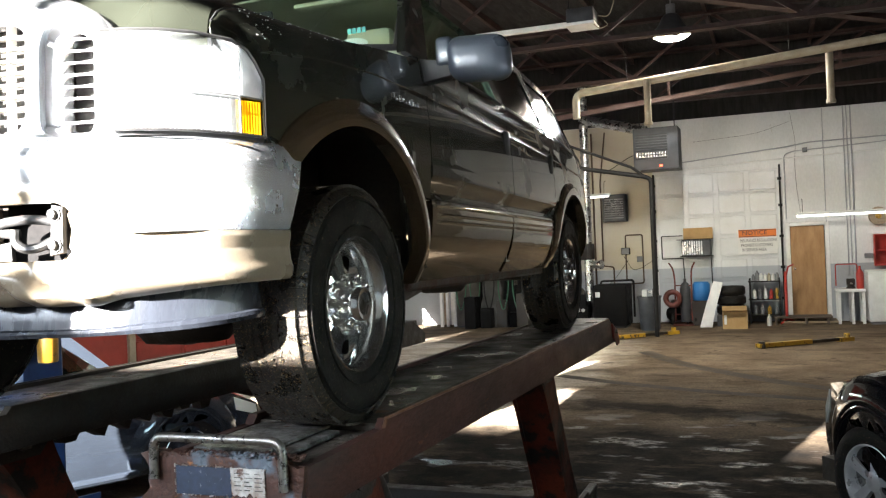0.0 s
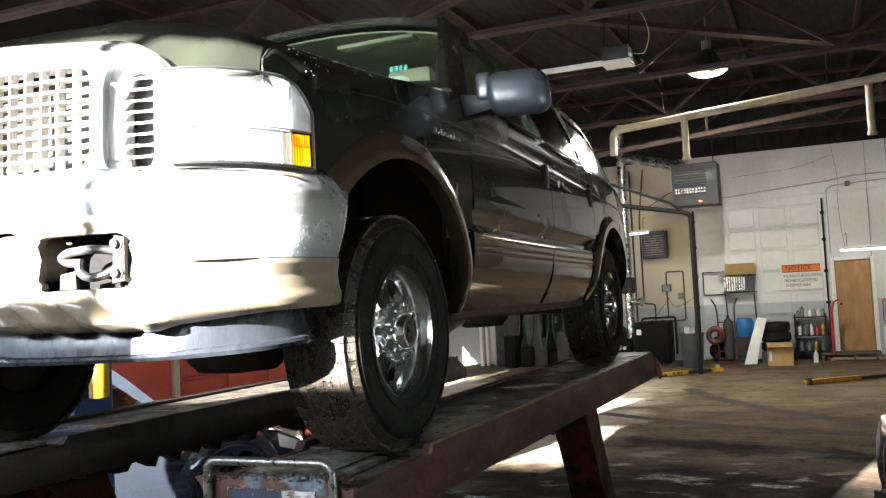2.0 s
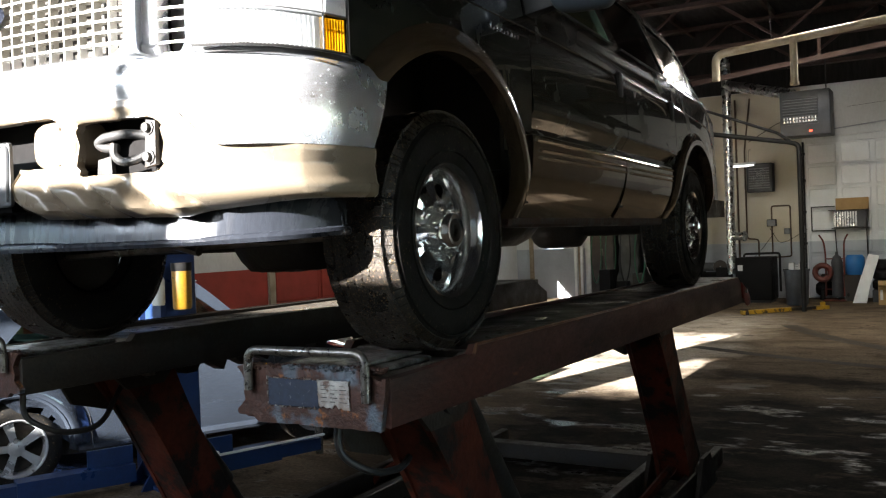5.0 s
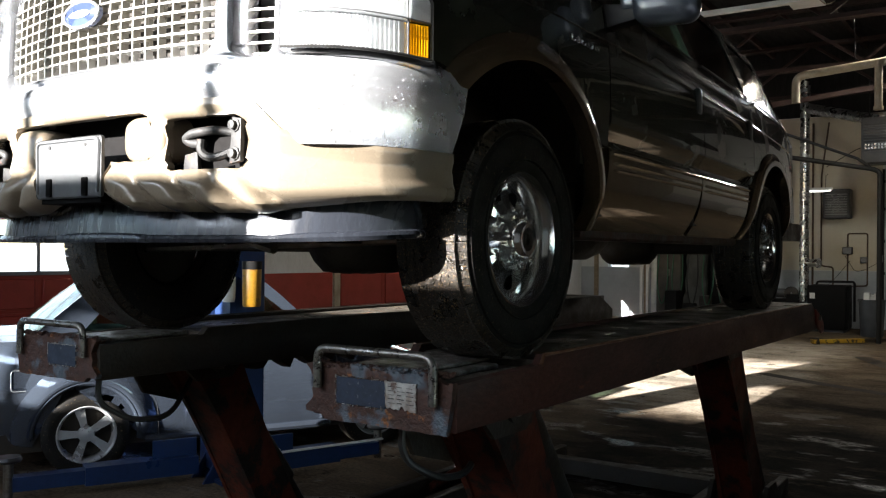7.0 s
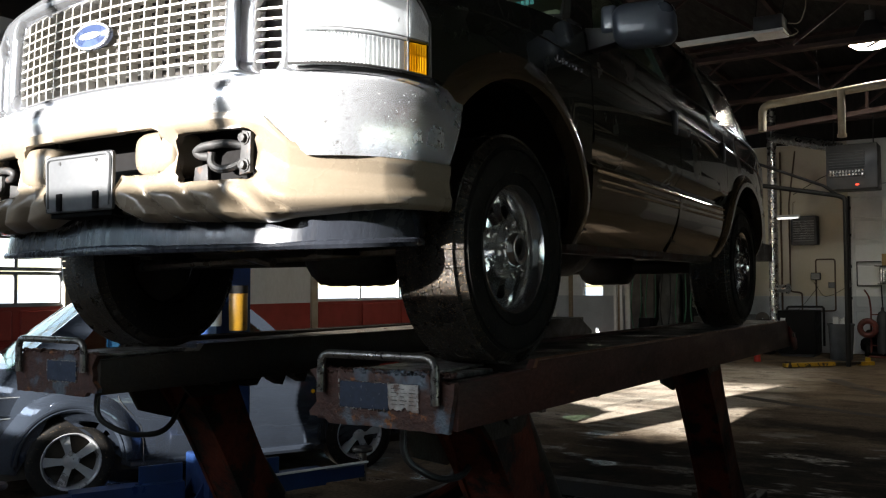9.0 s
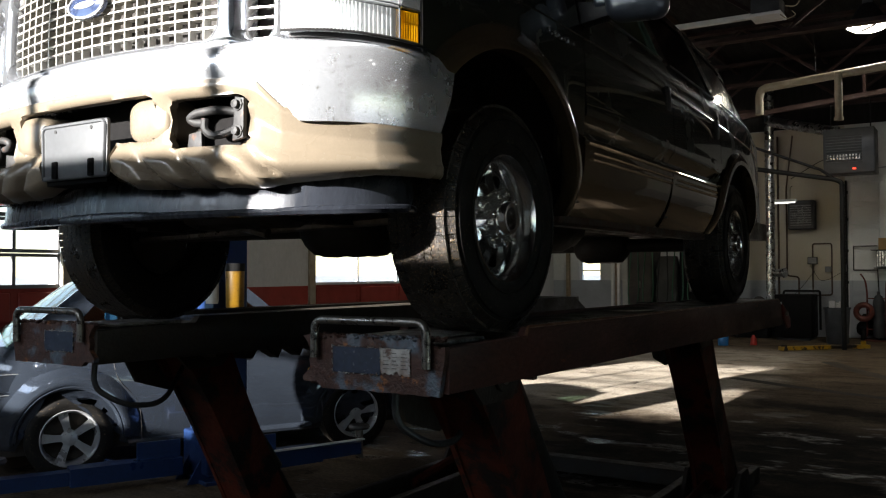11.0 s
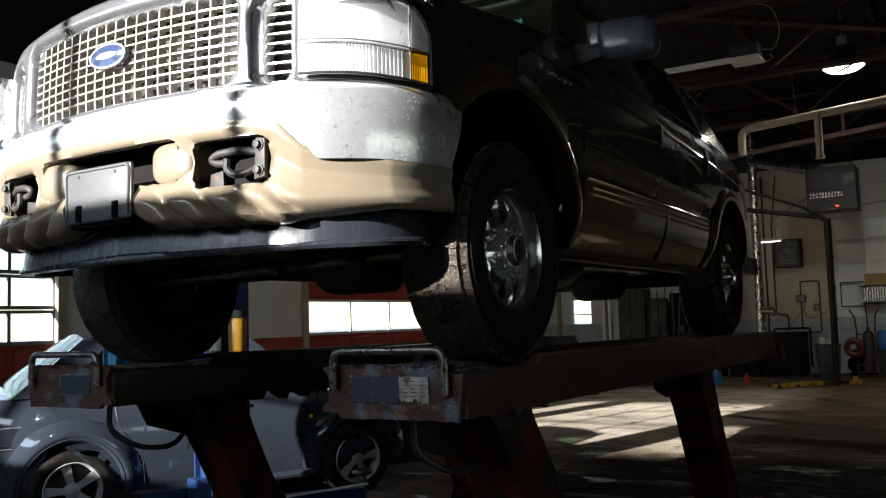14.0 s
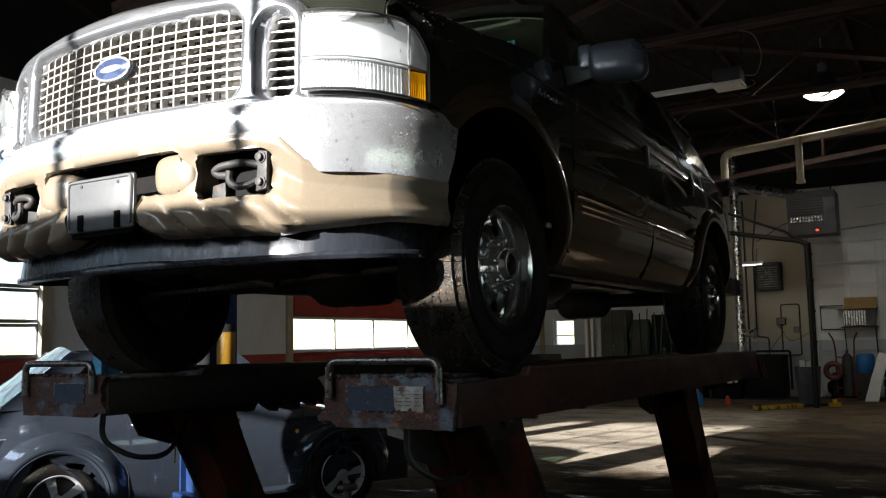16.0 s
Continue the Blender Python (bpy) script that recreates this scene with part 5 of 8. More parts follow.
# ---- vehicle lift ----
M["decal"] = mat("torn_decal", (0.48, 0.47, 0.44), 0.6, 0.0, (0.28, 0.23, 0.19), scale=16, sharp=0.1, fine=0.3, bump=0.1, third=(0.11, 0.06, 0.04), third_at=0.565, tscale=25)
M["nameplate"] = mat("scratched_plate", (0.035, 0.05, 0.085), 0.45, 0.1, (0.022, 0.03, 0.05), scale=14, fine=0.25, bump=0.1, third=(0.3, 0.3, 0.3), third_at=0.645, tscale=40)
M["edge"] = mat("worn_rusty_edge", (0.20, 0.10, 0.05), 0.5, 0.3, (0.09, 0.04, 0.025), scale=12, fine=0.4, fscale=50, bump=0.5, third=(0.3, 0.25, 0.2), third_at=0.64, tscale=20)
M["rail"] = mat("chipped_steel_rail", (0.27, 0.26, 0.245), 0.34, 0.85, (0.17, 0.155, 0.135), scale=14, sharp=0.15, fine=0.3, bump=0.25, third=(0.022, 0.019, 0.017), third_at=0.59, tscale=45)
M["slip"] = mat("scraped_grey_plate", (0.26, 0.25, 0.235), 0.45, 0.4, (0.07, 0.06, 0.05), scale=16, sharp=0.12, fine=0.4, fscale=70, bump=0.6, third=(0.14, 0.07, 0.035), third_at=0.6, tscale=22)
M["redend"] = mat("chipped_red_paint", (0.30, 0.045, 0.03), 0.45, 0.0, (0.17, 0.03, 0.02), scale=9, fine=0.25, bump=0.2, third=(0.06, 0.035, 0.025), third_at=0.6, tscale=18)
H = 1.27
RX0, RX1, RYF, RYB = 0.545, 1.075, -0.53, 4.35
lift = thing("vehicle_lift", "rusty red and grey drive-on vehicle lift, raised, with two long runways", "vehicle lift")


def runway():
    bm = B()
    # outer and inner side beams with the lower nose in front
    prof = [(RYF + 0.01, 1.125), (RYF + 0.01, 1.262), (-0.02, 1.262), (0.0, 1.295), (RYB - 0.25, 1.275), (RYB, 1.16), (RYB, 1.08), (RYB - 0.3, 1.08)]
    slab(bm, prof, "x", RX1 - 0.035, RX1, 0.004)
    side = part("side_beam", bm, M["runway"], lift)
    bm = B()
    slab(bm, prof, "x", RX0, RX0 + 0.035, 0.004)
    part("side_beam", bm, M["runway"], lift)
    bm = B()
    box(bm, RX0 + 0.035, RX1 - 0.035, 0.02, RYB - 0.1, 1.235, 1.272)
    for k in range(9):
        box(bm, RX0 + 0.035, RX1 - 0.035, 0.1 + k * 0.5, 0.13 + k * 0.5, 1.1, 1.236)
    part("deck", bm, M["deck"], lift, "oily pitted steel deck plate", smooth=0)
    bm = B()
    box(bm, RX0 + 0.03, RX1 - 0.03, RYF + 0.02, 0.02, 1.215, 1.245)
    part("nose_plate", bm, M["deck"], lift, "oily steel nose plate")
    # the pit with the turning plate
    bm = B()
    box(bm, RX0 + 0.12, RX1 - 0.14, -0.47, -0.06, 1.246, 1.262, 0.004)
    box(bm, RX0 + 0.08, RX1 - 0.19, -0.42, -0.03, 1.264, 1.277, 0.004)
    part("slip_plate", bm, M["slip"], lift, "worn grey turning plate")
    # front face with ragged rusty edges
    rnd = random.Random(5)
    top = [(RX0 + (RX1 - RX0) * i / 24, 1.285 + rnd.uniform(-0.009, 0.006) - (0.02 if i > 21 else 0)) for i in range(25)]
    bot = [(RX1 - (RX1 - RX0) * i / 24, 1.118 + rnd.uniform(-0.0015, 0.002) + (0.018 if i > 21 else 0)) for i in range(25)]
    # both ends are torn: bitten in on one side, bent down on the other
    top[0] = (RX0 - 0.012, 1.280)
    bot[-1] = (RX0 - 0.010, 1.136)
    torn = [(RX0 - 0.014, 1.150), (RX0 + 0.004, 1.166), (RX0 + 0.018, 1.182), (RX0 + 0.013, 1.205), (RX0 + 0.022, 1.232), (RX0 + 0.006, 1.262)]
    bot[0] = (RX1 - 0.022, 1.122)
    bm = B()
    slab(bm, top + [(RX1 - 0.004, 1.22), (RX1 - 0.014, 1.17)] + bot + torn, "y", RYF - 0.012, RYF + 0.01)
    face = part("front_plate", bm, M["rust"], lift, "rusted blue-grey front plate")
    bm = B()
    box(bm, RX0 + 0.115, RX0 + 0.30, RYF - 0.0175, RYF - 0.013, 1.172, 1.252, 0.001)
    part("name_plate", bm, M["nameplate"], face, "scratched dark blue name plate")
    rag = random.Random(12)
    x0, x1, z0, z1 = RX0 + 0.300, RX0 + 0.410, 1.172, 1.254
    edge_line = [(x0 + (x1 - x0) * k / 14, z1 - rag.uniform(0, 0.003)) for k in range(15)]
    edge_line += [(x1 - rag.uniform(0, 0.004), z1 + (z0 - z1) * k / 8) for k in range(1, 8)]
    edge_line += [(x1 - (x1 - x0) * k / 14, z0 + rag.uniform(0, 0.013) * (k > 3)) for k in range(15)]
    bm = slab(B(), edge_line, "y", RYF - 0.0175, RYF - 0.013)
    decal = part("decal", bm, M["decal"], face, "torn white instruction decal", smooth=0)
    # white chips left round the name plate
    bm = B()
    for k in range(70):
        u, side_ = rag.random(), rag.choice((0, 0, 1, 1, 2, 3))
        px = RX0 + 0.112 + 0.19 * u if side_ < 2 else RX0 + (0.113, 0.300)[side_ - 2] + rag.uniform(-0.002, 0.002)
        pz = (1.171, 1.253)[side_] + rag.uniform(-0.002, 0.002) if side_ < 2 else 1.172 + 0.08 * u
        w, h = rag.uniform(0.0008, 0.005), rag.uniform(0.0006, 0.0018)
        if side_ > 1 or rag.random() < 0.2:
            w, h = h, w * 1.3
        slab(bm, [(px - w, pz - h * 0.4), (px + w * 0.6, pz - h), (px + w, pz + h * 0.5), (px - w * 0.5, pz + h)], "y", RYF - 0.019, RYF - 0.0125)
    tagged(part("paint_chip", bm, M["decal"], face, "white chips of old paint", smooth=0), kind="stuff")
    for k in range(15):
        bm = B()
        xa = RX0 + 0.310 + 0.033 * (k % 3)
        za = 1.192 + 0.0115 * (k // 3)
        box(bm, xa, xa + rag.uniform(0.014, 0.028), RYF - 0.0185, RYF - 0.0172, za, za + rag.choice((0.0012, 0.0018, 0.0026)))
        part("print_bar", bm, M["ink"], decal, smooth=0)
    # flaking rust along the front edge
    for nm, n, m_, seed in (("rust_flake", 320, "rust", 3),):
        rnd = random.Random(seed)
        bm = B()
        for k in range(n):
            c = Vector((rnd.uniform(RX0 + 0.01, RX1 - 0.01), RYF + rnd.uniform(-0.012, 0.03), rnd.choice((1.283, 1.285)) + rnd.uniform(-0.006, 0.004)))
            size = (rnd.uniform(0.003, 0.014), rnd.uniform(0.003, 0.009), rnd.uniform(0.002, 0.007))
            m = Matrix.Translation(c) @ Matrix.Rotation(rnd.uniform(0, 6.28), 4, "Z") @ Matrix.Rotation(rnd.uniform(-0.4, 0.4), 4, "X") @ Matrix.Diagonal((*size, 1))
            bmesh.ops.create_icosphere(bm, subdivisions=1, radius=1.0, matrix=m)
        tagged(part(nm, bm, M[m_], lift, "loose flakes of rust", smooth=0), kind="stuff")
    # worn bright edge along the side beam
    bm = B()
    tube(bm, [(RX1 - 0.004, -0.02, 1.264), (RX1 - 0.004, 0.0, 1.294), (RX1 - 0.004, RYB - 0.25, 1.274), (RX1 - 0.004, RYB, 1.16)], 0.0065, 6)
    part("worn_edge", bm, M["edge"], lift, "rusty worn top edge")
    bm = B()
    tube(bm, bend([(RX0 + 0.05, RYF - 0.03, 1.215), (RX0 + 0.05, RYF - 0.03, 1.335), (RX1 - 0.055, RYF - 0.03, 1.335), (RX1 - 0.055, RYF - 0.03, 1.2)], 0.04, 5), 0.0135, 12)
    part("handle", bm, M["rail"], lift, "bent grab rail, its paint chipped to bare steel")
    for xr in (0.64, 0.955):
        part("base_rail", box(B(), xr, xr + 0.06, -0.3, 3.7, 0.0, 0.12, 0.006), M["under"], lift, "black greasy base rail")
    bm = B()
    cyl(bm, (0.83, 0.30, 1.08), (0.83, 0.78, 0.45), 0.045, 16)
    cyl(bm, (0.83, 0.76, 0.48), (0.83, 1.0, 0.14), 0.026, 12)
    part("cylinder", bm, M["under"], lift, "greasy black hydraulic cylinder")
    # jacking rail under the deck
    bm = B()
    rnd = random.Random(9)
    teeth = []
    for k in range(7):
        y = 0.3 + 0.16 * k + rnd.uniform(-0.02, 0.02)
        teeth += [(y, 1.115), (y + 0.03, 1.09 - rnd.uniform(0, 0.04)), (y + 0.09, 1.08 - rnd.uniform(0, 0.04)), (y + 0.12, 1.11)]
    slab(bm, [(1.45, 1.14), (0.28, 1.14)] + teeth, "x", 0.60, 0.66)
    part("lock_rack", bm, M["under"], lift, "toothed lock rack", smooth=0)


before = set(bpy.data.objects)
runway()
made = [o for o in bpy.data.objects if o not in before]
mirror = {}
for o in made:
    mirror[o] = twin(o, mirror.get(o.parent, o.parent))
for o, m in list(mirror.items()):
    if o.name.split(".")[0] in ("side_beam", "worn_edge"):   # the far runway's beams and edges get a blacker material
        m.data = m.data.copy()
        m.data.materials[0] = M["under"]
    if o.name.split(".")[0] in ("decal", "print_bar"):   # only one front plate carries the decal
        bpy.data.objects.remove(m)


def lift_arm(xa, xb, y0, y1):
    """A parallel arm from its pivot under the runway down to its foot: a channel between two cheeks."""
    top, foot = Vector((0, y0, 1.15)), Vector((0, y1, 0.12))
    d = (foot - top).normalized()
    n = Vector((0, -d.z, d.y))
    web = lofted([[(x, *(p + n * q).yz) for x, q in ((xa + 0.022, -0.10), (xb - 0.022, -0.10), (xb - 0.022, -0.078), (xa + 0.022, -0.078))] for p in (top, foot)])
    root = part("lift_arm", web, M["leg"], lift, "red oxide painted lift arm streaked with grease", smooth=0)
    for x in (xa, xb - 0.022):
        rows = []
        for k in range(13):
            p, w = top.lerp(foot, k / 12), 0.105 + 0.035 * (abs(k - 6) / 6) ** 3
            rows.append([(x, *(p - n * w).yz), (x + 0.022, *(p - n * w).yz), (x + 0.022, *(p + n * w).yz), (x, *(p + n * w).yz)])
        part("arm_cheek", lofted(rows), M["leg"], root, smooth=0)
    for p in (top, foot):
        part("pivot_pin", cyl(B(), (xa - 0.05, p.y, p.z - 0.01), (xb + 0.04, p.y, p.z - 0.01), 0.035, 14), M["steel"], root)
        for x in (xa - 0.03, xb + 0.022):
            part("pin_collar", cyl(B(), (x - 0.012, p.y, p.z - 0.01), (x + 0.012, p.y, p.z - 0.01), 0.058, 14), M["under"], root)
    part("pivot_bracket", slab(B(), [(y0 - 0.30, 1.125), (y0 - 0.22, 0.99), (y0 - 0.02, 0.93), (y0 + 0.13, 1.0), (y0 + 0.19, 1.125)], "x", xa - 0.02, xa - 0.002), M["under"], root, "black greasy pivot bracket", smooth=0)
    part("pivot_bracket", slab(B(), [(y0 - 0.20, 1.125), (y0 - 0.12, 1.05), (y0 + 0.08, 1.05), (y0 + 0.15, 1.125)], "x", xb + 0.002, xb + 0.02), M["under"], root, "black greasy pivot bracket", smooth=0)
    for x in (xa - 0.075, xb + 0.045):
        part("foot_bracket", slab(B(), [(y1 - 0.24, 0.0), (y1 + 0.26, 0.0), (y1 + 0.10, 0.22), (y1 - 0.08, 0.22)], "x", x, x + 0.025), M["under"], root, "black greasy foot bracket", smooth=0)
    part("foot_brace", tube(B(), [(xa + 0.1, y1 - 0.06, 0.17), (xa + 0.04, y1 - 0.75, 0.045)], 0.032, 8), M["leg"], root)


lift_arm(0.79, 1.0, -0.10, 0.51)
lift_arm(0.79, 1.0, 2.40, 3.02)
lift_arm(-0.87, -0.66, 0.15, 0.70)
lift_arm(-1.0, -0.79, 2.40, 3.02)
for sx in (-1, 1):
    # the ramp hinge at the rear end of a runway, its red paint chipped
    flap = part("end_flap", slab(B(), [(RYB - 0.16, 1.235), (RYB + 0.02, 1.165), (RYB + 0.10, 1.12), (RYB + 0.12, 1.055), (RYB + 0.03, 1.045), (RYB - 0.12, 1.12)], "x", sx * 1.083 - 0.008, sx * 1.083 + 0.008, 0.003), M["redend"], lift, "chipped red end flap")
    part("flap_pin", cyl(B(), (sx * 1.075, RYB - 0.06, 1.165), (sx * 1.105, RYB - 0.06, 1.165), 0.018, 10), M["steel"], flap)
for y in (0.9, 3.3):
    part("cross_member", box(B(), -0.635, 0.635, y, y + 0.12, 0.0, 0.11, 0.006), M["under"], lift, "black greasy cross member")
for s, (y, drop) in ((1, (-0.40, 0.13)), (-1, (-0.40, 0.12))):
    bm = B()
    x = 0.80 if s > 0 else -0.72
    tube(bm, bend([(x, y, 1.13), (x, y - 0.01, 1.13 - drop), (x + 0.06, y + 0.10, 1.05 - drop), (x + 0.06, y + 0.30, 1.03 - drop), (x - 0.02, y + 0.50, 1.08)], 0.10, 6), 0.012, 8)
    part("air_hose", bm, M["black"], lift, "hanging black rubber air hose")

# ---- roof steel ----
truss = None


def angle_bar(bm, p0, p1, w=0.07, t=0.012):
    p0, p1 = Vector(p0), Vector(p1)
    u, v = frame_of(p1 - p0)
    sec = [(0, 0), (w, 0), (w, t), (t, t), (t, w), (0, w)]
    loft(bm, [[p + u * a + v * b for a, b in sec] for p in (p0, p1)])


for y in (0.6, 4.1, 7.6, 11.1, 14.6, 17.6):
    tr = thing("roof_truss", "brown primed steel roof truss of double angles", "truss", pose(0, y, 0), group="roof trusses")
    for name, z in (("bottom_chord", 5.02), ("top_chord", 6.12)):
        bm = B()
        for s in (-0.05, 0.05):
            angle_bar(bm, (X0, s, z), (X1, s, z), 0.085)
        part(name, bm, M["truss"], tr, smooth=0)
    n = 10
    for k in range(n):
        xa, xb = X0 + (X1 - X0) * k / n, X0 + (X1 - X0) * (k + 1) / n
        bm = B()
        angle_bar(bm, (xa, 0, 5.06 if k % 2 else 6.12), (xb, 0, 6.12 if k % 2 else 5.06), 0.06)
        part("web_bar", bm, M["truss"], tr, smooth=0)
for k in range(9):
    x = X0 + 0.9 + k * 1.95
    bm = B()
    box(bm, x, x + 0.07, Y0, Y1, 6.17, 6.295)
    solid("purlin", bm, M["truss"], "brown painted roof purlin", "beam", "roof purlins", "structure", smooth=0)
bm = B()
angle_bar(bm, (-3.4, 14.0, 4.13), (6.5, 14.0, 5.02), 0.10)
for x in (0.6, 3.5):
    angle_bar(bm, (x, 14.0, 4.13 + (x + 3.4) * 0.09), (x, 14.0, 5.05), 0.05)
solid("tie_beam", bm, M["truss"], "brown steel tie beam hung below the trusses", "beam", smooth=0)
for p0, p1 in (((-2.6, 6.0, 5.75), (2.3, 6.6, 4.95)), ((-1.5, 10.6, 6.1), (4.5, 12.0, 4.9)), ((0.5, 3.6, 6.1), (-5.2, 3.2, 5.0)), ((-4.6, 8.2, 5.05), (0.0, 7.7, 6.1))):
    bm = B()
    angle_bar(bm, p0, p1, 0.11)
    angle_bar(bm, Vector(p0) + Vector((0, 0.13, 0)), Vector(p1) + Vector((0, 0.13, 0)), 0.11)
    solid("sway_brace", bm, M["truss"], "sloping brown steel sway brace under the roof", "brace", "sway braces", smooth=0)

# exhaust pipe with drop tubes
exh = thing("exhaust_pipe", "cream painted overhead exhaust pipe with drop tubes", "pipe")
bm = B()
tube(bm, bend([(-0.66, 11.6, 3.95), (-0.66, 11.6, 4.36), (-0.30, 11.58, 4.38), (X1, 11.29, 4.917)], 0.14, 6), 0.062, 16)
part("main_pipe", bm, M["cream"], exh)
for x, d in ((0.50, 0.72), (3.15, 0.82)):
    z = 4.40 + (x + 0.3) * 0.0716
    bm = B()
    tube(bm, [(x, 11.5, z), (x, 11.5, z - d)], 0.055, 14)
    dr = part("drop_tube", bm, M["cream"], exh)
    bm = B()
    lathe(bm, [(0.056, 0.0), (0.068, 0.0), (0.068, 0.05), (0.056, 0.05)], (x, 11.5, z - d), "z", 16)
    part("tube_collar", bm, M["cream"], dr)
for x in (0.2, 2.6, 5.0):
    bm = B()
    tube(bm, [(x, 11.45, 4.42 + (x + 0.3) * 0.0716), (x, 11.3, 5.05)], 0.006, 5)
    part("hanger", bm, M["blackpipe"], exh)

# stack and duct
st = thing("flue_pipe", "galvanised sheet metal flue pipe with a draught hood", "flue pipe")
bm = B()
tube(bm, [(-1.72, 17.4, 0.62), (-1.72, 17.4, 5.6)], 0.10, 20)
part("pipe", bm, M["galv"], st)
for z in (1.0, 1.9, 2.9, 3.9, 4.9):
    bm = B()
    lathe(bm, [(0.098, 0.0), (0.106, 0.0), (0.106, 0.03), (0.098, 0.03)], (-1.72, 17.4, z), "z", 20)
    part("joint_band", bm, M["galv"], st)
bm = B()
cyl(bm, (-1.72, 17.4, 1.45), (-1.42, 17.3, 1.45), 0.085, 16)
cyl(bm, (-1.43, 17.3, 1.45), (-1.40, 17.29, 1.45), 0.11, 16)
part("draught_regulator", bm, M["galv"], st)
bm = B()
tube(bm, [(-1.72, 17.4, 4.78), (-0.2, 16.4, 4.28)], 0.11, 18)
part("branch_duct", bm, M["galv"], st)

# unit heater
M["heater"] = mat("grey_heater_enamel", (0.05, 0.053, 0.057), 0.5, 0.1, (0.033, 0.035, 0.037), scale=4, fine=0.12, bump=0.05)
heater = thing("unit_heater", "grey hanging gas unit heater with louvres", "heater")
bm = B()
box(bm, -0.40, 0.52, 15.95, 16.6, 3.40, 4.28, 0.015, 2)
part("cabinet", bm, M["heater"], heater)
bm = B()
box(bm, -0.34, 0.30, 15.925, 15.955, 3.62, 4.14)
part("louvre_opening", bm, M["black"], heater)
for k in range(9):
    bm = B()
    slab(bm, [(15.90, 3.655 + k * 0.055), (15.95, 3.675 + k * 0.055), (15.95, 3.681 + k * 0.055), (15.90, 3.661 + k * 0.055)], "x", -0.34, 0.30)
    part("louvre", bm, M["heater"], heater, smooth=0)
for k in range(11):
    bm = B()
    box(bm, -0.325 + k * 0.057, -0.295 + k * 0.057, 15.885, 15.897, 3.66, 3.70)
    box(bm, -0.325 + k * 0.057, -0.295 + k * 0.057, 15.885, 15.897, 3.72, 3.76)
    part("fin", bm, M["galv"], heater, smooth=0)
bm = B()
box(bm, 0.13, 0.19, 15.935, 15.95, 3.465, 3.495, 0.004)
part("pilot_lamp", bm, M["redlamp"], heater, "red glowing pilot lamp")
for x in (-0.3, 0.42):
    bm = B()
    tube(bm, [(x, 16.3, 4.27), (x, 16.3, 5.05)], 0.012, 6)
    part("hanger_rod", bm, M["blackpipe"], heater)

# high-bay lamp
hb = thing("high_bay_lamp", "glowing round high-bay lamp hanging under the roof", "lamp")
bm = B()
lathe(bm, [(0.10, 0.34), (0.14, 0.30), (0.20, 0.18), (0.30, 0.05), (0.315, 0.0), (0.305, 0.0), (0.29, 0.05), (0.19, 0.17), (0.12, 0.29), (0.0001, 0.30)], (0.86, 12.0, 5.22), "z", 36)
part("shade", bm, M["black"], hb)
bm = B()
lathe(bm, [(0.0001, -0.085), (0.12, -0.078), (0.22, -0.05), (0.275, -0.01), (0.285, 0.012), (0.0001, 0.02)], (0.86, 12.0, 5.22), "z", 36)
part("lens", bm, M["bulb"], hb, "glowing white lens")
bm = B()
cyl(bm, (0.86, 12.0, 5.54), (0.86, 12.0, 5.72), 0.075, 16)
tube(bm, [(0.86, 12.0, 5.72), (0.86, 12.0, 6.2)], 0.012, 8)
part("ballast", bm, M["grey"], hb)
bm = B()
tube(bm, [(0.66, 12.05, 5.20), (0.80, 11.88, 5.135), (0.98, 11.70, 5.15), (1.06, 11.66, 5.21)], 0.02, 8)
part("guard_bar", bm, M["blackpipe"], hb)

# overhead door opener with its rail
op = thing("door_opener", "grey overhead door opener on a long white rail", "door opener")
bm = B()
box(bm, -0.50, -0.10, 10.35, 10.72, 5.20, 5.42, 0.012, 2)
part("motor_housing", bm, M["darkgrey"], op)
bm = B()
box(bm, -0.52, -0.08, 10.32, 10.75, 5.16, 5.205, 0.006)
part("base_tray", bm, M["whitepaint"], op)
bm = B()
box(bm, -4.9, -0.50, 10.47, 10.57, 5.19, 5.26, 0.004)
part("rail", bm, M["whitepaint"], op, "white painted rail")
for x, z in ((-0.5, 5.44), (-0.12, 5.44), (-2.6, 5.26), (-4.8, 5.26)):
    bm = B()
    tube(bm, [(x, 10.5, z), (x + 0.06, 10.55, 6.18)], 0.012, 5)
    part("hanger", bm, M["blackpipe"], op)
bm = B()
tube(bm, bend([(-0.05, 10.5, 5.3), (0.12, 10.45, 5.25), (0.22, 10.5, 5.55), (0.1, 10.5, 5.95), (-0.3, 10.5, 6.05)], 0.15, 5), 0.008, 6)
tube(bm, bend([(-0.1, 10.4, 5.16), (0.0, 10.35, 5.06), (0.12, 10.4, 5.12), (0.05, 10.45, 5.2)], 0.05, 4), 0.007, 6)
part("cable", bm, M["cream"], op)

# black post with arms
post = thing("pipe_post", "black iron pipe post with two arms", "post")
bm = B()
tube(bm, bend([(0.02, 15.3, 0.0), (0.02, 15.3, 3.16), (-0.1, 15.28, 3.22), (-1.6, 15.0, 3.5)], 0.12, 5), 0.045, 12)
part("upright", bm, M["blackpipe"], post)
bm = B()
tube(bm, [(0.0, 15.3, 3.14), (-0.35, 15.22, 3.42), (-2.1, 14.8, 4.15)], 0.028, 10)
part("brace", bm, M["blackpipe"], post)

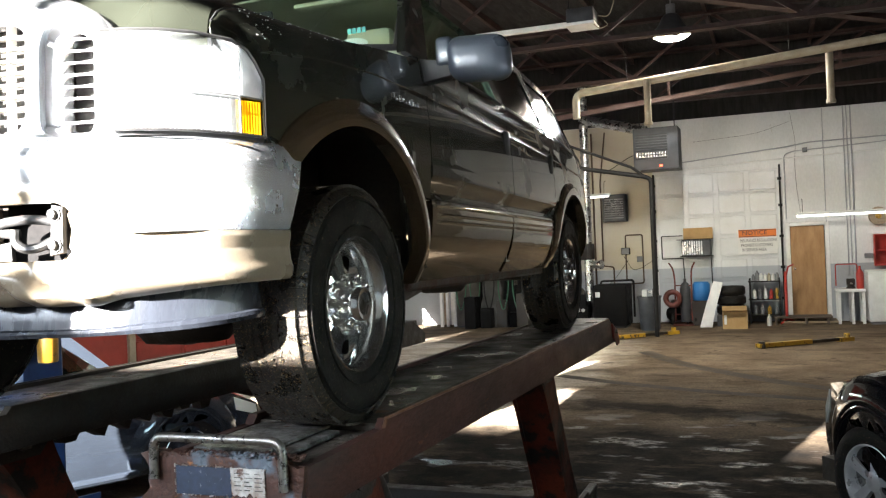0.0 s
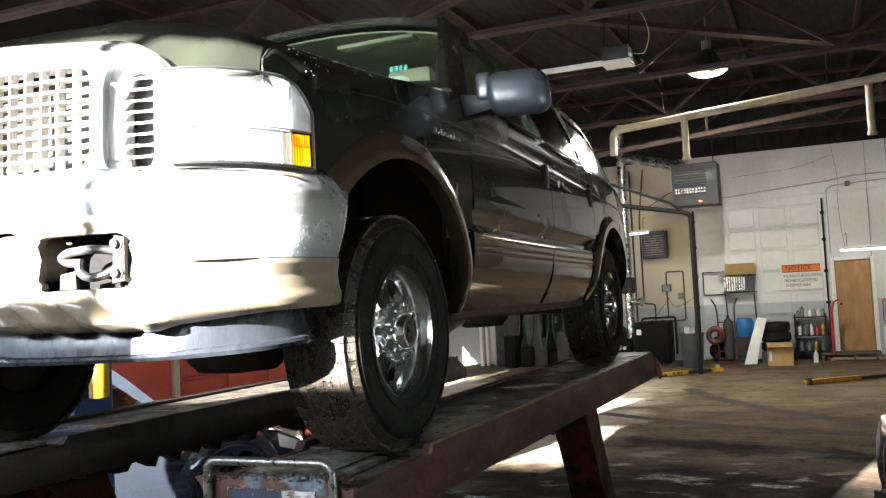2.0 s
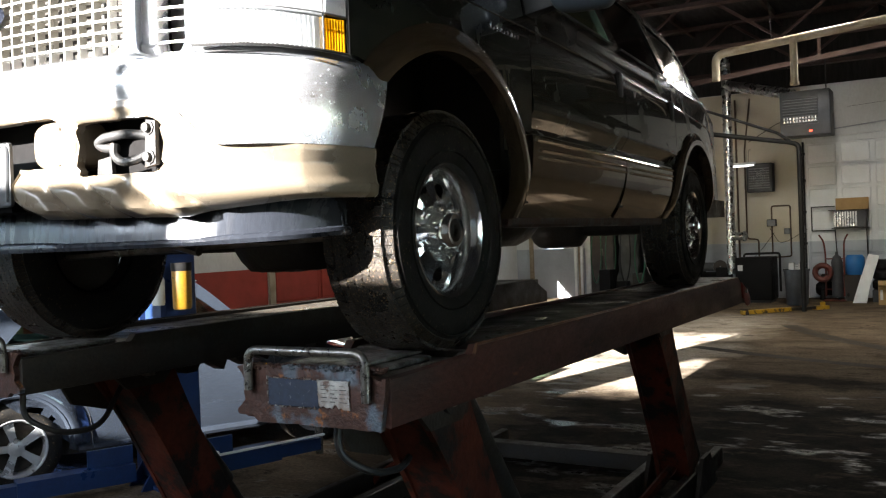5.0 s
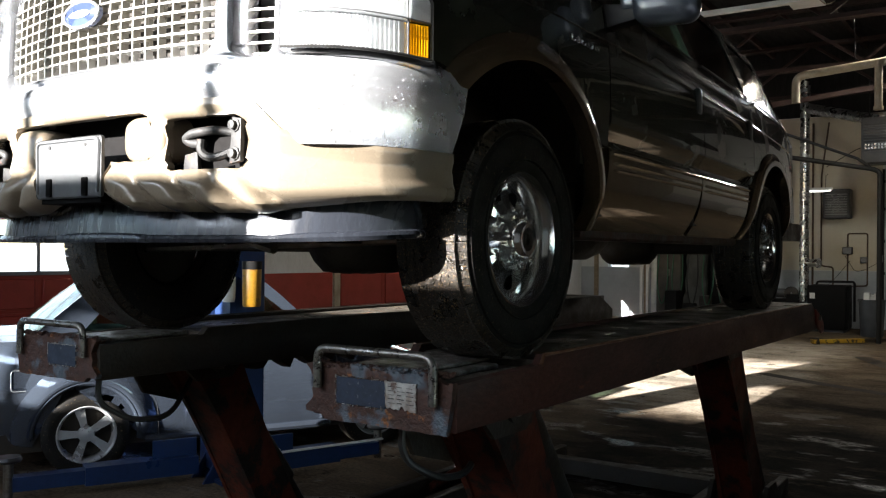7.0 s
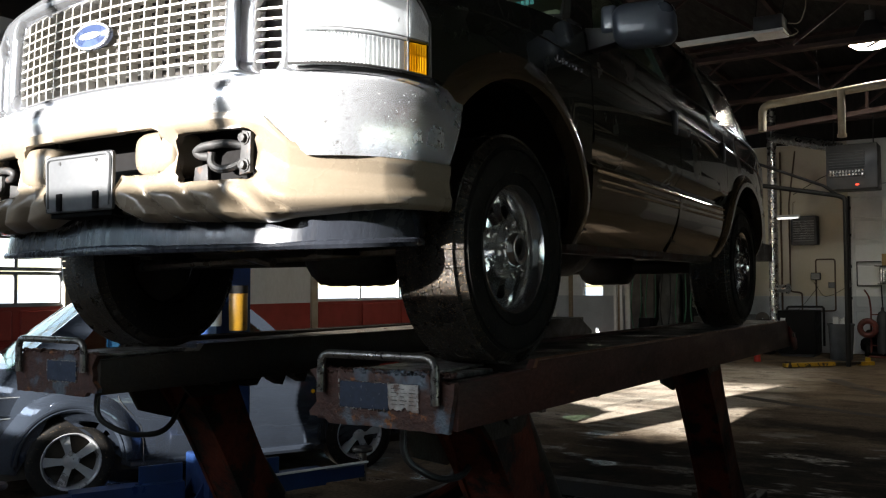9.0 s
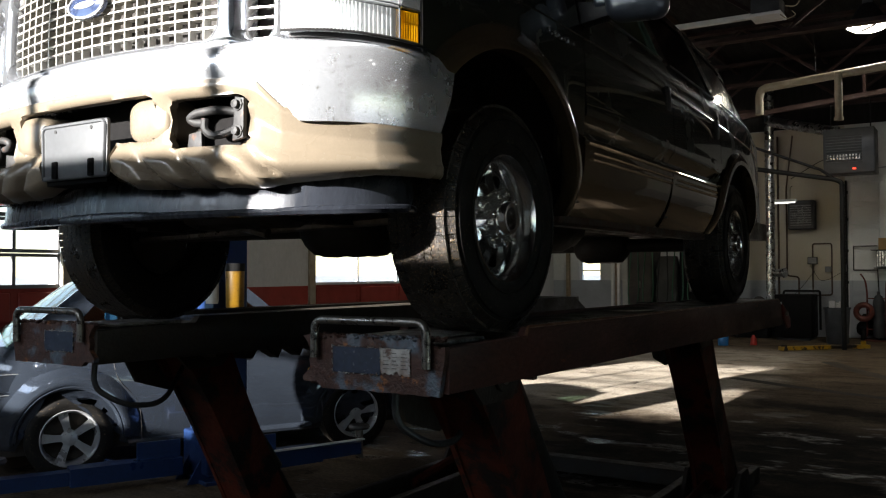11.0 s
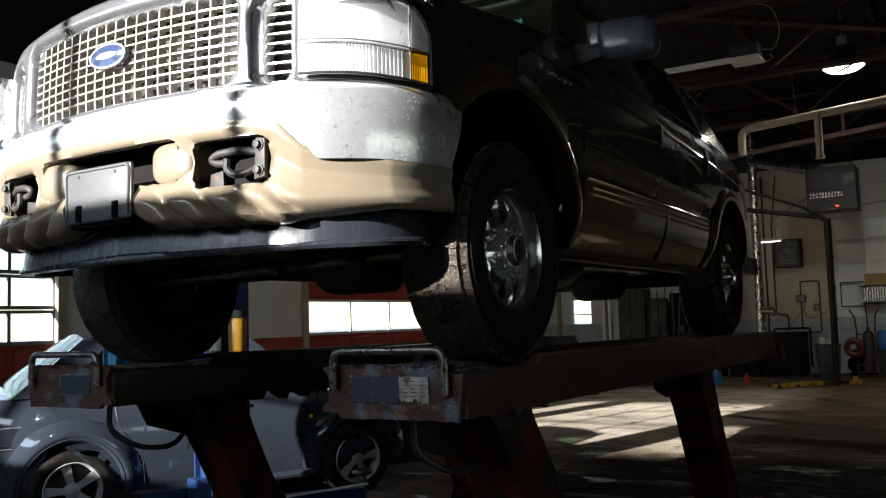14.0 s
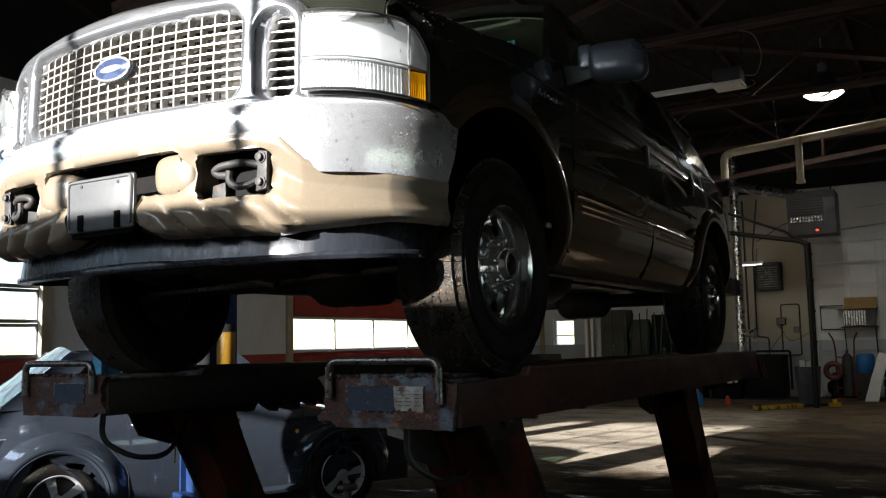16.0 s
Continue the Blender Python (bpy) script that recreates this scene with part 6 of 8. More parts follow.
# ---- north wall ----
bm = B()
box(bm, X0, GD_X[0] - 0.04, Y1 - 0.006, Y1, 0.0, 1.27)
box(bm, 2.44, DOOR_X[0] - 0.08, Y1 - 0.006, Y1, 0.0, 1.27)
box(bm, DOOR_X[1] + 0.08, X1, Y1 - 0.006, Y1, 0.0, 1.27)
solid("dado", bm, M["band"], "grey painted band along the foot of the wall", "wall", kind="structure", smooth=0)
bm = B()
box(bm, -3.2, GD_X[0] - 0.06, Y1 - 0.005, Y1, 1.275, 4.74)
solid("wall_patch", bm, M["creamwall"], "cream painted stretch of the wall", "wall", kind="structure", smooth=0)


def panel_door(name, label, x0, x1, z1, rows, cols, y, material, glazed=(), at=None, frame_mat=None, edges=None, sills=None):
    """An overhead door: rows of sections, each with framed panels; glazed rows have panes."""
    d = thing(name, label, "overhead door", at, kind="structure")
    wcol = (x1 - x0) / cols
    edges = edges or [z1 * k / rows for k in range(rows + 1)]
    for r_ in range(rows):
        z0, hrow = edges[r_], edges[r_ + 1] - edges[r_]
        bm = B()
        lit = glazed.get(r_, ()) if isinstance(glazed, dict) else (range(cols) if r_ in glazed else ())
        if lit:
            box(bm, x0, x1, y, y + 0.045, z0 + 0.004, z0 + 0.05)
            box(bm, x0, x1, y, y + 0.045, z0 + hrow - 0.045, z0 + hrow - 0.004)
            for c in range(cols + 1):
                xx = x0 + c * wcol
                box(bm, max(x0, xx - 0.022), min(x1, xx + 0.022), y + 0.002, y + 0.043, z0 + 0.05, z0 + hrow - 0.045)
        else:
            box(bm, x0, x1, y, y + 0.04, z0 + 0.009, z0 + hrow - 0.009)
            box(bm, x0, x1, y + 0.026, y + 0.036, z0 - 0.004, z0 + hrow + 0.004)
        sec = part("section", bm, (frame_mat if frame_mat and lit else material), d, smooth=0)
        for c in range(cols):
            xa, xb = x0 + c * wcol + 0.05, x0 + (c + 1) * wcol - 0.05
            bm = B()
            if c in lit:
                low = (sills or {}).get(c, z0 + 0.05)
                if low > z0 + 0.06:
                    part("panel", box(B(), xa - 0.03, xb + 0.03, y + 0.01, y + 0.03, z0 + 0.05, low), material, sec, smooth=0)
                box(bm, xa - 0.027, xb + 0.027, y + 0.02, y + 0.025, low, z0 + hrow - 0.045)
                o = part("pane", bm, M["pane"], sec, "dusty glass pane", smooth=0)
                o.visible_shadow = False
            elif lit:
                box(bm, xa - 0.03, xb + 0.03, y + 0.01, y + 0.03, z0 + 0.05, z0 + hrow - 0.045)
                part("panel", bm, material, sec, smooth=0)
            else:
                box(bm, xa, xb, y - 0.024, y - 0.001, z0 + 0.035, z0 + hrow - 0.035, 0.018)
                part("panel", bm, material, sec)
    return d


def two_tone(name, z_split):
    """White door panels with the lower part brushed over in grey up to a slightly uneven line."""
    m = M["garage"].copy()
    m.name = name
    N, L = m.node_tree.nodes, m.node_tree.links
    sock = N["Principled BSDF"].inputs["Base Color"]
    upper = sock.links[0].from_socket
    tc = N.new("ShaderNodeTexCoord")
    sep = N.new("ShaderNodeSeparateXYZ")
    L.new(tc.outputs["Object"], sep.inputs[0])
    edge = N.new("ShaderNodeMapRange")
    edge.inputs["From Min"].default_value, edge.inputs["From Max"].default_value = z_split + 0.01, z_split - 0.01
    L.new(sep.outputs[2], edge.inputs["Value"])
    blend = N.new("ShaderNodeMix")
    blend.data_type = "RGBA"
    L.new(edge.outputs[0], blend.inputs[0])
    L.new(upper, blend.inputs[6])
    blend.inputs[7].default_value = (0.40, 0.42, 0.45, 1)
    L.new(blend.outputs[2], sock)
    return m


M["garage_two_tone"] = two_tone("white_over_grey_door_panel", 1.27)
panel_door("door_overhead_north", "white panelled overhead door, shut", *GD_X, 3.46, 7, 4, Y1 + 0.03, M["garage_two_tone"])
for x, zt in ((2.43, 3.55), (GD_X[0] - 0.06, 3.5)):
    bm = B()
    box(bm, x, x + 0.04, Y1 - 0.06, Y1, 0.0, zt, 0.004)
    for z in (0.5, 1.2, 1.9, 2.6, 3.2):
        box(bm, x - 0.03, x + 0.06, Y1 - 0.07, Y1 - 0.03, z, z + 0.06)
    solid("door_track", bm, M["blackpipe"], "black steel overhead door track", "door track", "door tracks", smooth=0)

dr = thing("door_1", "unpainted plywood door in a white frame, shut", "door", kind="structure")
bm = B()
box(bm, DOOR_X[0] + 0.01, DOOR_X[1] - 0.01, Y1 + 0.02, Y1 + 0.06, 0.11, 2.13, 0.004)
part("leaf", bm, M["plywood"], dr, "stained plywood leaf")
# unseen board outside the wall, added to block sky light round the leaf
part("backing", box(B(), DOOR_X[0] - 0.02, DOOR_X[1] + 0.02, Y1 + TH + 0.003, Y1 + TH + 0.04, 0.0, 2.3), M["wood"], dr, smooth=0)
bm = B()
box(bm, DOOR_X[0] - 0.09, DOOR_X[0], Y1 - 0.02, Y1 + 0.08, 0.0, 2.22, 0.004)
box(bm, DOOR_X[1], DOOR_X[1] + 0.09, Y1 - 0.02, Y1 + 0.08, 0.0, 2.22, 0.004)
box(bm, DOOR_X[0], DOOR_X[1], Y1 - 0.02, Y1 + 0.08, 2.14, 2.22, 0.004)
box(bm, DOOR_X[0], DOOR_X[1], Y1 - 0.03, Y1 + 0.08, 0.0, 0.10, 0.004)
part("frame", bm, M["whitepaint"], dr)
bm = B()
lathe(bm, [(0.012, 0.0), (0.012, 0.03), (0.028, 0.04), (0.028, 0.06), (0.0001, 0.07)], (DOOR_X[0] + 0.08, Y1 + 0.02, 1.18), "y", 14, flip=-1)
part("knob", bm, M["polish"], dr, "bright metal knob")
bm = B()
box(bm, 2.35, 3.5, 17.75, 18.5, 0.02, 0.07, 0.006)
box(bm, 2.42, 2.5, 17.8, 18.5, 0.0, 0.02)
box(bm, 3.35, 3.43, 17.8, 18.5, 0.0, 0.02)
solid("door_step", bm, M["wood"], "low weathered wooden step in front of the door", "step")


def words(text, size, m, material, parent, name="lettering", depth=0.002, squash=1.0):
    cu = bpy.data.curves.new(name, "FONT")
    cu.body, cu.size, cu.extrude, cu.align_x, cu.align_y = text, size, depth, "LEFT", "BOTTOM"
    tmp = new("tmp_text", cu)
    bpy.context.view_layer.update()
    me = bpy.data.meshes.new_from_object(tmp)
    bpy.data.objects.remove(tmp)
    me.transform(Matrix.Diagonal((squash, 1, 1, 1)))
    me.materials.clear()
    me.materials.append(material)
    ob = new(name, me)
    ob.parent = parent
    ob.matrix_basis = m
    return ob


sign = solid("notice_sign", box(B(), 1.50, 2.36, Y1 - 0.02, Y1 - 0.012, 1.54, 2.13, 0.003), M["whitepaint"], "white notice sign with an orange heading on the overhead door", "sign")
bm = B()
box(bm, 1.525, 2.335, Y1 - 0.0235, Y1 - 0.0195, 1.93, 2.105)
part("heading", bm, M["orange"], sign, "orange heading panel", smooth=0)
bm = B()
box(bm, 1.535, 2.325, Y1 - 0.026, Y1 - 0.0235, 1.938, 1.95)
box(bm, 1.535, 2.325, Y1 - 0.026, Y1 - 0.0235, 2.085, 2.097)
part("heading_rule", bm, M["ink"], sign, "dark ruled border", smooth=0)
words("NOTICE", 0.135, pose(1.60, Y1 - 0.027, 1.957, 90), M["ink"], sign, squash=1.1)
for k, line in enumerate(("INSURANCE REGULATIONS", "PROHIBIT CUSTOMERS", "IN SERVICE AREA")):
    words(line, 0.098, pose(1.55 + 0.02 * k, Y1 - 0.022, 1.80 - 0.105 * k, 90), M["ink"], sign, squash=(0.66, 0.68, 0.70)[k])

# air conditioner in its frame on the overhead door
ac = thing("air_conditioner", "window air conditioner with a plywood filler on a shelf", "air conditioner")
bm = B()
box(bm, 0.28, 0.92, 18.22, 18.6, 1.56, 1.92, 0.008)
part("case", bm, M["darkgrey"], ac)
for k in range(9):
    bm = B()
    box(bm, 0.295 + k * 0.052, 0.325 + k * 0.052, 18.205, 18.225, 1.58, 1.90)
    part("fin", bm, M["galv"], ac, smooth=0)
bm = B()
box(bm, 0.30, 0.96, 18.52, 18.58, 1.93, 2.20, 0.004)
part("filler_board", bm, M["card"], ac, "brown plywood filler board")
bm = B()
box(bm, 0.18, 0.96, 18.18, 18.6, 1.925, 1.94)
box(bm, 0.24, 0.96, 18.18, 18.6, 1.535, 1.555)
part("shelf", bm, M["blackpipe"], ac, smooth=0)
bm = B()
tube(bm, [(0.92, 18.3, 1.52), (0.92, 18.52, 0.75)], 0.012, 6)
part("bracket", bm, M["blackpipe"], ac)
part("bracket", tube(B(), [(0.30, 18.3, 1.52), (0.30, 18.52, 0.95)], 0.012, 6), M["blackpipe"], ac)
bm = B()
for a, b in (((-0.2, 2.03), (0.28, 2.03)), ((-0.2, 1.5), (0.28, 1.5)), ((-0.2, 1.5), (-0.2, 2.03))):
    tube(bm, [(a[0], 18.55, a[1]), (b[0], 18.55, b[1])], 0.012, 6)
solid("wire_frame", bm, M["blackpipe"], "thin dark metal frame on the overhead door", "frame")

# conduits and cables on the wall
def conduit(pts, r=0.014, material="grey", rnd=0.05, label="painted conduit run on the wall"):
    return solid("conduit", tube(B(), bend(pts, rnd, 4), r * 0.75, 7), M[material], label, "conduit", "wall conduits")


yw = Y1 - 0.03
conduit([(-0.2, yw, 3.70), (1.0, yw, 3.80), (2.6, yw, 3.93), (3.1, yw, 4.0), (X1, yw, 4.05)], 0.018, "band")
conduit([(-0.2, yw, 3.55), (2.2, yw, 3.66), (X1, yw, 3.80)], 0.012, "whitepaint")
conduit([(2.56, yw, 2.3), (2.56, yw, 3.76), (2.75, yw, 3.82), (4.6, yw, 3.90), (5.2, yw, 4.1), (X1, yw, 4.12)], 0.014, "band", 0.1)
conduit([(3.38, yw, 2.2), (3.38, yw, 4.72)], 0.010, "band")
for x in (3.80, 3.87, 3.95):
    conduit([(x, yw, 1.0), (x, yw, 4.74)], 0.014 if x < 3.9 else 0.02, "band")
conduit([(2.86, yw, 2.42), (2.80, yw, 3.0), (2.78, yw, 3.6), (2.82, yw, 4.0), (2.72, yw, 4.7)], 0.0045, "blackpipe", 0.2, "thin black cable hanging on the wall")
conduit([(0.6, yw, 4.2), (2.0, yw, 4.28), (2.7, yw, 4.5)], 0.004, "blackpipe", 0.3, "thin black cable hanging on the wall")
conduit([(-1.05, yw, 1.0), (-1.05, yw, 2.1), (-0.65, yw, 2.1), (-0.65, yw, 0.95), (-1.6, yw, 0.9)], 0.022, "rustpipe", 0.05, "brown stained pipe loop on the wall")
conduit([(-1.35, yw, 0.9), (-1.35, yw, 1.35), (-1.6, yw, 1.38), (-1.6, yw, 3.4), (-1.45, yw, 4.6)], 0.024, "rustpipe", 0.06, "brown rusty pipe on the wall")
conduit([(-1.78, yw, 0.9), (-1.78, yw, 4.6)], 0.03, "rustpipe", 0.05, "brown rusty pipe on the wall")
conduit([(-0.62, yw, 4.05), (-0.9, yw, 3.95), (-1.5, yw, 3.6)], 0.012, "blackpipe")
conduit([(-1.1, yw, 1.6), (-0.9, yw, 1.25), (-0.7, yw, 1.3), (-0.3, yw, 1.55)], 0.007, "blackpipe", 0.15, "black cable looping over the wall")
conduit([(-1.0, yw, 1.5), (-1.3, yw, 1.1), (-1.5, yw, 0.9)], 0.007, "blackpipe", 0.15, "black cable looping over the wall")
for x, z, w, h in ((-1.05, 1.72, 0.2, 0.16), (-0.72, 1.52, 0.13, 0.13), (-0.38, 1.55, 0.08, 0.16), (3.0, 3.83, 0.1, 0.1), (4.2, 1.42, 0.16, 0.1)):
    ob = thing("junction_box", "small electrical junction box on the wall", "junction box", group="junction boxes")
    part("body", box(B(), x - w / 2, x + w / 2, Y1 - 0.10, Y1, z - h / 2, z + h / 2, 0.008), M["blackpipe"] if x < -0.9 else M["grey"], ob)
    part("cover", box(B(), x - w / 2 + 0.01, x + w / 2 - 0.01, Y1 - 0.106, Y1 - 0.1, z - h / 2 + 0.01, z + h / 2 - 0.01, 0.002), M["grey"], ob)
fan = thing("wall_fan", "dark grey boxed wall fan with a wire grille", "fan")
part("case", box(B(), -1.52, -0.96, Y1 - 0.32, Y1, 2.43, 3.08, 0.02, 2), M["darkgrey"], fan)
bm = B()
box(bm, -1.47, -1.01, Y1 - 0.335, Y1 - 0.32, 2.48, 3.03)
part("grille_plate", bm, M["black"], fan)
for k in range(9):
    part("slat", box(B(), -1.46, -1.02, Y1 - 0.345, Y1 - 0.336, 2.51 + 0.055 * k, 2.53 + 0.055 * k), M["grey"], fan, smooth=0)
for k in range(5):
    bm = B()
    lathe(bm, [(0.04 + 0.04 * k, 0.346), (0.046 + 0.04 * k, 0.352)], (-1.24, Y1, 2.755), "y", 24, flip=-1)
    part("guard_ring", bm, M["galv"], fan)


def tube_lamp(x0, x1, y, z, label):
    t = thing("fluorescent_lamp", label, "lamp")
    part("housing", box(B(), x0, x1, y - 0.06, y + 0.06, z + 0.02, z + 0.08, 0.008), M["whitepaint"], t)
    part("tube", cyl(B(), (x0 + 0.03, y - 0.02, z), (x1 - 0.03, y - 0.02, z), 0.019, 12), M["tube"], t, "glowing white tube")
    for x in (x0 + 0.15, x1 - 0.15):
        part("bracket", tube(B(), [(x, y, z + 0.07), (x, y + 0.05, z + 0.35), (x, Y1, z + 0.4)], 0.006, 5), M["blackpipe"], t)
    return t


tube_lamp(2.74, 5.18, 18.1, 2.34, "long glowing fluorescent lamp hung beside the plywood door")
tube_lamp(-1.90, -1.32, 18.3, 3.04, "short fluorescent lamp fixed to the wall")
ck = thing("hose_reel", "round brown hose reel on the wall", "hose reel")
bm = B()
lathe(bm, [(0.06, 0.0), (0.06, 0.10), (0.10, 0.12), (0.19, 0.12), (0.20, 0.08), (0.19, 0.02), (0.06, 0.0)], (4.42, Y1, 2.28), "y", 28, flip=-1)
part("drum", bm, M["wood"], ck)
part("hub", lathe(B(), [(0.0001, 0.14), (0.06, 0.13), (0.07, 0.06)], (4.42, Y1, 2.28), "y", 20, flip=-1), M["yellow"], ck)
rc = thing("red_cabinet", "red open metal wall cabinet", "cabinet")
part("back", box(B(), 4.30, 4.85, Y1 - 0.03, Y1, 1.20, 1.88), M["redpart"], rc)
for a in ((4.30, 4.33, 1.2, 1.88), (4.82, 4.85, 1.2, 1.88), (4.33, 4.82, 1.2, 1.23), (4.33, 4.82, 1.85, 1.88), (4.33, 4.82, 1.52, 1.54)):
    part("side_board", box(B(), a[0], a[1], Y1 - 0.22, Y1 - 0.03, a[2], a[3]), M["redpart"], rc, smooth=0)
wc = thing("white_cabinet", "white steel cabinet with a lever handle", "cabinet")
part("body", box(B(), 4.08, 5.3, 17.55, 18.4, 0.06, 1.12, 0.02, 2), M["whitepaint"], wc)
part("plinth", box(B(), 4.12, 5.26, 17.6, 18.35, 0.0, 0.06), M["grey"], wc)
part("handle", box(B(), 4.40, 4.62, 17.51, 17.55, 0.36, 0.41, 0.01), M["polish"], wc)

# ---- things along the north wall ----
M["bin"] = mat("dark_grey_bin_plastic", (0.075, 0.08, 0.088), 0.45, 0.0, (0.05, 0.053, 0.058), scale=6, fine=0.1, bump=0.05)
can = thing("rubbish_bin", "grey plastic rubbish bin full of waste", "bin", pose(-0.30, 16.75, 0))
bm = B()
lathe(bm, [(0.0001, 0.0), (0.20, 0.0), (0.21, 0.02), (0.245, 0.70), (0.262, 0.70), (0.262, 0.74), (0.235, 0.74), (0.20, 0.05), (0.0001, 0.05)], (0, 0, 0), "z", 28)
part("tub", bm, M["bin"], can)
bm = B()
rnd = random.Random(4)
for k in range(9):
    a, q = rnd.uniform(0, 6.28), rnd.uniform(0, 0.15)
    box(bm, q * math.cos(a) - 0.06, q * math.cos(a) + 0.06, q * math.sin(a) - 0.06, q * math.sin(a) + 0.06, 0.66, 0.74 + rnd.uniform(0.02, 0.16), 0.015)
part("waste", bm, M["whitepaint"], can, "crumpled waste")
part("lid_clip", box(B(), 0.1, 0.2, -0.24, -0.18, 0.72, 0.9, 0.01), M["blackpipe"], can)


def hand_truck(at, label, mats):
    h = thing("hand_truck", label, "hand truck", at)
    for s in (-1, 1):
        part("side_rail", tube(B(), bend([(s * 0.18, 0, 0.1), (s * 0.18, 0.08, 1.0), (s * 0.20, -0.02, 1.28), (s * 0.28, -0.1, 1.42)], 0.1, 4), 0.018, 8), M[mats], h)
        w = part("wheel", lathe(B(), [(0.03, -0.03), (0.12, -0.03), (0.13, 0.0), (0.12, 0.03), (0.03, 0.03), (0.03, -0.03)], (s * 0.25, 0.12, 0.13), "x", 20), M["tyre"], h)
    for z in (0.25, 0.55, 0.9):
        part("cross_bar", tube(B(), [(-0.18, 0.03, z), (0.18, 0.03, z)], 0.014, 7), M[mats], h)
    part("toe_plate", box(B(), -0.22, 0.22, -0.25, 0.03, 0.02, 0.035), M[mats], h)
    return h


M["rustred"] = mat("worn_dark_red_paint", (0.20, 0.03, 0.02), 0.5, 0.1, (0.07, 0.03, 0.02), scale=8, fine=0.2, bump=0.1)
hand_truck(pose(0.32, 17.75, 0), "worn dark red hand truck with torch gear", "rustred")
tk = solid("gas_cylinder", lathe(B(), [(0.0001, 0.0), (0.11, 0.0), (0.115, 0.02), (0.115, 0.75), (0.08, 0.86), (0.03, 0.9), (0.03, 0.97), (0.0001, 0.97)], (0.36, 17.82, 0.08), "z", 20), M["darkgrey"], "dark gas cylinder standing on a hand truck", "cylinder")
part("hose_coil", lathe(B(), [(0.15 + 0.06 * math.cos(a), 0.06 * math.sin(a)) for a in [2 * math.pi * k / 8 for k in range(9)]], (0.1, 17.6, 0.62), "y", 24), M["rustred"], tk, "coiled red-brown hose")
bt = thing("plastic_drum", "blue plastic drum beside the hand truck", "drum")
part("body", lathe(B(), [(0.0001, 0.0), (0.17, 0.0), (0.19, 0.04), (0.19, 0.36), (0.15, 0.42), (0.0001, 0.42)], (0.70, 17.95, 0.55), "z", 24), M["bluepart"], bt)
part("stand", box(B(), 0.5, 0.9, 17.75, 18.15, 0.0, 0.55, 0.01), M["under"], bt)
wb = solid("leaning_board", slab(B(), [(-0.16, 0.0), (0.10, 0.0), (0.16, 0.35), (0.34, 0.98), (0.14, 1.02), (-0.02, 0.5)], "y", -0.02, 0.02, 0.004), M["whitepaint"], "dirty white board leaning among the clutter", "board", at=pose(0.86, 17.2, 0.005, -14))
for k, (z, r_) in enumerate(((0.35, 0.31), (0.56, 0.31), (0.77, 0.30))):
    solid("tyre", lathe(B(), [(0.17, -0.09), (0.27, -0.10), (r_, -0.06), (r_, 0.06), (0.27, 0.10), (0.17, 0.09), (0.17, -0.09)], (1.35, 17.7, z), "z", 28), M["tyre"], "black tyre stacked on a crate by the wall", "tyre", "stacked tyres")
solid("tyre_crate", box(B(), 1.05, 1.65, 17.45, 17.98, 0.0, 0.25, 0.01), M["darkgrey"], "dark plastic crate under the stacked tyres", "crate")
cb = thing("cardboard_box", "open brown cardboard box on the floor", "box", pose(1.44, 16.98, 0, 0, 0, 4))
for a in ((-0.25, 0.25, -0.18, -0.174), (-0.25, 0.25, 0.174, 0.18), (-0.25, -0.244, -0.174, 0.174), (0.244, 0.25, -0.174, 0.174)):
    part("wall_panel", box(B(), *a, 0.0, 0.36), M["card"], cb, smooth=0)
part("bottom", box(B(), -0.24, 0.24, -0.17, 0.17, 0.0, 0.006), M["card"], cb, smooth=0)
part("flap", slab(B(), [(-0.18, 0.36), (-0.34, 0.40), (-0.34, 0.406), (-0.18, 0.366)], "x", -0.25, 0.25), M["card"], cb, smooth=0)
part("flap", slab(B(), [(0.18, 0.36), (0.30, 0.45), (0.30, 0.456), (0.18, 0.366)], "x", -0.25, 0.25), M["card"], cb, smooth=0)
part("tape_label", box(B(), -0.22, -0.17, -0.186, -0.181, 0.1, 0.3), M["whitepaint"], cb, smooth=0)
sh = thing("shelf_rack", "dark metal shelf rack full of cans and bottles", "shelf")
for x in (1.72, 2.34):
    for y in (18.05, 18.45):
        part("upright", box(B(), x, x + 0.03, y, y + 0.03, 0.0, 1.0), M["blackpipe"], sh, smooth=0)
for z in (0.18, 0.52, 0.92):
    part("board", box(B(), 1.70, 2.38, 18.03, 18.5, z, z + 0.025), M["blackpipe"], sh, smooth=0)
rnd = random.Random(11)
for z, n, hs in ((0.205, 4, 0.2), (0.545, 5, 0.22), (0.945, 7, 0.2)):
    for k in range(n):
        x = 1.77 + 0.58 * (k + 0.5) / n
        m_ = rnd.choice(("whitepaint", "redpart", "bluepart", "grey", "yellow", "whitepaint", "cream"))
        hh = hs * rnd.uniform(0.75, 1.15)
        rr_ = rnd.uniform(0.034, 0.045)
        c = solid("spray_can" if z > 0.9 else "bottle", lathe(B(), [(0.0001, 0.0), (rr_, 0.0), (rr_, hh * 0.75), (rr_ * 0.45, hh * 0.86), (rr_ * 0.45, hh), (0.0001, hh)], (x, 18.2 + rnd.uniform(-0.06, 0.06), z), "z", 14), M[m_], "small workshop can standing on the shelf rack", "can", "cans on the rack")
jack = thing("floor_jack", "red steel transmission jack standing by the shelf", "jack", pose(2.48, 17.9, 0))
part("column", cyl(B(), (0, 0, 0.1), (0, 0, 1.15), 0.03, 12), M["redpart"], jack)
part("handle", tube(B(), [(0, 0, 1.0), (0.06, -0.1, 1.25), (0.16, -0.25, 1.3)], 0.02, 8), M["redpart"], jack)
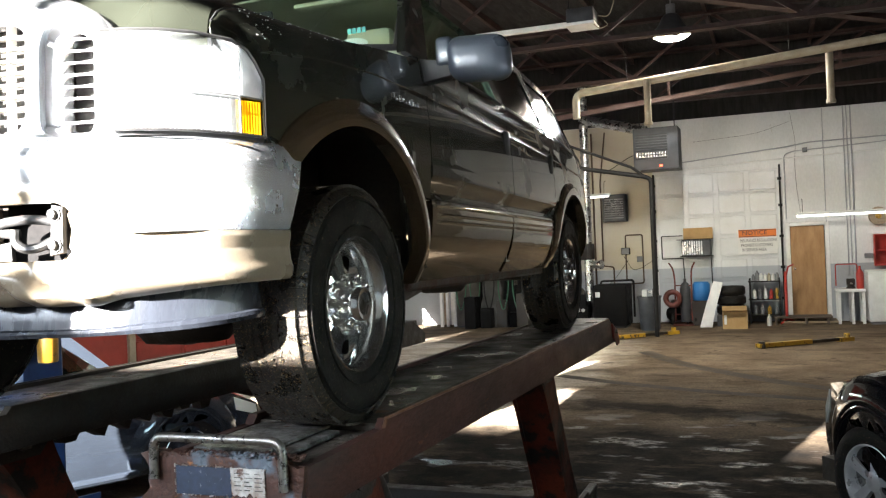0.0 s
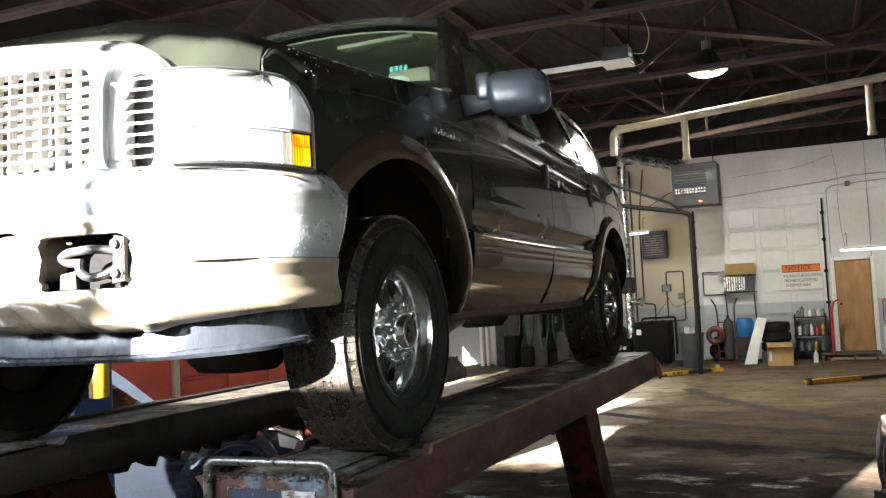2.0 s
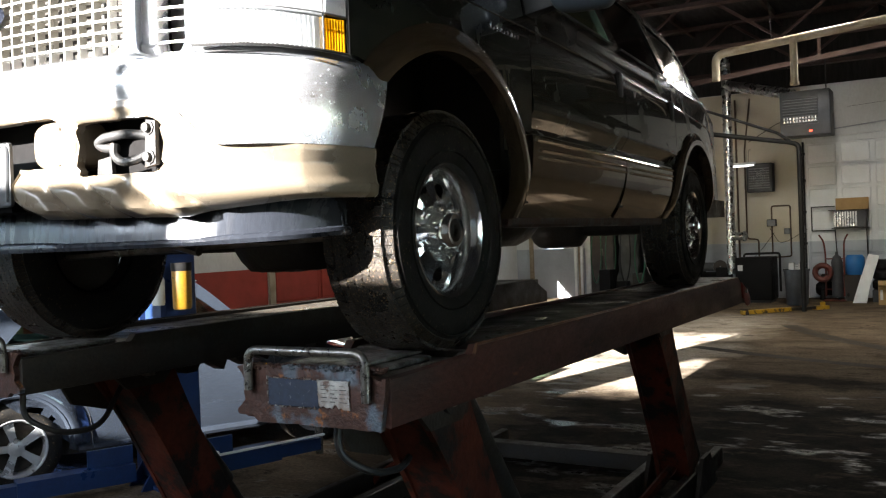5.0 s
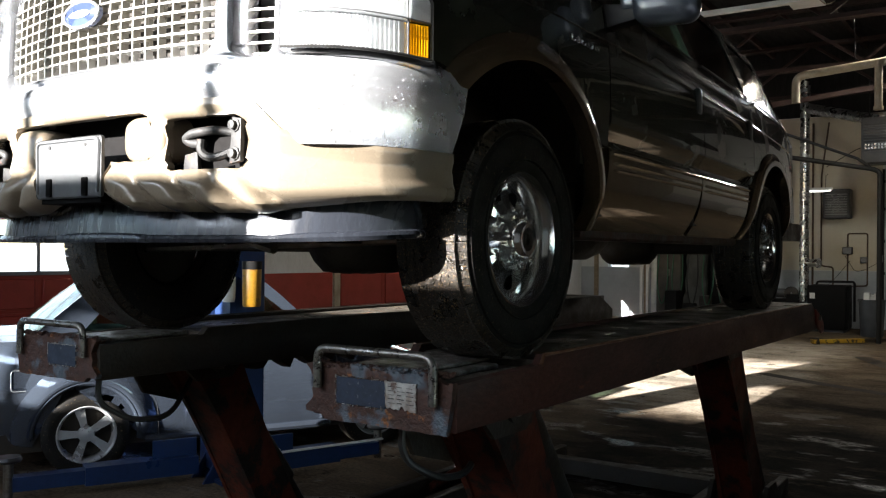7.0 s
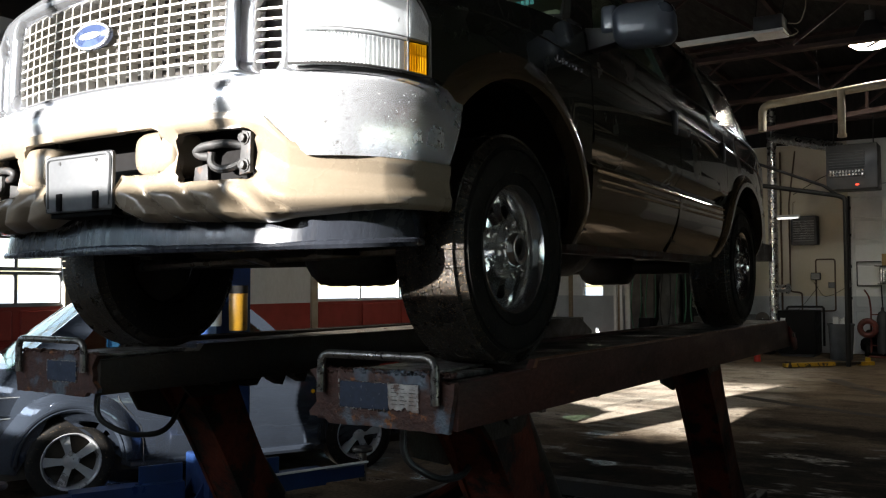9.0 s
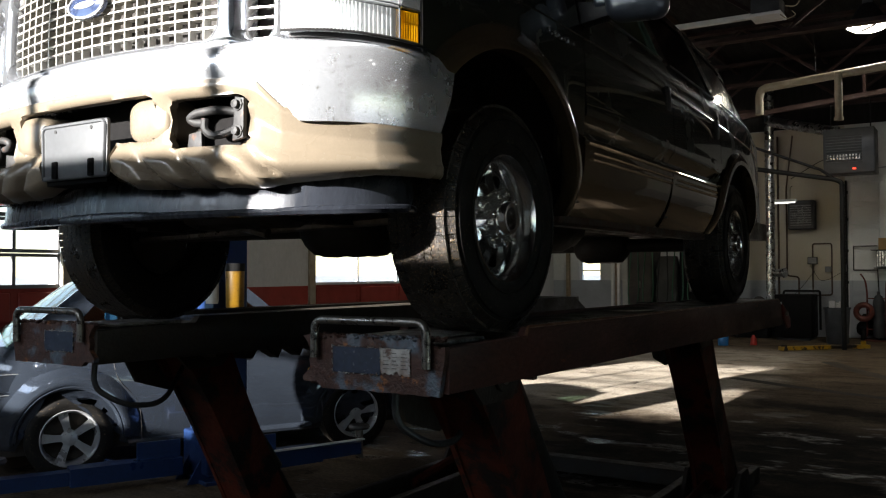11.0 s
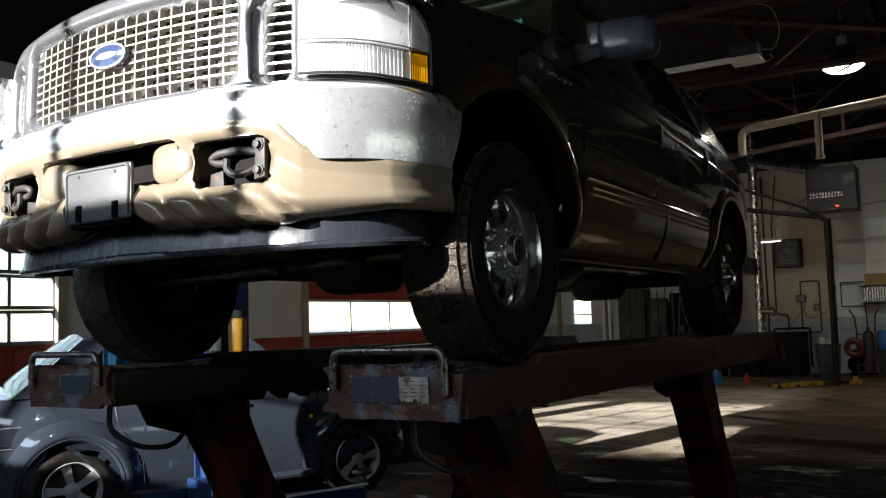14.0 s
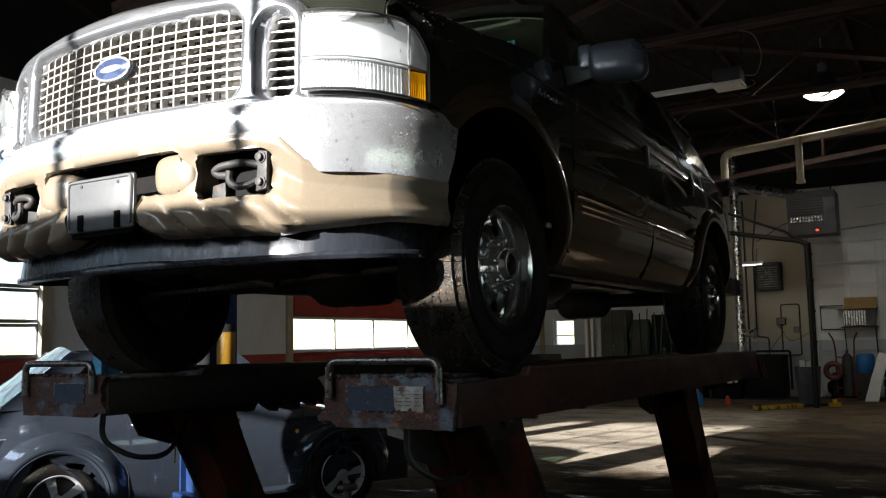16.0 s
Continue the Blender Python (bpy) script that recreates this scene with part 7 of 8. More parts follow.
for a in (0, 120, 240):
    part("foot", tube(B(), [(0, 0, 0.12), (0.24 * math.cos(radians(a)), 0.24 * math.sin(radians(a)), 0.03)], 0.022, 8), M["redpart"], jack)
solid("white_bottle", lathe(B(), [(0.0001, 0), (0.05, 0), (0.05, 0.17), (0.02, 0.21), (0.02, 0.25), (0.0001, 0.25)], (2.12, 17.5, 0), "z", 14), M["whitepaint"], "small white plastic bottle on the floor", "bottle")
wbn = thing("workbench", "white wooden workbench with a vice", "workbench")
part("top", box(B(), 3.48, 4.05, 17.7, 18.45, 0.68, 0.74, 0.006), M["whitepaint"], wbn)
for x in (3.5, 3.76, 3.97):
    for y in (17.74, 18.35):
        part("leg", box(B(), x, x + 0.06, y, y + 0.06, 0.0, 0.68), M["whitepaint"], wbn, smooth=0)
vc = thing("bench_vice", "dark iron bench vice on the workbench", "vice")
part("base", lathe(B(), [(0.0001, 0), (0.10, 0), (0.08, 0.04), (0.05, 0.08), (0.0001, 0.08)], (3.78, 18.0, 0.74), "z", 16), M["under"], vc)
part("jaw", box(B(), 3.70, 3.86, 17.9, 17.96, 0.82, 0.95, 0.01), M["under"], vc)
part("jaw", box(B(), 3.70, 3.86, 18.0, 18.1, 0.80, 0.95, 0.01), M["under"], vc)
part("screw", cyl(B(), (3.78, 17.7, 0.86), (3.78, 18.0, 0.86), 0.018, 10), M["steel"], vc)
solid("fire_extinguisher", lathe(B(), [(0.0001, 0), (0.07, 0), (0.075, 0.02), (0.075, 0.33), (0.04, 0.4), (0.025, 0.42), (0.025, 0.48), (0.0001, 0.48)], (3.95, 17.85, 0.742), "z", 18), M["redpart"], "red fire extinguisher on the workbench end", "extinguisher")
conduit([(3.52, 18.5, 0.78), (3.52, 18.5, 1.25), (3.95, 18.5, 1.25), (3.95, 18.5, 0.8)], 0.016, "redpart", 0.04, "dark red pipe frame behind the bench")
# black tanks and compressor by the flue
bl = thing("boiler", "black boiler cabinet with pipes and valves", "boiler")
part("cabinet", box(B(), -1.62, -0.86, 17.2, 18.0, 0.05, 0.98, 0.03, 2), M["near_black"], bl)
part("plinth", box(B(), -1.58, -0.9, 17.25, 17.95, 0.0, 0.05), M["black"], bl)
part("data_plate", box(B(), -1.56, -1.46, 17.18, 17.2, 0.70, 0.82), M["whitepaint"], bl, "white data plate")
part("outlet_pipe", tube(B(), bend([(-1.5, 17.6, 0.88), (-1.5, 17.6, 1.05), (-0.8, 17.9, 1.05), (-0.8, 17.9, 0.2)], 0.06, 4), 0.025, 8), M["blackpipe"], bl)
cp = thing("air_compressor", "black air compressor with a motor and belts", "compressor")
part("tank", cyl(B(), (-2.55, 17.7, 0.42), (-1.80, 17.7, 0.42), 0.24, 24), M["near_black"], cp)
part("motor", cyl(B(), (-2.45, 17.6, 0.78), (-2.15, 17.6, 0.78), 0.10, 18), M["darkgrey"], cp)
part("flywheel", lathe(B(), [(0.02, 0.0), (0.15, 0.0), (0.15, 0.03), (0.02, 0.03)], (-2.0, 17.5, 0.78), "y", 22), M["under"], cp)
for x in (-2.5, -1.9):
    part("foot", box(B(), x - 0.03, x + 0.03, 17.5, 17.9, 0.0, 0.2), M["black"], cp)
part("valve", box(B(), -2.1, -1.98, 17.40, 17.47, 0.35, 0.47, 0.02), M["whitepaint"], cp)
part("gauge", lathe(B(), [(0.0001, 0.03), (0.04, 0.03), (0.04, 0.0)], (-1.9, 17.42, 0.4), "y", 14, flip=-1), M["whitepaint"], cp)

# yellow arms of a two-post lift lying on the floor
def floor_arm(p0, p1, label):
    ob = thing("lift_arm", label, "lift arm", group="floor lift arms")
    p0, p1 = Vector(p0), Vector(p1)
    d = (p1 - p0)
    n = Vector((-d.y, d.x, 0)).normalized()

    def beam(a, b, w, z0, z1):
        bm = B()
        q0, q1 = p0 + d * a, p0 + d * b
        loft(bm, [[q + n * w + Vector((0, 0, z0)), q - n * w + Vector((0, 0, z0)), q - n * w + Vector((0, 0, z1)), q + n * w + Vector((0, 0, z1))] for q in (q0, q1)])
        return bm
    part("outer_tube", beam(0.0, 0.55, 0.055, 0.015, 0.085), M["yellow"], ob, "scuffed yellow tube", smooth=0)
    part("inner_tube", beam(0.55, 0.85, 0.04, 0.02, 0.07), M["under"], ob, "black inner tube", smooth=0)
    part("end_fork", beam(0.85, 1.0, 0.07, 0.0, 0.07), M["yellow"], ob, "yellow fork", smooth=0)
    bm = B()
    lathe(bm, [(0.0001, 0.0), (0.07, 0.0), (0.07, 0.04), (0.05, 0.12), (0.0001, 0.12)], p0 + d * 0.04, "z", 16)
    part("pad", bm, M["under"], ob, "black round pad")
    part("pivot", lathe(B(), [(0.0001, 0.0), (0.05, 0.0), (0.05, 0.14), (0.0001, 0.14)], p0 + d * 0.95, "z", 14), M["yellow"], ob)


floor_arm((-0.95, 14.4, 0), (0.35, 15.9, 0), "yellow and black lift arm lying on the floor")
floor_arm((1.95, 13.2, 0), (3.5, 14.5, 0), "long yellow and black lift arm lying on the floor")
solid("red_lamp", lathe(B(), [(0.0001, 0), (0.07, 0), (0.06, 0.12), (0.02, 0.2), (0.0001, 0.2)], (-1.7, 15.6, 0), "z", 14), M["redpart"], "small red bottle standing on the floor", "bottle")
solid("blue_jug", lathe(B(), [(0.0001, 0), (0.10, 0), (0.11, 0.2), (0.05, 0.28), (0.03, 0.34), (0.0001, 0.34)], (-2.2, 15.2, 0), "z", 14), M["bluepart"], "blue plastic jug standing on the floor", "jug")
# green hoses and junk at the far left of the north wall
for k in range(5):
    x = -5.0 + 0.36 * k
    conduit([(x, 17.66, 2.0 + 0.1 * (k % 2)), (x - 0.08, 17.60, 0.9), (x + 0.06, 17.56, 0.3), (x + 0.2, 17.6, 0.9), (x + 0.16, 17.66, 2.0)], 0.02, "greenhose" if k != 2 else "blackpipe", 0.3, "looped green rubber hose hanging in front of the cabinets")
for x, m_ in ((-5.55, "whitepaint"), (-5.42, "whitepaint"), (-5.75, "wood"), (-7.1, "wood")):
    solid("wall_strip", box(B(), x, x + 0.09, Y1 - 0.09, Y1 - 0.007, 0.0, 3.6), M[m_], "painted timber strip standing against the wall", "timber", smooth=0)
w2 = thing("window_1", "small two-pane window", "window", kind="structure")
bm = B()
for a in ((-6.75, -6.70, 1.1, 1.93), (-6.20, -6.15, 1.1, 1.93), (-6.70, -6.20, 1.1, 1.14), (-6.70, -6.20, 1.89, 1.93), (-6.70, -6.20, 1.50, 1.53)):
    box(bm, a[0], a[1], Y1 + 0.05, Y1 + 0.10, a[2], a[3])
part("frame", bm, M["whitepaint"], w2, smooth=0)
for z0, z1 in ((1.14, 1.50), (1.53, 1.89)):
    o = part("pane", box(B(), -6.70, -6.20, Y1 + 0.07, Y1 + 0.075, z0, z1), M["pane"], w2, smooth=0)
    o.visible_shadow = False
rnd = random.Random(21)
for k in range(9):
    x, y = -4.6 + 0.33 * k, 17.6 + rnd.uniform(-0.3, 0.4)
    hh = rnd.uniform(0.35, 0.95)
    m_ = rnd.choice(("near_black", "under", "near_black", "near_black"))
    solid("crate", box(B(), x - 0.14, x + 0.14, y - 0.2, y + 0.2, 0.0, hh, 0.012), M[m_], "dark crate standing in the cluttered corner", "crate", "clutter crates")

solid("dado_west", box(B(), X0, X0 + 0.005, 4.20, 8.73, 0.0, 1.26), M["red"], "red painted foot of the side wall", "wall", kind="structure", smooth=0)

# ---- west and south doors ----
panel_door("door_overhead_west", "glazed overhead door with a red foot panel", 0.0, 3.65, 3.9, 9, 6, 0.02, M["red"], glazed=(3, 4, 5, 6, 7, 8), at=Matrix.Translation((X0, 0.4, 0)) @ pose(0, 0, 0, 0, 0, 90), frame_mat=M["grey"])
panel_door("door_overhead_red", "red overhead door with one row of panes", 0.0, 5.0, 3.8, 6, 4, 0.02, M["red"], glazed=(2,), at=Matrix.Translation((X0, 8.9, 0)) @ pose(0, 0, 0, 0, 0, 90), frame_mat=M["whitepaint"])
bm = B()
for y in (0.28, 4.05, 8.74, 13.9):
    box(bm, X0, X0 + 0.05, y, y + 0.14, 0.0, 3.95)
solid("door_casing", bm, M["cream"], "cream timber casing beside the overhead doors", "trim", kind="structure", smooth=0)

# low wooden step in front of the plywood door
step = thing("door_step", "low dark wooden step in front of the plywood door", "step")
for k in range(4):
    part("board", box(B(), DOOR_X[0] - 0.42, DOOR_X[1] + 0.05, 17.70 + 0.16 * k, 17.85 + 0.16 * k, 0.135, 0.17, 0.004), M["brownwall"], step, smooth=0)
for x in (DOOR_X[0] - 0.36, DOOR_X[0] + 0.25, DOOR_X[1] - 0.04):
    part("bearer", box(B(), x - 0.025, x + 0.025, 17.72, 18.31, 0.0, 0.134), M["brownwall"], step, smooth=0)
# dark machine on wheels behind the drum
comp = thing("air_compressor", "small greasy black compressor by the far wall", "compressor")
part("tank", lathe(B(), [(0.0001, -0.30), (0.10, -0.28), (0.15, -0.22), (0.15, 0.22), (0.10, 0.28), (0.0001, 0.30)], (0.18, 18.15, 0.24), "x", 20), M["near_black"], comp)
part("motor", box(B(), 0.0, 0.22, 18.05, 18.25, 0.385, 0.56, 0.03), M["under"], comp)
part("pump", lathe(B(), [(0.0001, 0.0), (0.07, 0.0), (0.075, 0.08), (0.055, 0.09), (0.06, 0.2), (0.0001, 0.21)], (0.32, 18.15, 0.385), "z", 16), M["near_black"], comp)
for x in (0.0, 0.36):
    part("foot", box(B(), x - 0.02, x + 0.02, 18.05, 18.25, 0.0, 0.12, 0.004), M["near_black"], comp, smooth=0)

# unseen door; panes and uneven sills are set to shape sun on the truck
panel_door("door_overhead_south", "glazed overhead door in the front wall", -3.55, 1.25, 4.7, 5, 6, Y0 - 0.1, M["garage"], glazed={3: range(5)}, frame_mat=M["grey"], edges=[0, 0.86, 1.72, 2.61, 3.74, 4.7], sills={0: 2.94, 1: 2.94, 2: 2.94, 3: 2.90, 4: 2.77})

def wide_window(name, cols, rows, w, h, at, label):
    win = thing(name, label, "window", at, kind="structure")
    bm = B()
    for k in range(cols + 1):
        x = w * k / cols
        box(bm, max(0, x - 0.025), min(w, x + 0.025), 0.0, 0.05, 0, h)
    for k in range(rows + 1):
        z = h * k / rows
        box(bm, 0, w, 0.004, 0.046, max(0, z - 0.025), min(h, z + 0.025))
    part("window_frame", bm, M["grey"], win, smooth=0)
    for i in range(cols):
        for j in range(rows):
            o = part("pane", box(B(), w * i / cols + 0.025, w * (i + 1) / cols - 0.025, 0.02, 0.025, h * j / rows + 0.025, h * (j + 1) / rows - 0.025), M["pane"], win, smooth=0)
            o.visible_shadow = False


wide_window("window_south", 4, 3, 3.2, 2.4, pose(-7.2, Y0 - 0.15, 2.1), "steel framed workshop window with dusty panes")

# unseen windows, added to brighten the truck's side and wheel rims
wide_window("window_east", 6, 2, 5.8, 1.6, Matrix.Translation((X1 + 0.15, -3.3, 0.9)) @ pose(0, 0, 0, 0, 0, 90), "row of steel framed workshop windows with dusty panes")


# ---- small cars ----


def alloy_wheel(r=0.31, spokes=5):
    out = []
    out.append(("tyre", lathe(B(), [(0.205, -0.085), (0.25, -0.10), (r - 0.02, -0.095), (r, -0.075), (r, 0.075), (r - 0.02, 0.095), (0.25, 0.10), (0.205, 0.085)], (0, 0, 0), "x", 40), M["tyre"]))
    out.append(("rim", lathe(B(), [(0.19, -0.08), (0.19, 0.06), (0.205, 0.085), (0.212, 0.09), (0.205, 0.092), (0.196, 0.075), (0.185, 0.04), (0.185, -0.08)], (0, 0, 0), "x", 40), M["alloy"]))
    out.append(("brake_disc", lathe(B(), [(0.0001, 0.0), (0.18, 0.0), (0.18, -0.02), (0.0001, -0.02)], (0, 0, 0), "x", 24), M["under"]))
    for k in range(spokes):
        bm = B()
        a = 2 * math.pi * k / spokes
        d, n = Vector((0, math.cos(a), math.sin(a))), Vector((0, -math.sin(a), math.cos(a)))
        loft(bm, [[d * q + n * w + Vector((xo, 0, 0)), d * q - n * w + Vector((xo, 0, 0)), d * q - n * w * 0.8 + Vector((xo - 0.04, 0, 0)), d * q + n * w * 0.8 + Vector((xo - 0.04, 0, 0))] for q, w, xo in ((0.03, 0.024, 0.07), (0.10, 0.026, 0.072), (0.192, 0.037, 0.072))])
        out.append(("spoke", bm, M["alloy"]))
    out.append(("hub", lathe(B(), [(0.06, 0.03), (0.058, 0.07), (0.03, 0.078), (0.0001, 0.08)], (0, 0, 0), "x", 20), M["alloy"]))
    return [(n, finish(n, b, m)) for n, b, m in out]


ALLOY = alloy_wheel()


def small_car(name, label, paint, at, wb=2.45, width=1.68, tail=0.85, nose=0.80, glass_mat="darkglass", tall=1.0):
    """Axes: y forward from the rear axle, x to the car's right, z up from the floor."""
    car = thing(name, label, "car", at)
    hw = width / 2

    def cx(y, z):
        w = hw + float(np.interp(z, (0.18, 0.30, 0.55, 0.75, 0.95, 1.0), (-0.07, -0.03, 0.0, -0.005, -0.05, -0.09)))
        for e, span in ((-tail + y * 0, 0.8), (wb + nose, 0.8)):
            q = max(0.0, 1 - abs(y - e) / span)
            w -= 0.20 * q * q
        return w
    ya, yb = 0.0, wb
    rear = [(-tail + 0.02, 0.32), (-0.37, 0.24)] + [(ya + 0.36 * math.cos(a), 0.31 + 0.36 * math.sin(a)) for a in np.linspace(math.pi * 1.05, -0.05 * math.pi, 20)]
    front = [(yb + 0.36 * math.cos(a), 0.31 + 0.36 * math.sin(a)) for a in np.linspace(math.pi * 1.05, -0.05 * math.pi, 20)]
    lower = rear + [(0.5, 0.19), (wb - 0.5, 0.19)] + front + [(wb + nose - 0.05, 0.24), (wb + nose, 0.42), (wb + nose - 0.06, 0.62), (wb + 0.45, 0.74), (wb - 0.42, 0.90), (1.0, 0.955), (-0.1, 0.985), (-tail + 0.12, 0.975), (-tail + 0.02, 0.85), (-tail, 0.6)]
    bm = B()
    sheet(bm, lower, cx, (-0.03, 0, 0), "yz", 0.09)
    side = part("body_side", bm, paint, car, smooth=50)
    twin(side, car)
    # tops: bonnet, boot, ends
    def ridge(y0, y1, zs, crown, nm, n=10):
        bm = B()
        rows = []
        for j in range(n + 1):
            y = y0 + (y1 - y0) * j / n
            z = float(np.interp(y, zs[0], zs[1]))
            rows.append([(u * (cx(y, z) - 0.002), y + (0.0), z + crown * (1 - u * u)) for u in np.linspace(-1, 1, 13)])
        loft(bm, rows, closed=False)
        g = bmesh.ops.extrude_face_region(bm, geom=bm.faces[:])
        for v in [e for e in g["geom"] if isinstance(e, bmesh.types.BMVert)]:
            v.co.z -= 0.03
        return part(nm, bm, paint, car, smooth=60)
    ridge(wb - 0.42, wb + nose - 0.06, ((wb - 0.42, wb + 0.45, wb + nose - 0.06), (0.90, 0.74, 0.62)), 0.06, "bonnet")
    ridge(-tail + 0.12, -0.05, ((-tail + 0.12, -0.05), (0.975, 0.985)), 0.06, "boot_lid")

    def end_cap(ys, nm, m_):
        bm = B()
        rows = []
        for y, z in ys:
            rows.append([(u * (cx(y, z) - 0.002), y + (0.10 * (1 - u * u)) * (1 if y > 1 else -1), z) for u in np.linspace(-1, 1, 13)])
        loft(bm, rows, closed=False)
        g = bmesh.ops.extrude_face_region(bm, geom=bm.faces[:])
        for v in [e for e in g["geom"] if isinstance(e, bmesh.types.BMVert)]:
            v.co.y += -0.04 if v.co.y > 1 else 0.04
        return part(nm, bm, m_, car, smooth=60)
    end_cap([(wb + nose - 0.05, 0.24), (wb + nose, 0.42), (wb + nose - 0.06, 0.62)], "front_bumper", paint)
    end_cap([(-tail + 0.02, 0.32), (-tail, 0.6), (-tail + 0.02, 0.85), (-tail + 0.12, 0.975)], "rear_bumper", paint)
    # glasshouse
    def gx(z):
        return hw - 0.08 - (z - 0.96) * 0.42
    def glass_side(pts, nm, m_, off=0.0):
        bm = B()
        sheet(bm, pts, lambda y, z: gx(z) + off, (-0.006, 0, 0), "yz", 0.2)
        o = part(nm, bm, m_, car, smooth=50)
        twin(o, car)
    zr = 1.36
    glass_side([(wb - 0.72, 0.95), (wb - 1.25, zr), (0.88 + 0.2, zr), (0.98, 0.965)], "side_window", M[glass_mat])
    glass_side([(0.92, 0.965), (1.02, zr), (0.28, zr - 0.01), (-0.12, 1.02), (-0.02, 0.985)], "side_window", M[glass_mat])
    for pts in ([(wb - 0.40, 0.90), (wb - 0.46, 0.90), (wb - 1.28, zr), (wb - 1.15, zr + 0.02)], [(0.98, 0.96), (0.92, 0.96), (1.02, zr), (1.09, zr)], [(-0.42, 0.98), (-0.08, 0.98), (0.30, zr), (0.10, zr + 0.02)], [(wb - 1.25, zr - 0.01), (wb - 1.12, zr + 0.03), (0.10, zr + 0.03), (0.30, zr - 0.01)], [(-0.12, 0.955), (wb - 0.5, 0.90), (wb - 0.5, 0.93), (-0.1, 0.99)]):
        bm = B()
        sheet(bm, pts, lambda y, z: gx(z) + 0.008, (-0.03, 0, 0), "yz", 0.25)
        o = part("pillar", bm, paint, car, smooth=50)
        twin(o, car)

    def skin(y0, z0, y1, z1, nm, m_, crown=0.05):
        bm = B()
        rows = []
        for t in np.linspace(0, 1, 7):
            y, z = y0 + (y1 - y0) * t, z0 + (z1 - z0) * t
            rows.append([(u * gx(z), y, z + crown * (1 - u * u)) for u in np.linspace(-1, 1, 11)])
        loft(bm, rows, closed=False)
        g = bmesh.ops.extrude_face_region(bm, geom=bm.faces[:])
        for v in [e for e in g["geom"] if isinstance(e, bmesh.types.BMVert)]:
            v.co.z -= 0.015
        return part(nm, bm, m_, car, smooth=60)
    skin(wb - 0.40, 0.90, wb - 1.18, zr + 0.01, "windscreen", M[glass_mat])
    skin(-0.44, 0.98, 0.12, zr + 0.01, "rear_window", M[glass_mat])
    skin(wb - 1.18, zr + 0.01, 0.12, zr + 0.01, "roof", paint)
    bm = B()
    box(bm, -hw + 0.1, hw - 0.1, -tail + 0.1, wb + nose - 0.1, 0.20, 0.34)
    box(bm, -hw + 0.25, hw - 0.25, -tail + 0.1, wb + nose - 0.1, 0.34, 0.62)
    part("underbody", bm, M["under"], car, smooth=0)
    if glass_mat == "carglass":
        part("dashboard", box(B(), -hw + 0.2, hw - 0.2, 1.72, 1.98, 0.6, 0.9, 0.05), M["darkgrey"], car)
        for x in (-0.34, 0.34):
            part("front_seat", slab(B(), [(1.45, 0.45), (1.45, 0.58), (1.02, 0.60), (0.84, 1.12), (0.80, 1.24), (0.72, 1.22), (0.88, 0.52)], "x", x - 0.22, x + 0.22, 0.03), M["darkgrey"], car, "dark grey cloth seat")
        part("rear_seat", slab(B(), [(0.62, 0.45), (0.62, 0.56), (0.22, 0.58), (0.0, 1.02), (-0.1, 1.0), (0.1, 0.45)], "x", -hw + 0.25, hw - 0.25, 0.03), M["darkgrey"], car, "dark grey cloth bench")
    # doors, handles, arches, lamps
    for y0, y1 in ((0.40, 1.0), (1.0, 1.95)):
        bm = B()
        tube(bm, [(cx(y1, z) + 0.001, y1 + 0.12 * (0.9 - z) * (y1 > 1.5), z) for z in np.linspace(0.3, 0.93, 6)], 0.004, 5)
        twin(part("door_gap", bm, M["black"], car), car)
        bm = B()
        yh = y0 + 0.12
        box(bm, cx(yh, 0.83) - 0.004, cx(yh, 0.83) + 0.025, yh, yh + 0.2, 0.815, 0.85, 0.008)
        twin(part("door_handle", bm, M["black"] if paint is M["blackcar"] else M["polish"], car, "door handle"), car)
    bm = B()
    tube(bm, bend([(cx(0.40, 0.93) + 0.001, 0.30, 0.93), (cx(0.4, 0.7) + 0.001, 0.32, 0.72), (cx(0.45, 0.5) + 0.001, 0.50, 0.55), (cx(0.5, 0.3) + 0.001, 0.52, 0.25)], 0.15, 5), 0.004, 5)
    twin(part("door_gap", bm, M["black"], car), car)
    for yc in (0.0, wb):
        bm = B()
        tube(bm, [(cx(yc + 0.375 * math.cos(a), 0.31 + 0.375 * math.sin(a)) + 0.004, yc + 0.375 * math.cos(a), 0.31 + 0.375 * math.sin(a)) for a in np.linspace(math.pi, 0, 22)], 0.022, 8)
        lip = part("arch_lip", bm, paint, car)
        twin(lip, car)
        bm = B()
        rows = []
        for a in np.linspace(math.pi * 1.02, -0.02 * math.pi, 28):
            row = []
            for r_, o in ((0.372, 0.006), (0.376, 0.020), (0.388, 0.029), (0.410, 0.030), (0.445, 0.022), (0.485, 0.009), (0.52, -0.004)):
                y, z = yc + r_ * math.cos(a), max(0.22, 0.31 + r_ * math.sin(a))
                row.append((cx(y, z) + o, float(y), float(z)))
            rows.append(row)
        loft(bm, rows, closed=False)
        g = bmesh.ops.extrude_face_region(bm, geom=bm.faces[:])
        for v in [e for e in g["geom"] if isinstance(e, bmesh.types.BMVert)]:
            v.co.x -= 0.012
        twin(part("wheel_arch", bm, paint, car, smooth=60), car)
    bm = B()
    tube(bm, [(cx(y, 0.22) + 0.012, float(y), 0.235) for y in np.linspace(0.42, wb - 0.42, 8)], 0.032, 8)
    twin(part("sill", bm, paint, car), car)
    bm = B()
    box(bm, cx(-0.42, 0.72) - 0.006, cx(-0.42, 0.72) + 0.003, -0.50, -0.33, 0.66, 0.80, 0.012)
    flap = part("fuel_flap", bm, paint, car)
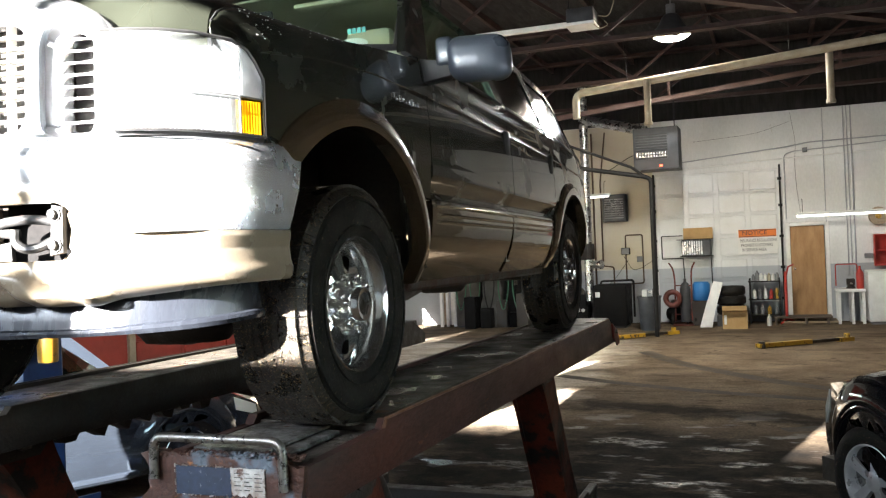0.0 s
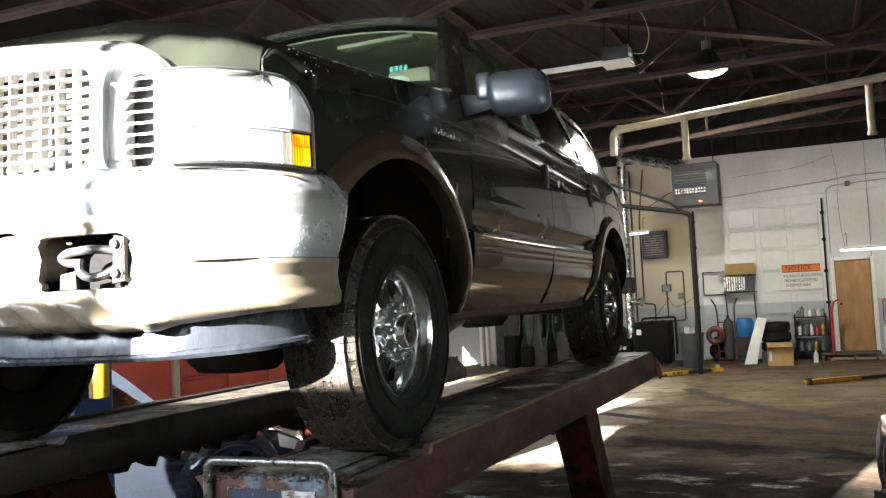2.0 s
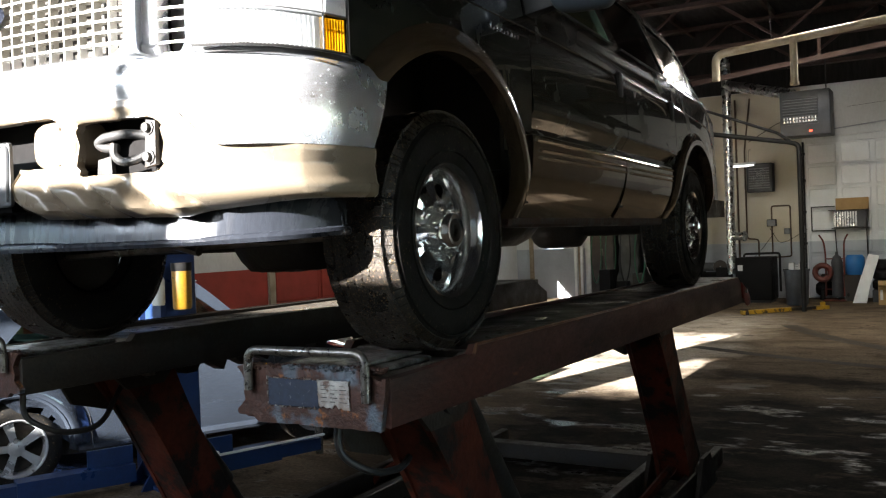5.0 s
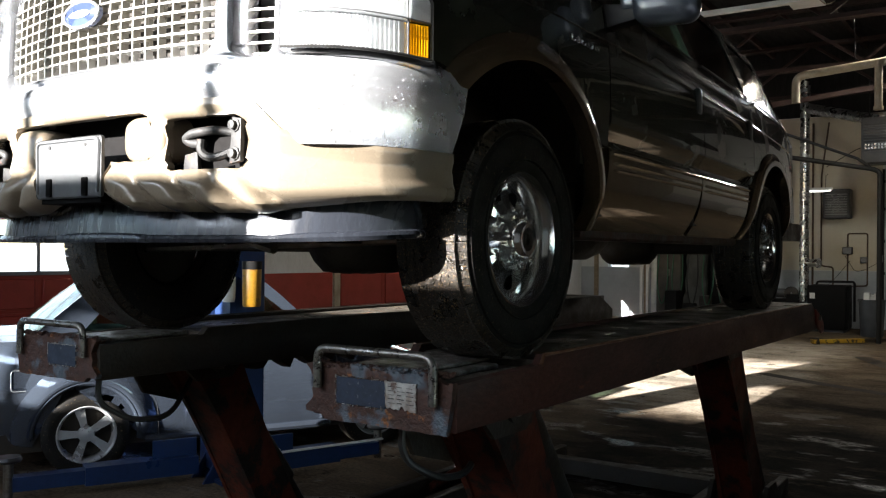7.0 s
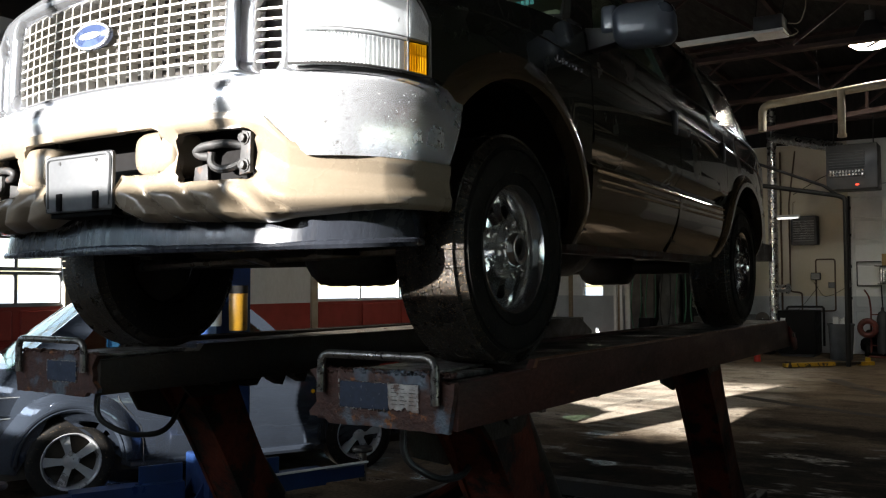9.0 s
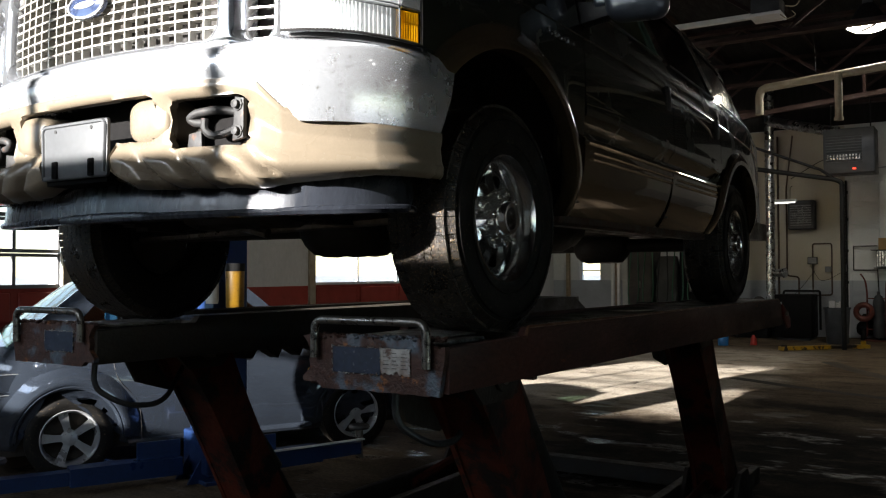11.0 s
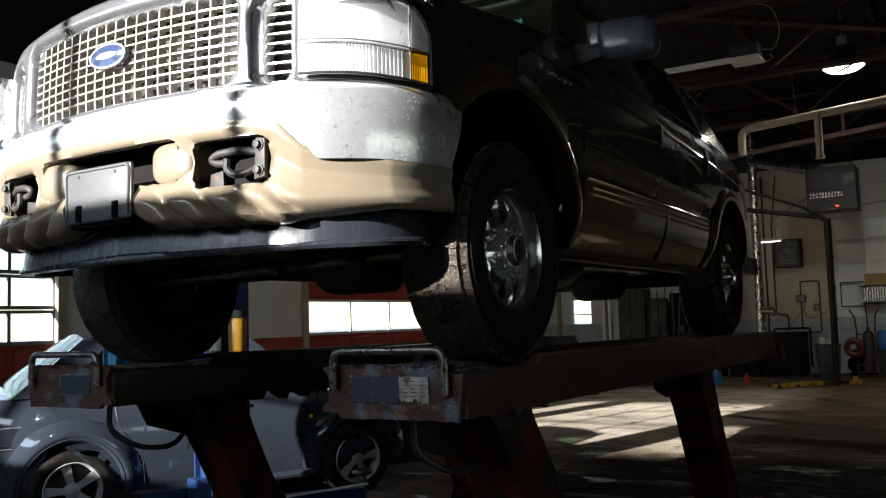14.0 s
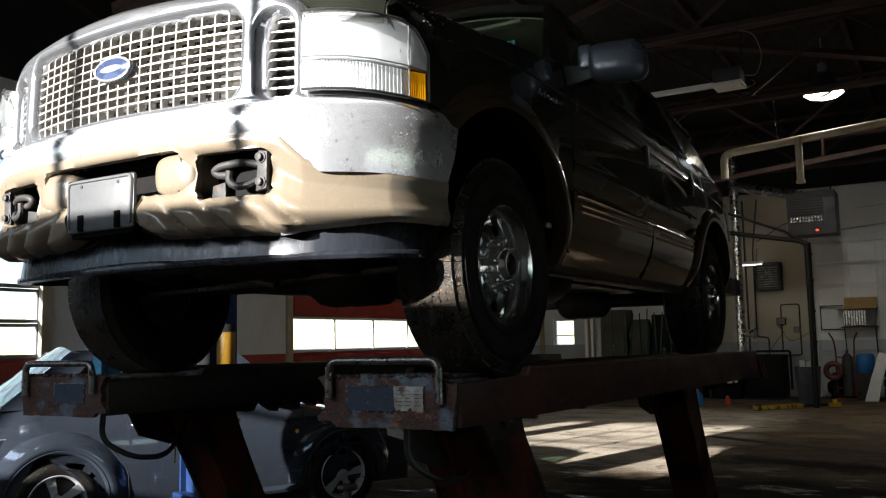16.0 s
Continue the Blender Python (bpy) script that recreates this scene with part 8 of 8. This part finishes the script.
    # silver tube drawn in for the highlight round the flap's edge
    bm = B()
    tube(bm, bend([(cx(-0.42, 0.72) + 0.002, y, z) for y, z in ((-0.505, 0.73), (-0.505, 0.655), (-0.325, 0.655), (-0.325, 0.805), (-0.505, 0.805), (-0.505, 0.73))], 0.025, 5), 0.0035, 6)
    part("flap_seam", bm, M["alloy"], flap, "bright edge of the fuel flap")
    bm = B()
    sheet(bm, [(wb + 0.48, 0.60), (wb + nose - 0.06, 0.52), (wb + nose - 0.08, 0.61), (wb + 0.46, 0.71)], lambda y, z: cx(y, z) + 0.008, (-0.02, 0, 0), "yz", 0.08)
    twin(part("headlamp", bm, M["lens"], car, "clear headlamp"), car)
    bm = B()
    sheet(bm, [(-tail + 0.03, 0.68), (-0.62, 0.70), (-0.60, 0.92), (-tail + 0.05, 0.90)], lambda y, z: cx(y, z) + 0.008, (-0.02, 0, 0), "yz", 0.08)
    twin(part("tail_lamp", bm, M["redpart"], car, "red tail lamp"), car)
    bm = B()
    cyl(bm, (cx(wb - 0.38, 0.7) + 0.002, wb - 0.44, 0.70), (cx(wb - 0.38, 0.7) + 0.008, wb - 0.44, 0.70), 0.017, 12)
    twin(part("side_marker", bm, M["amber"], car, "amber side marker"), car)
    bm = B()
    box(bm, hw - 0.05, hw + 0.14, wb - 0.82, wb - 0.70, 0.94, 1.07, 0.03, 2)
    twin(part("door_mirror", bm, paint, car), car)
    # a taller cabin with its screen set further forward
    for ob in car.children if tall != 1 else ():
        for v in ob.data.vertices:
            up_by = max(0.0, v.co.z - 0.45)
            if v.co.y > 1.0:
                v.co.y += 0.22 * max(0.0, min(1.0, (v.co.z - 0.9) / 0.45))
            v.co.z += up_by * (tall - 1)
    for s in (1, -1):
        for yc in (0.0, wb):
            root = new("wheel", ALLOY[0][1])
            root.parent = car
            root.matrix_basis = pose(s * (hw - 0.10), yc, 0.311, 0, 0, 0 if s > 0 else 180) @ pose(0, 0, 0, 33 + 20 * yc)
            tagged(root, "black tyre on a five-spoke alloy rim")
            for n, me in ALLOY[1:]:
                o = new(n, me)
                o.parent = root
    return car


small_car("saloon_car", "silver-blue saloon car standing between the columns of a lift", M["silvercar"], Matrix.Translation((-3.91, 1.58, 0.0)) @ pose(0, 0, 0, 0, 0, -27.5) @ Matrix.Scale(0.965, 4), wb=2.33, tall=1.05, glass_mat="carglass")
small_car("hatchback_car", "glossy black car with silver alloy wheels", M["blackcar"], Matrix.Translation((5.02, 1.61, 0)) @ pose(0, 0, 0, 0, 0, 35) @ Matrix.Scale(1.08, 4), tail=0.8, nose=0.62, tall=1.2)

# ---- blue two-post lift at the saloon ----
tp = thing("two_post_lift", "blue two-post car lift with its arms lowered", "vehicle lift")


def column(at):
    m = at
    col = part("column", box(B(), -0.20, 0.20, -0.11, 0.11, 0.03, 2.75, 0.006), M["blue"], tp, "scuffed blue column")
    col.matrix_basis = m
    o = part("base_plate", box(B(), -0.25, 0.25, -0.22, 0.22, 0.0, 0.03, 0.004), M["blue"], col)
    for s in (-1, 1):
        part("flange", box(B(), s * 0.19 - 0.012, s * 0.19 + 0.012, -0.15, -0.11, 0.03, 2.75), M["blue"], col, smooth=0)
    part("gusset", slab(B(), [(-0.30, 0.0), (-0.11, 0.0), (-0.11, 0.32)], "x", 0.10, 0.12), M["blue"], col, smooth=0)
    part("gusset", slab(B(), [(-0.30, 0.0), (-0.11, 0.0), (-0.11, 0.32)], "x", -0.12, -0.10), M["blue"], col, smooth=0)
    part("carriage", box(B(), -0.22, 0.22, -0.20, 0.14, 0.06, 0.34, 0.01), M["blue"], col)
    return col


column(pose(-2.38, 1.88, 0, 0, 0, -20))
column(pose(-4.75, 2.9, 0, 0, 0, -20))


def arm(p0, p1, rest=True):
    p0, p1 = Vector(p0), Vector(p1)
    d = p1 - p0
    n = Vector((-d.y, d.x, 0)).normalized()
    up_ = Vector((0, 0, 1))

    def beam(a, b, w, z0, z1):
        bm = B()
        loft(bm, [[q + n * w + up_ * z0, q - n * w + up_ * z0, q - n * w + up_ * z1, q + n * w + up_ * z1] for q in (p0 + d * a, p0 + d * b)])
        return bm
    root = part("arm", beam(0, 0.62, 0.075, 0.06, 0.18), M["blue"], tp, "blue swing arm", smooth=0)
    part("inner_arm", beam(0.6, 0.98, 0.055, 0.07, 0.16), M["blue"], root, smooth=0)
    part("web", beam(0.0, 0.25, 0.01, 0.18, 0.30), M["blue"], root, smooth=0)
    part("pad_screw", lathe(B(), [(0.0001, 0), (0.03, 0), (0.03, 0.23), (0.0001, 0.23)], p1 + up_ * 0.03, "z", 12), M["steel"], root)
    part("pad", lathe(B(), [(0.0001, 0), (0.075, 0), (0.085, 0.015), (0.075, 0.035), (0.0001, 0.035)], p1 + up_ * 0.255, "z", 18), M["black"], root, "round rubber pad")


arm((-2.52, 1.62, 0), (-3.05, 0.55, 0))
arm((-2.16, 1.90, 0), (-1.82, 2.80, 0))
# white strip painted on as the sun's highlight along the arm
part("arm_edge", slab(B(), [(0, 0), (0.03, 0), (0.03, 0.9), (0, 0.9)], "z", 0, 0.012), M["whitepaint"], tp, "bright worn arm edge").matrix_basis = pose(-2.08, 1.93, 0.183, 0, 0, -20.7)
yj = thing("oil_jug", "yellow plastic drum hooked on the blue column", "container")
part("body", lathe(B(), [(0.0001, 0), (0.058, 0), (0.063, 0.012), (0.066, 0.285), (0.060, 0.30), (0.03, 0.31), (0.0001, 0.31)], (-2.05, 1.69, 1.24), "z", 20), M["oilyellow"], yj)
part("hook_band", lathe(B(), [(0.0655, 0.255), (0.069, 0.255), (0.069, 0.31), (0.0655, 0.31)], (-2.05, 1.69, 1.24), "z", 20), M["blackpipe"], yj)
for k in range(4):
    conduit([(-2.47 + 0.05 * k, 1.51, 1.9 - 0.1 * k), (-2.45 + 0.05 * k, 1.47, 1.3), (-2.48 + 0.05 * k, 1.49, 0.9 - 0.1 * k)], 0.009, ("blackpipe", "steel", "whitepaint", "wood")[k], 0.1, "cable hanging down the blue column")
sb = thing("spray_bottle", "white plastic bottle hung on the blue column", "bottle")
part("body", lathe(B(), [(0.0001, 0), (0.04, 0), (0.045, 0.02), (0.045, 0.17), (0.02, 0.22), (0.018, 0.26), (0.0001, 0.26)], (-2.18, 1.60, 1.27), "z", 18), M["whitepaint"], sb)
part("trigger", box(B(), -2.20, -2.13, 1.575, 1.60, 1.52, 1.56, 0.006), M["black"], sb)
cbx = thing("control_box", "black control box fixed to the blue column", "control box")
part("case", box(B(), -0.09, 0.09, -0.045, 0.045, 0.0, 0.24, 0.008), M["darkgrey"], cbx)
part("lid", box(B(), -0.08, 0.08, -0.053, -0.046, 0.012, 0.228, 0.003), M["black"], cbx)
cbx.matrix_basis = pose(-2.36, 1.71, 1.62, 0, 0, -20)
bk = thing("bucket", "white plastic bucket with a red rag", "bucket", pose(-1.72, 1.42, 0))
part("tub", lathe(B(), [(0.0001, 0.0), (0.12, 0.0), (0.145, 0.30), (0.155, 0.30), (0.155, 0.33), (0.135, 0.33), (0.115, 0.02), (0.0001, 0.02)], (0, 0, 0), "z", 28), M["darkgrey"], bk, "dark bucket")
part("rim", lathe(B(), [(0.14, 0.33), (0.158, 0.33), (0.158, 0.345), (0.14, 0.345), (0.14, 0.33)], (0, 0, 0), "z", 28), M["whitepaint"], bk, "white rim")
bm = B()
rnd = random.Random(8)
r = bmesh.ops.create_icosphere(bm, subdivisions=3, radius=0.11)
for v in r["verts"]:
    v.co = Vector((v.co.x, v.co.y, v.co.z * 0.35 + 0.30)) + Vector([noise.noise(v.co * 18 + Vector((k * 7, 0, 0))) * 0.035 for k in range(3)])
part("rag", bm, M["redpart"], bk, "crumpled red rag")
# grease and tyre marks on the floor
M["mark"] = mat("black_tyre_mark", (0.03, 0.025, 0.02), 0.6, 0.0, (0.10, 0.082, 0.062), scale=4, sharp=0.12, fine=0.5, fscale=30, bump=0.05, amount=0.5, spec=0.06)
for k, (pts, w) in enumerate((([(0.12, 12.75), (0.6, 11.7), (1.1, 10.87), (2.0, 9.75), (2.76, 9.0), (4.6, 8.2)], 0.13), ([(-0.7, 9.8), (0.4, 9.1), (2.0, 8.35), (4.6, 7.9)], 0.11), ([(2.3, 6.4), (3.4, 6.9), (5.2, 6.6)], 0.10))):
    line = bend([(x, y, 0.0) for x, y in pts], 1.5, 10)
    bm = B()
    rows = []
    for i, q in enumerate(line):
        d = (line[min(i + 1, len(line) - 1)] - line[max(0, i - 1)]).normalized()
        n = Vector((-d.y, d.x, 0))
        rows.append([q + n * w + Vector((0, 0, 0.004)), q - n * w + Vector((0, 0, 0.004))])
    loft(bm, rows, closed=False)
    solid("tyre_mark", bm, M["mark"], "black skid mark on the workshop floor", "tyre mark", "tyre marks", smooth=0)

# tall dark clutter in the far corner
M["tarp"] = mat("dusty_grey_tarpaulin", (0.085, 0.085, 0.08), 0.8, 0.0, (0.04, 0.038, 0.034), scale=3, fine=0.2, bump=0.3)
M["drawer"] = mat("dark_brown_cabinet", (0.055, 0.04, 0.03), 0.6, 0.0, (0.03, 0.022, 0.018), scale=4, fine=0.2, bump=0.1)


def locker(x0, x1, y0, y1, h, label, m_):
    lk = thing("storage_cabinet", label, "cabinet", group="storage cabinets")
    part("body", box(B(), x0, x1, y0 + 0.025, y1, 0.04, h, 0.01), M[m_], lk)
    part("plinth", box(B(), x0 + 0.02, x1 - 0.02, y0 + 0.05, y1, 0.0, 0.04), M["black"], lk, smooth=0)
    mid = (x0 + x1) / 2
    for a, b in ((x0 + 0.012, mid - 0.004), (mid + 0.004, x1 - 0.012)):
        dr_ = part("door", box(B(), a, b, y0, y0 + 0.022, 0.06, h - 0.02, 0.006), M[m_], lk)
        part("handle", box(B(), (b if b < mid else a) - 0.03, (b if b < mid else a) + 0.03, y0 - 0.018, y0, h * 0.52, h * 0.6, 0.004), M["steel"], dr_)


locker(-5.12, -4.52, 17.7, 18.4, 2.1, "tall dark brown steel storage cabinet by the wall", "drawer")
locker(-3.86, -3.30, 17.75, 18.4, 1.95, "tall black steel storage cabinet by the wall", "near_black")
bm = B()
r = bmesh.ops.create_cube(bm, size=1.0)
bmesh.ops.subdivide_edges(bm, edges=bm.edges[:], cuts=9, use_grid_fill=True)
for v in bm.verts:
    k = 1 - 0.22 * (v.co.z + 0.5) ** 2
    q = Vector((v.co.x * 0.5 * k, v.co.y * 0.55 * k, (v.co.z + 0.5) * 1.85))
    q += Vector((noise.noise(q * 3.1), noise.noise(q * 3.1 + Vector((9, 0, 0))), 0)) * 0.09 * min(1, q.z * 3)
    v.co = q + Vector((-4.18, 17.95, 0))
solid("covered_machine", bm, M["tarp"], "machine under a dusty grey tarpaulin sheet", "machine")
hb2 = thing("drum_stack", "dark steel drums stacked by the wall", "drum")
for x, z in ((-3.0, 0.0), (-3.0, 0.86)):
    part("drum", lathe(B(), [(0.0001, 0.0), (0.27, 0.0), (0.285, 0.02), (0.275, 0.04), (0.275, 0.27), (0.287, 0.285), (0.275, 0.30), (0.275, 0.55), (0.287, 0.565), (0.275, 0.58), (0.275, 0.82), (0.285, 0.84), (0.27, 0.855), (0.0001, 0.84)], (x, 17.9, z), "z", 26), M["drawer"], hb2)
for k, x in enumerate((-5.62, -5.48, -5.30)):
    solid("white_post", box(B(), x, x + 0.07, 17.9 + 0.05 * k, 17.97 + 0.05 * k, 0.0, 2.6 + 0.1 * k, 0.004), M["whitepaint"], "white painted timber post standing by the wall", "post", "white posts")
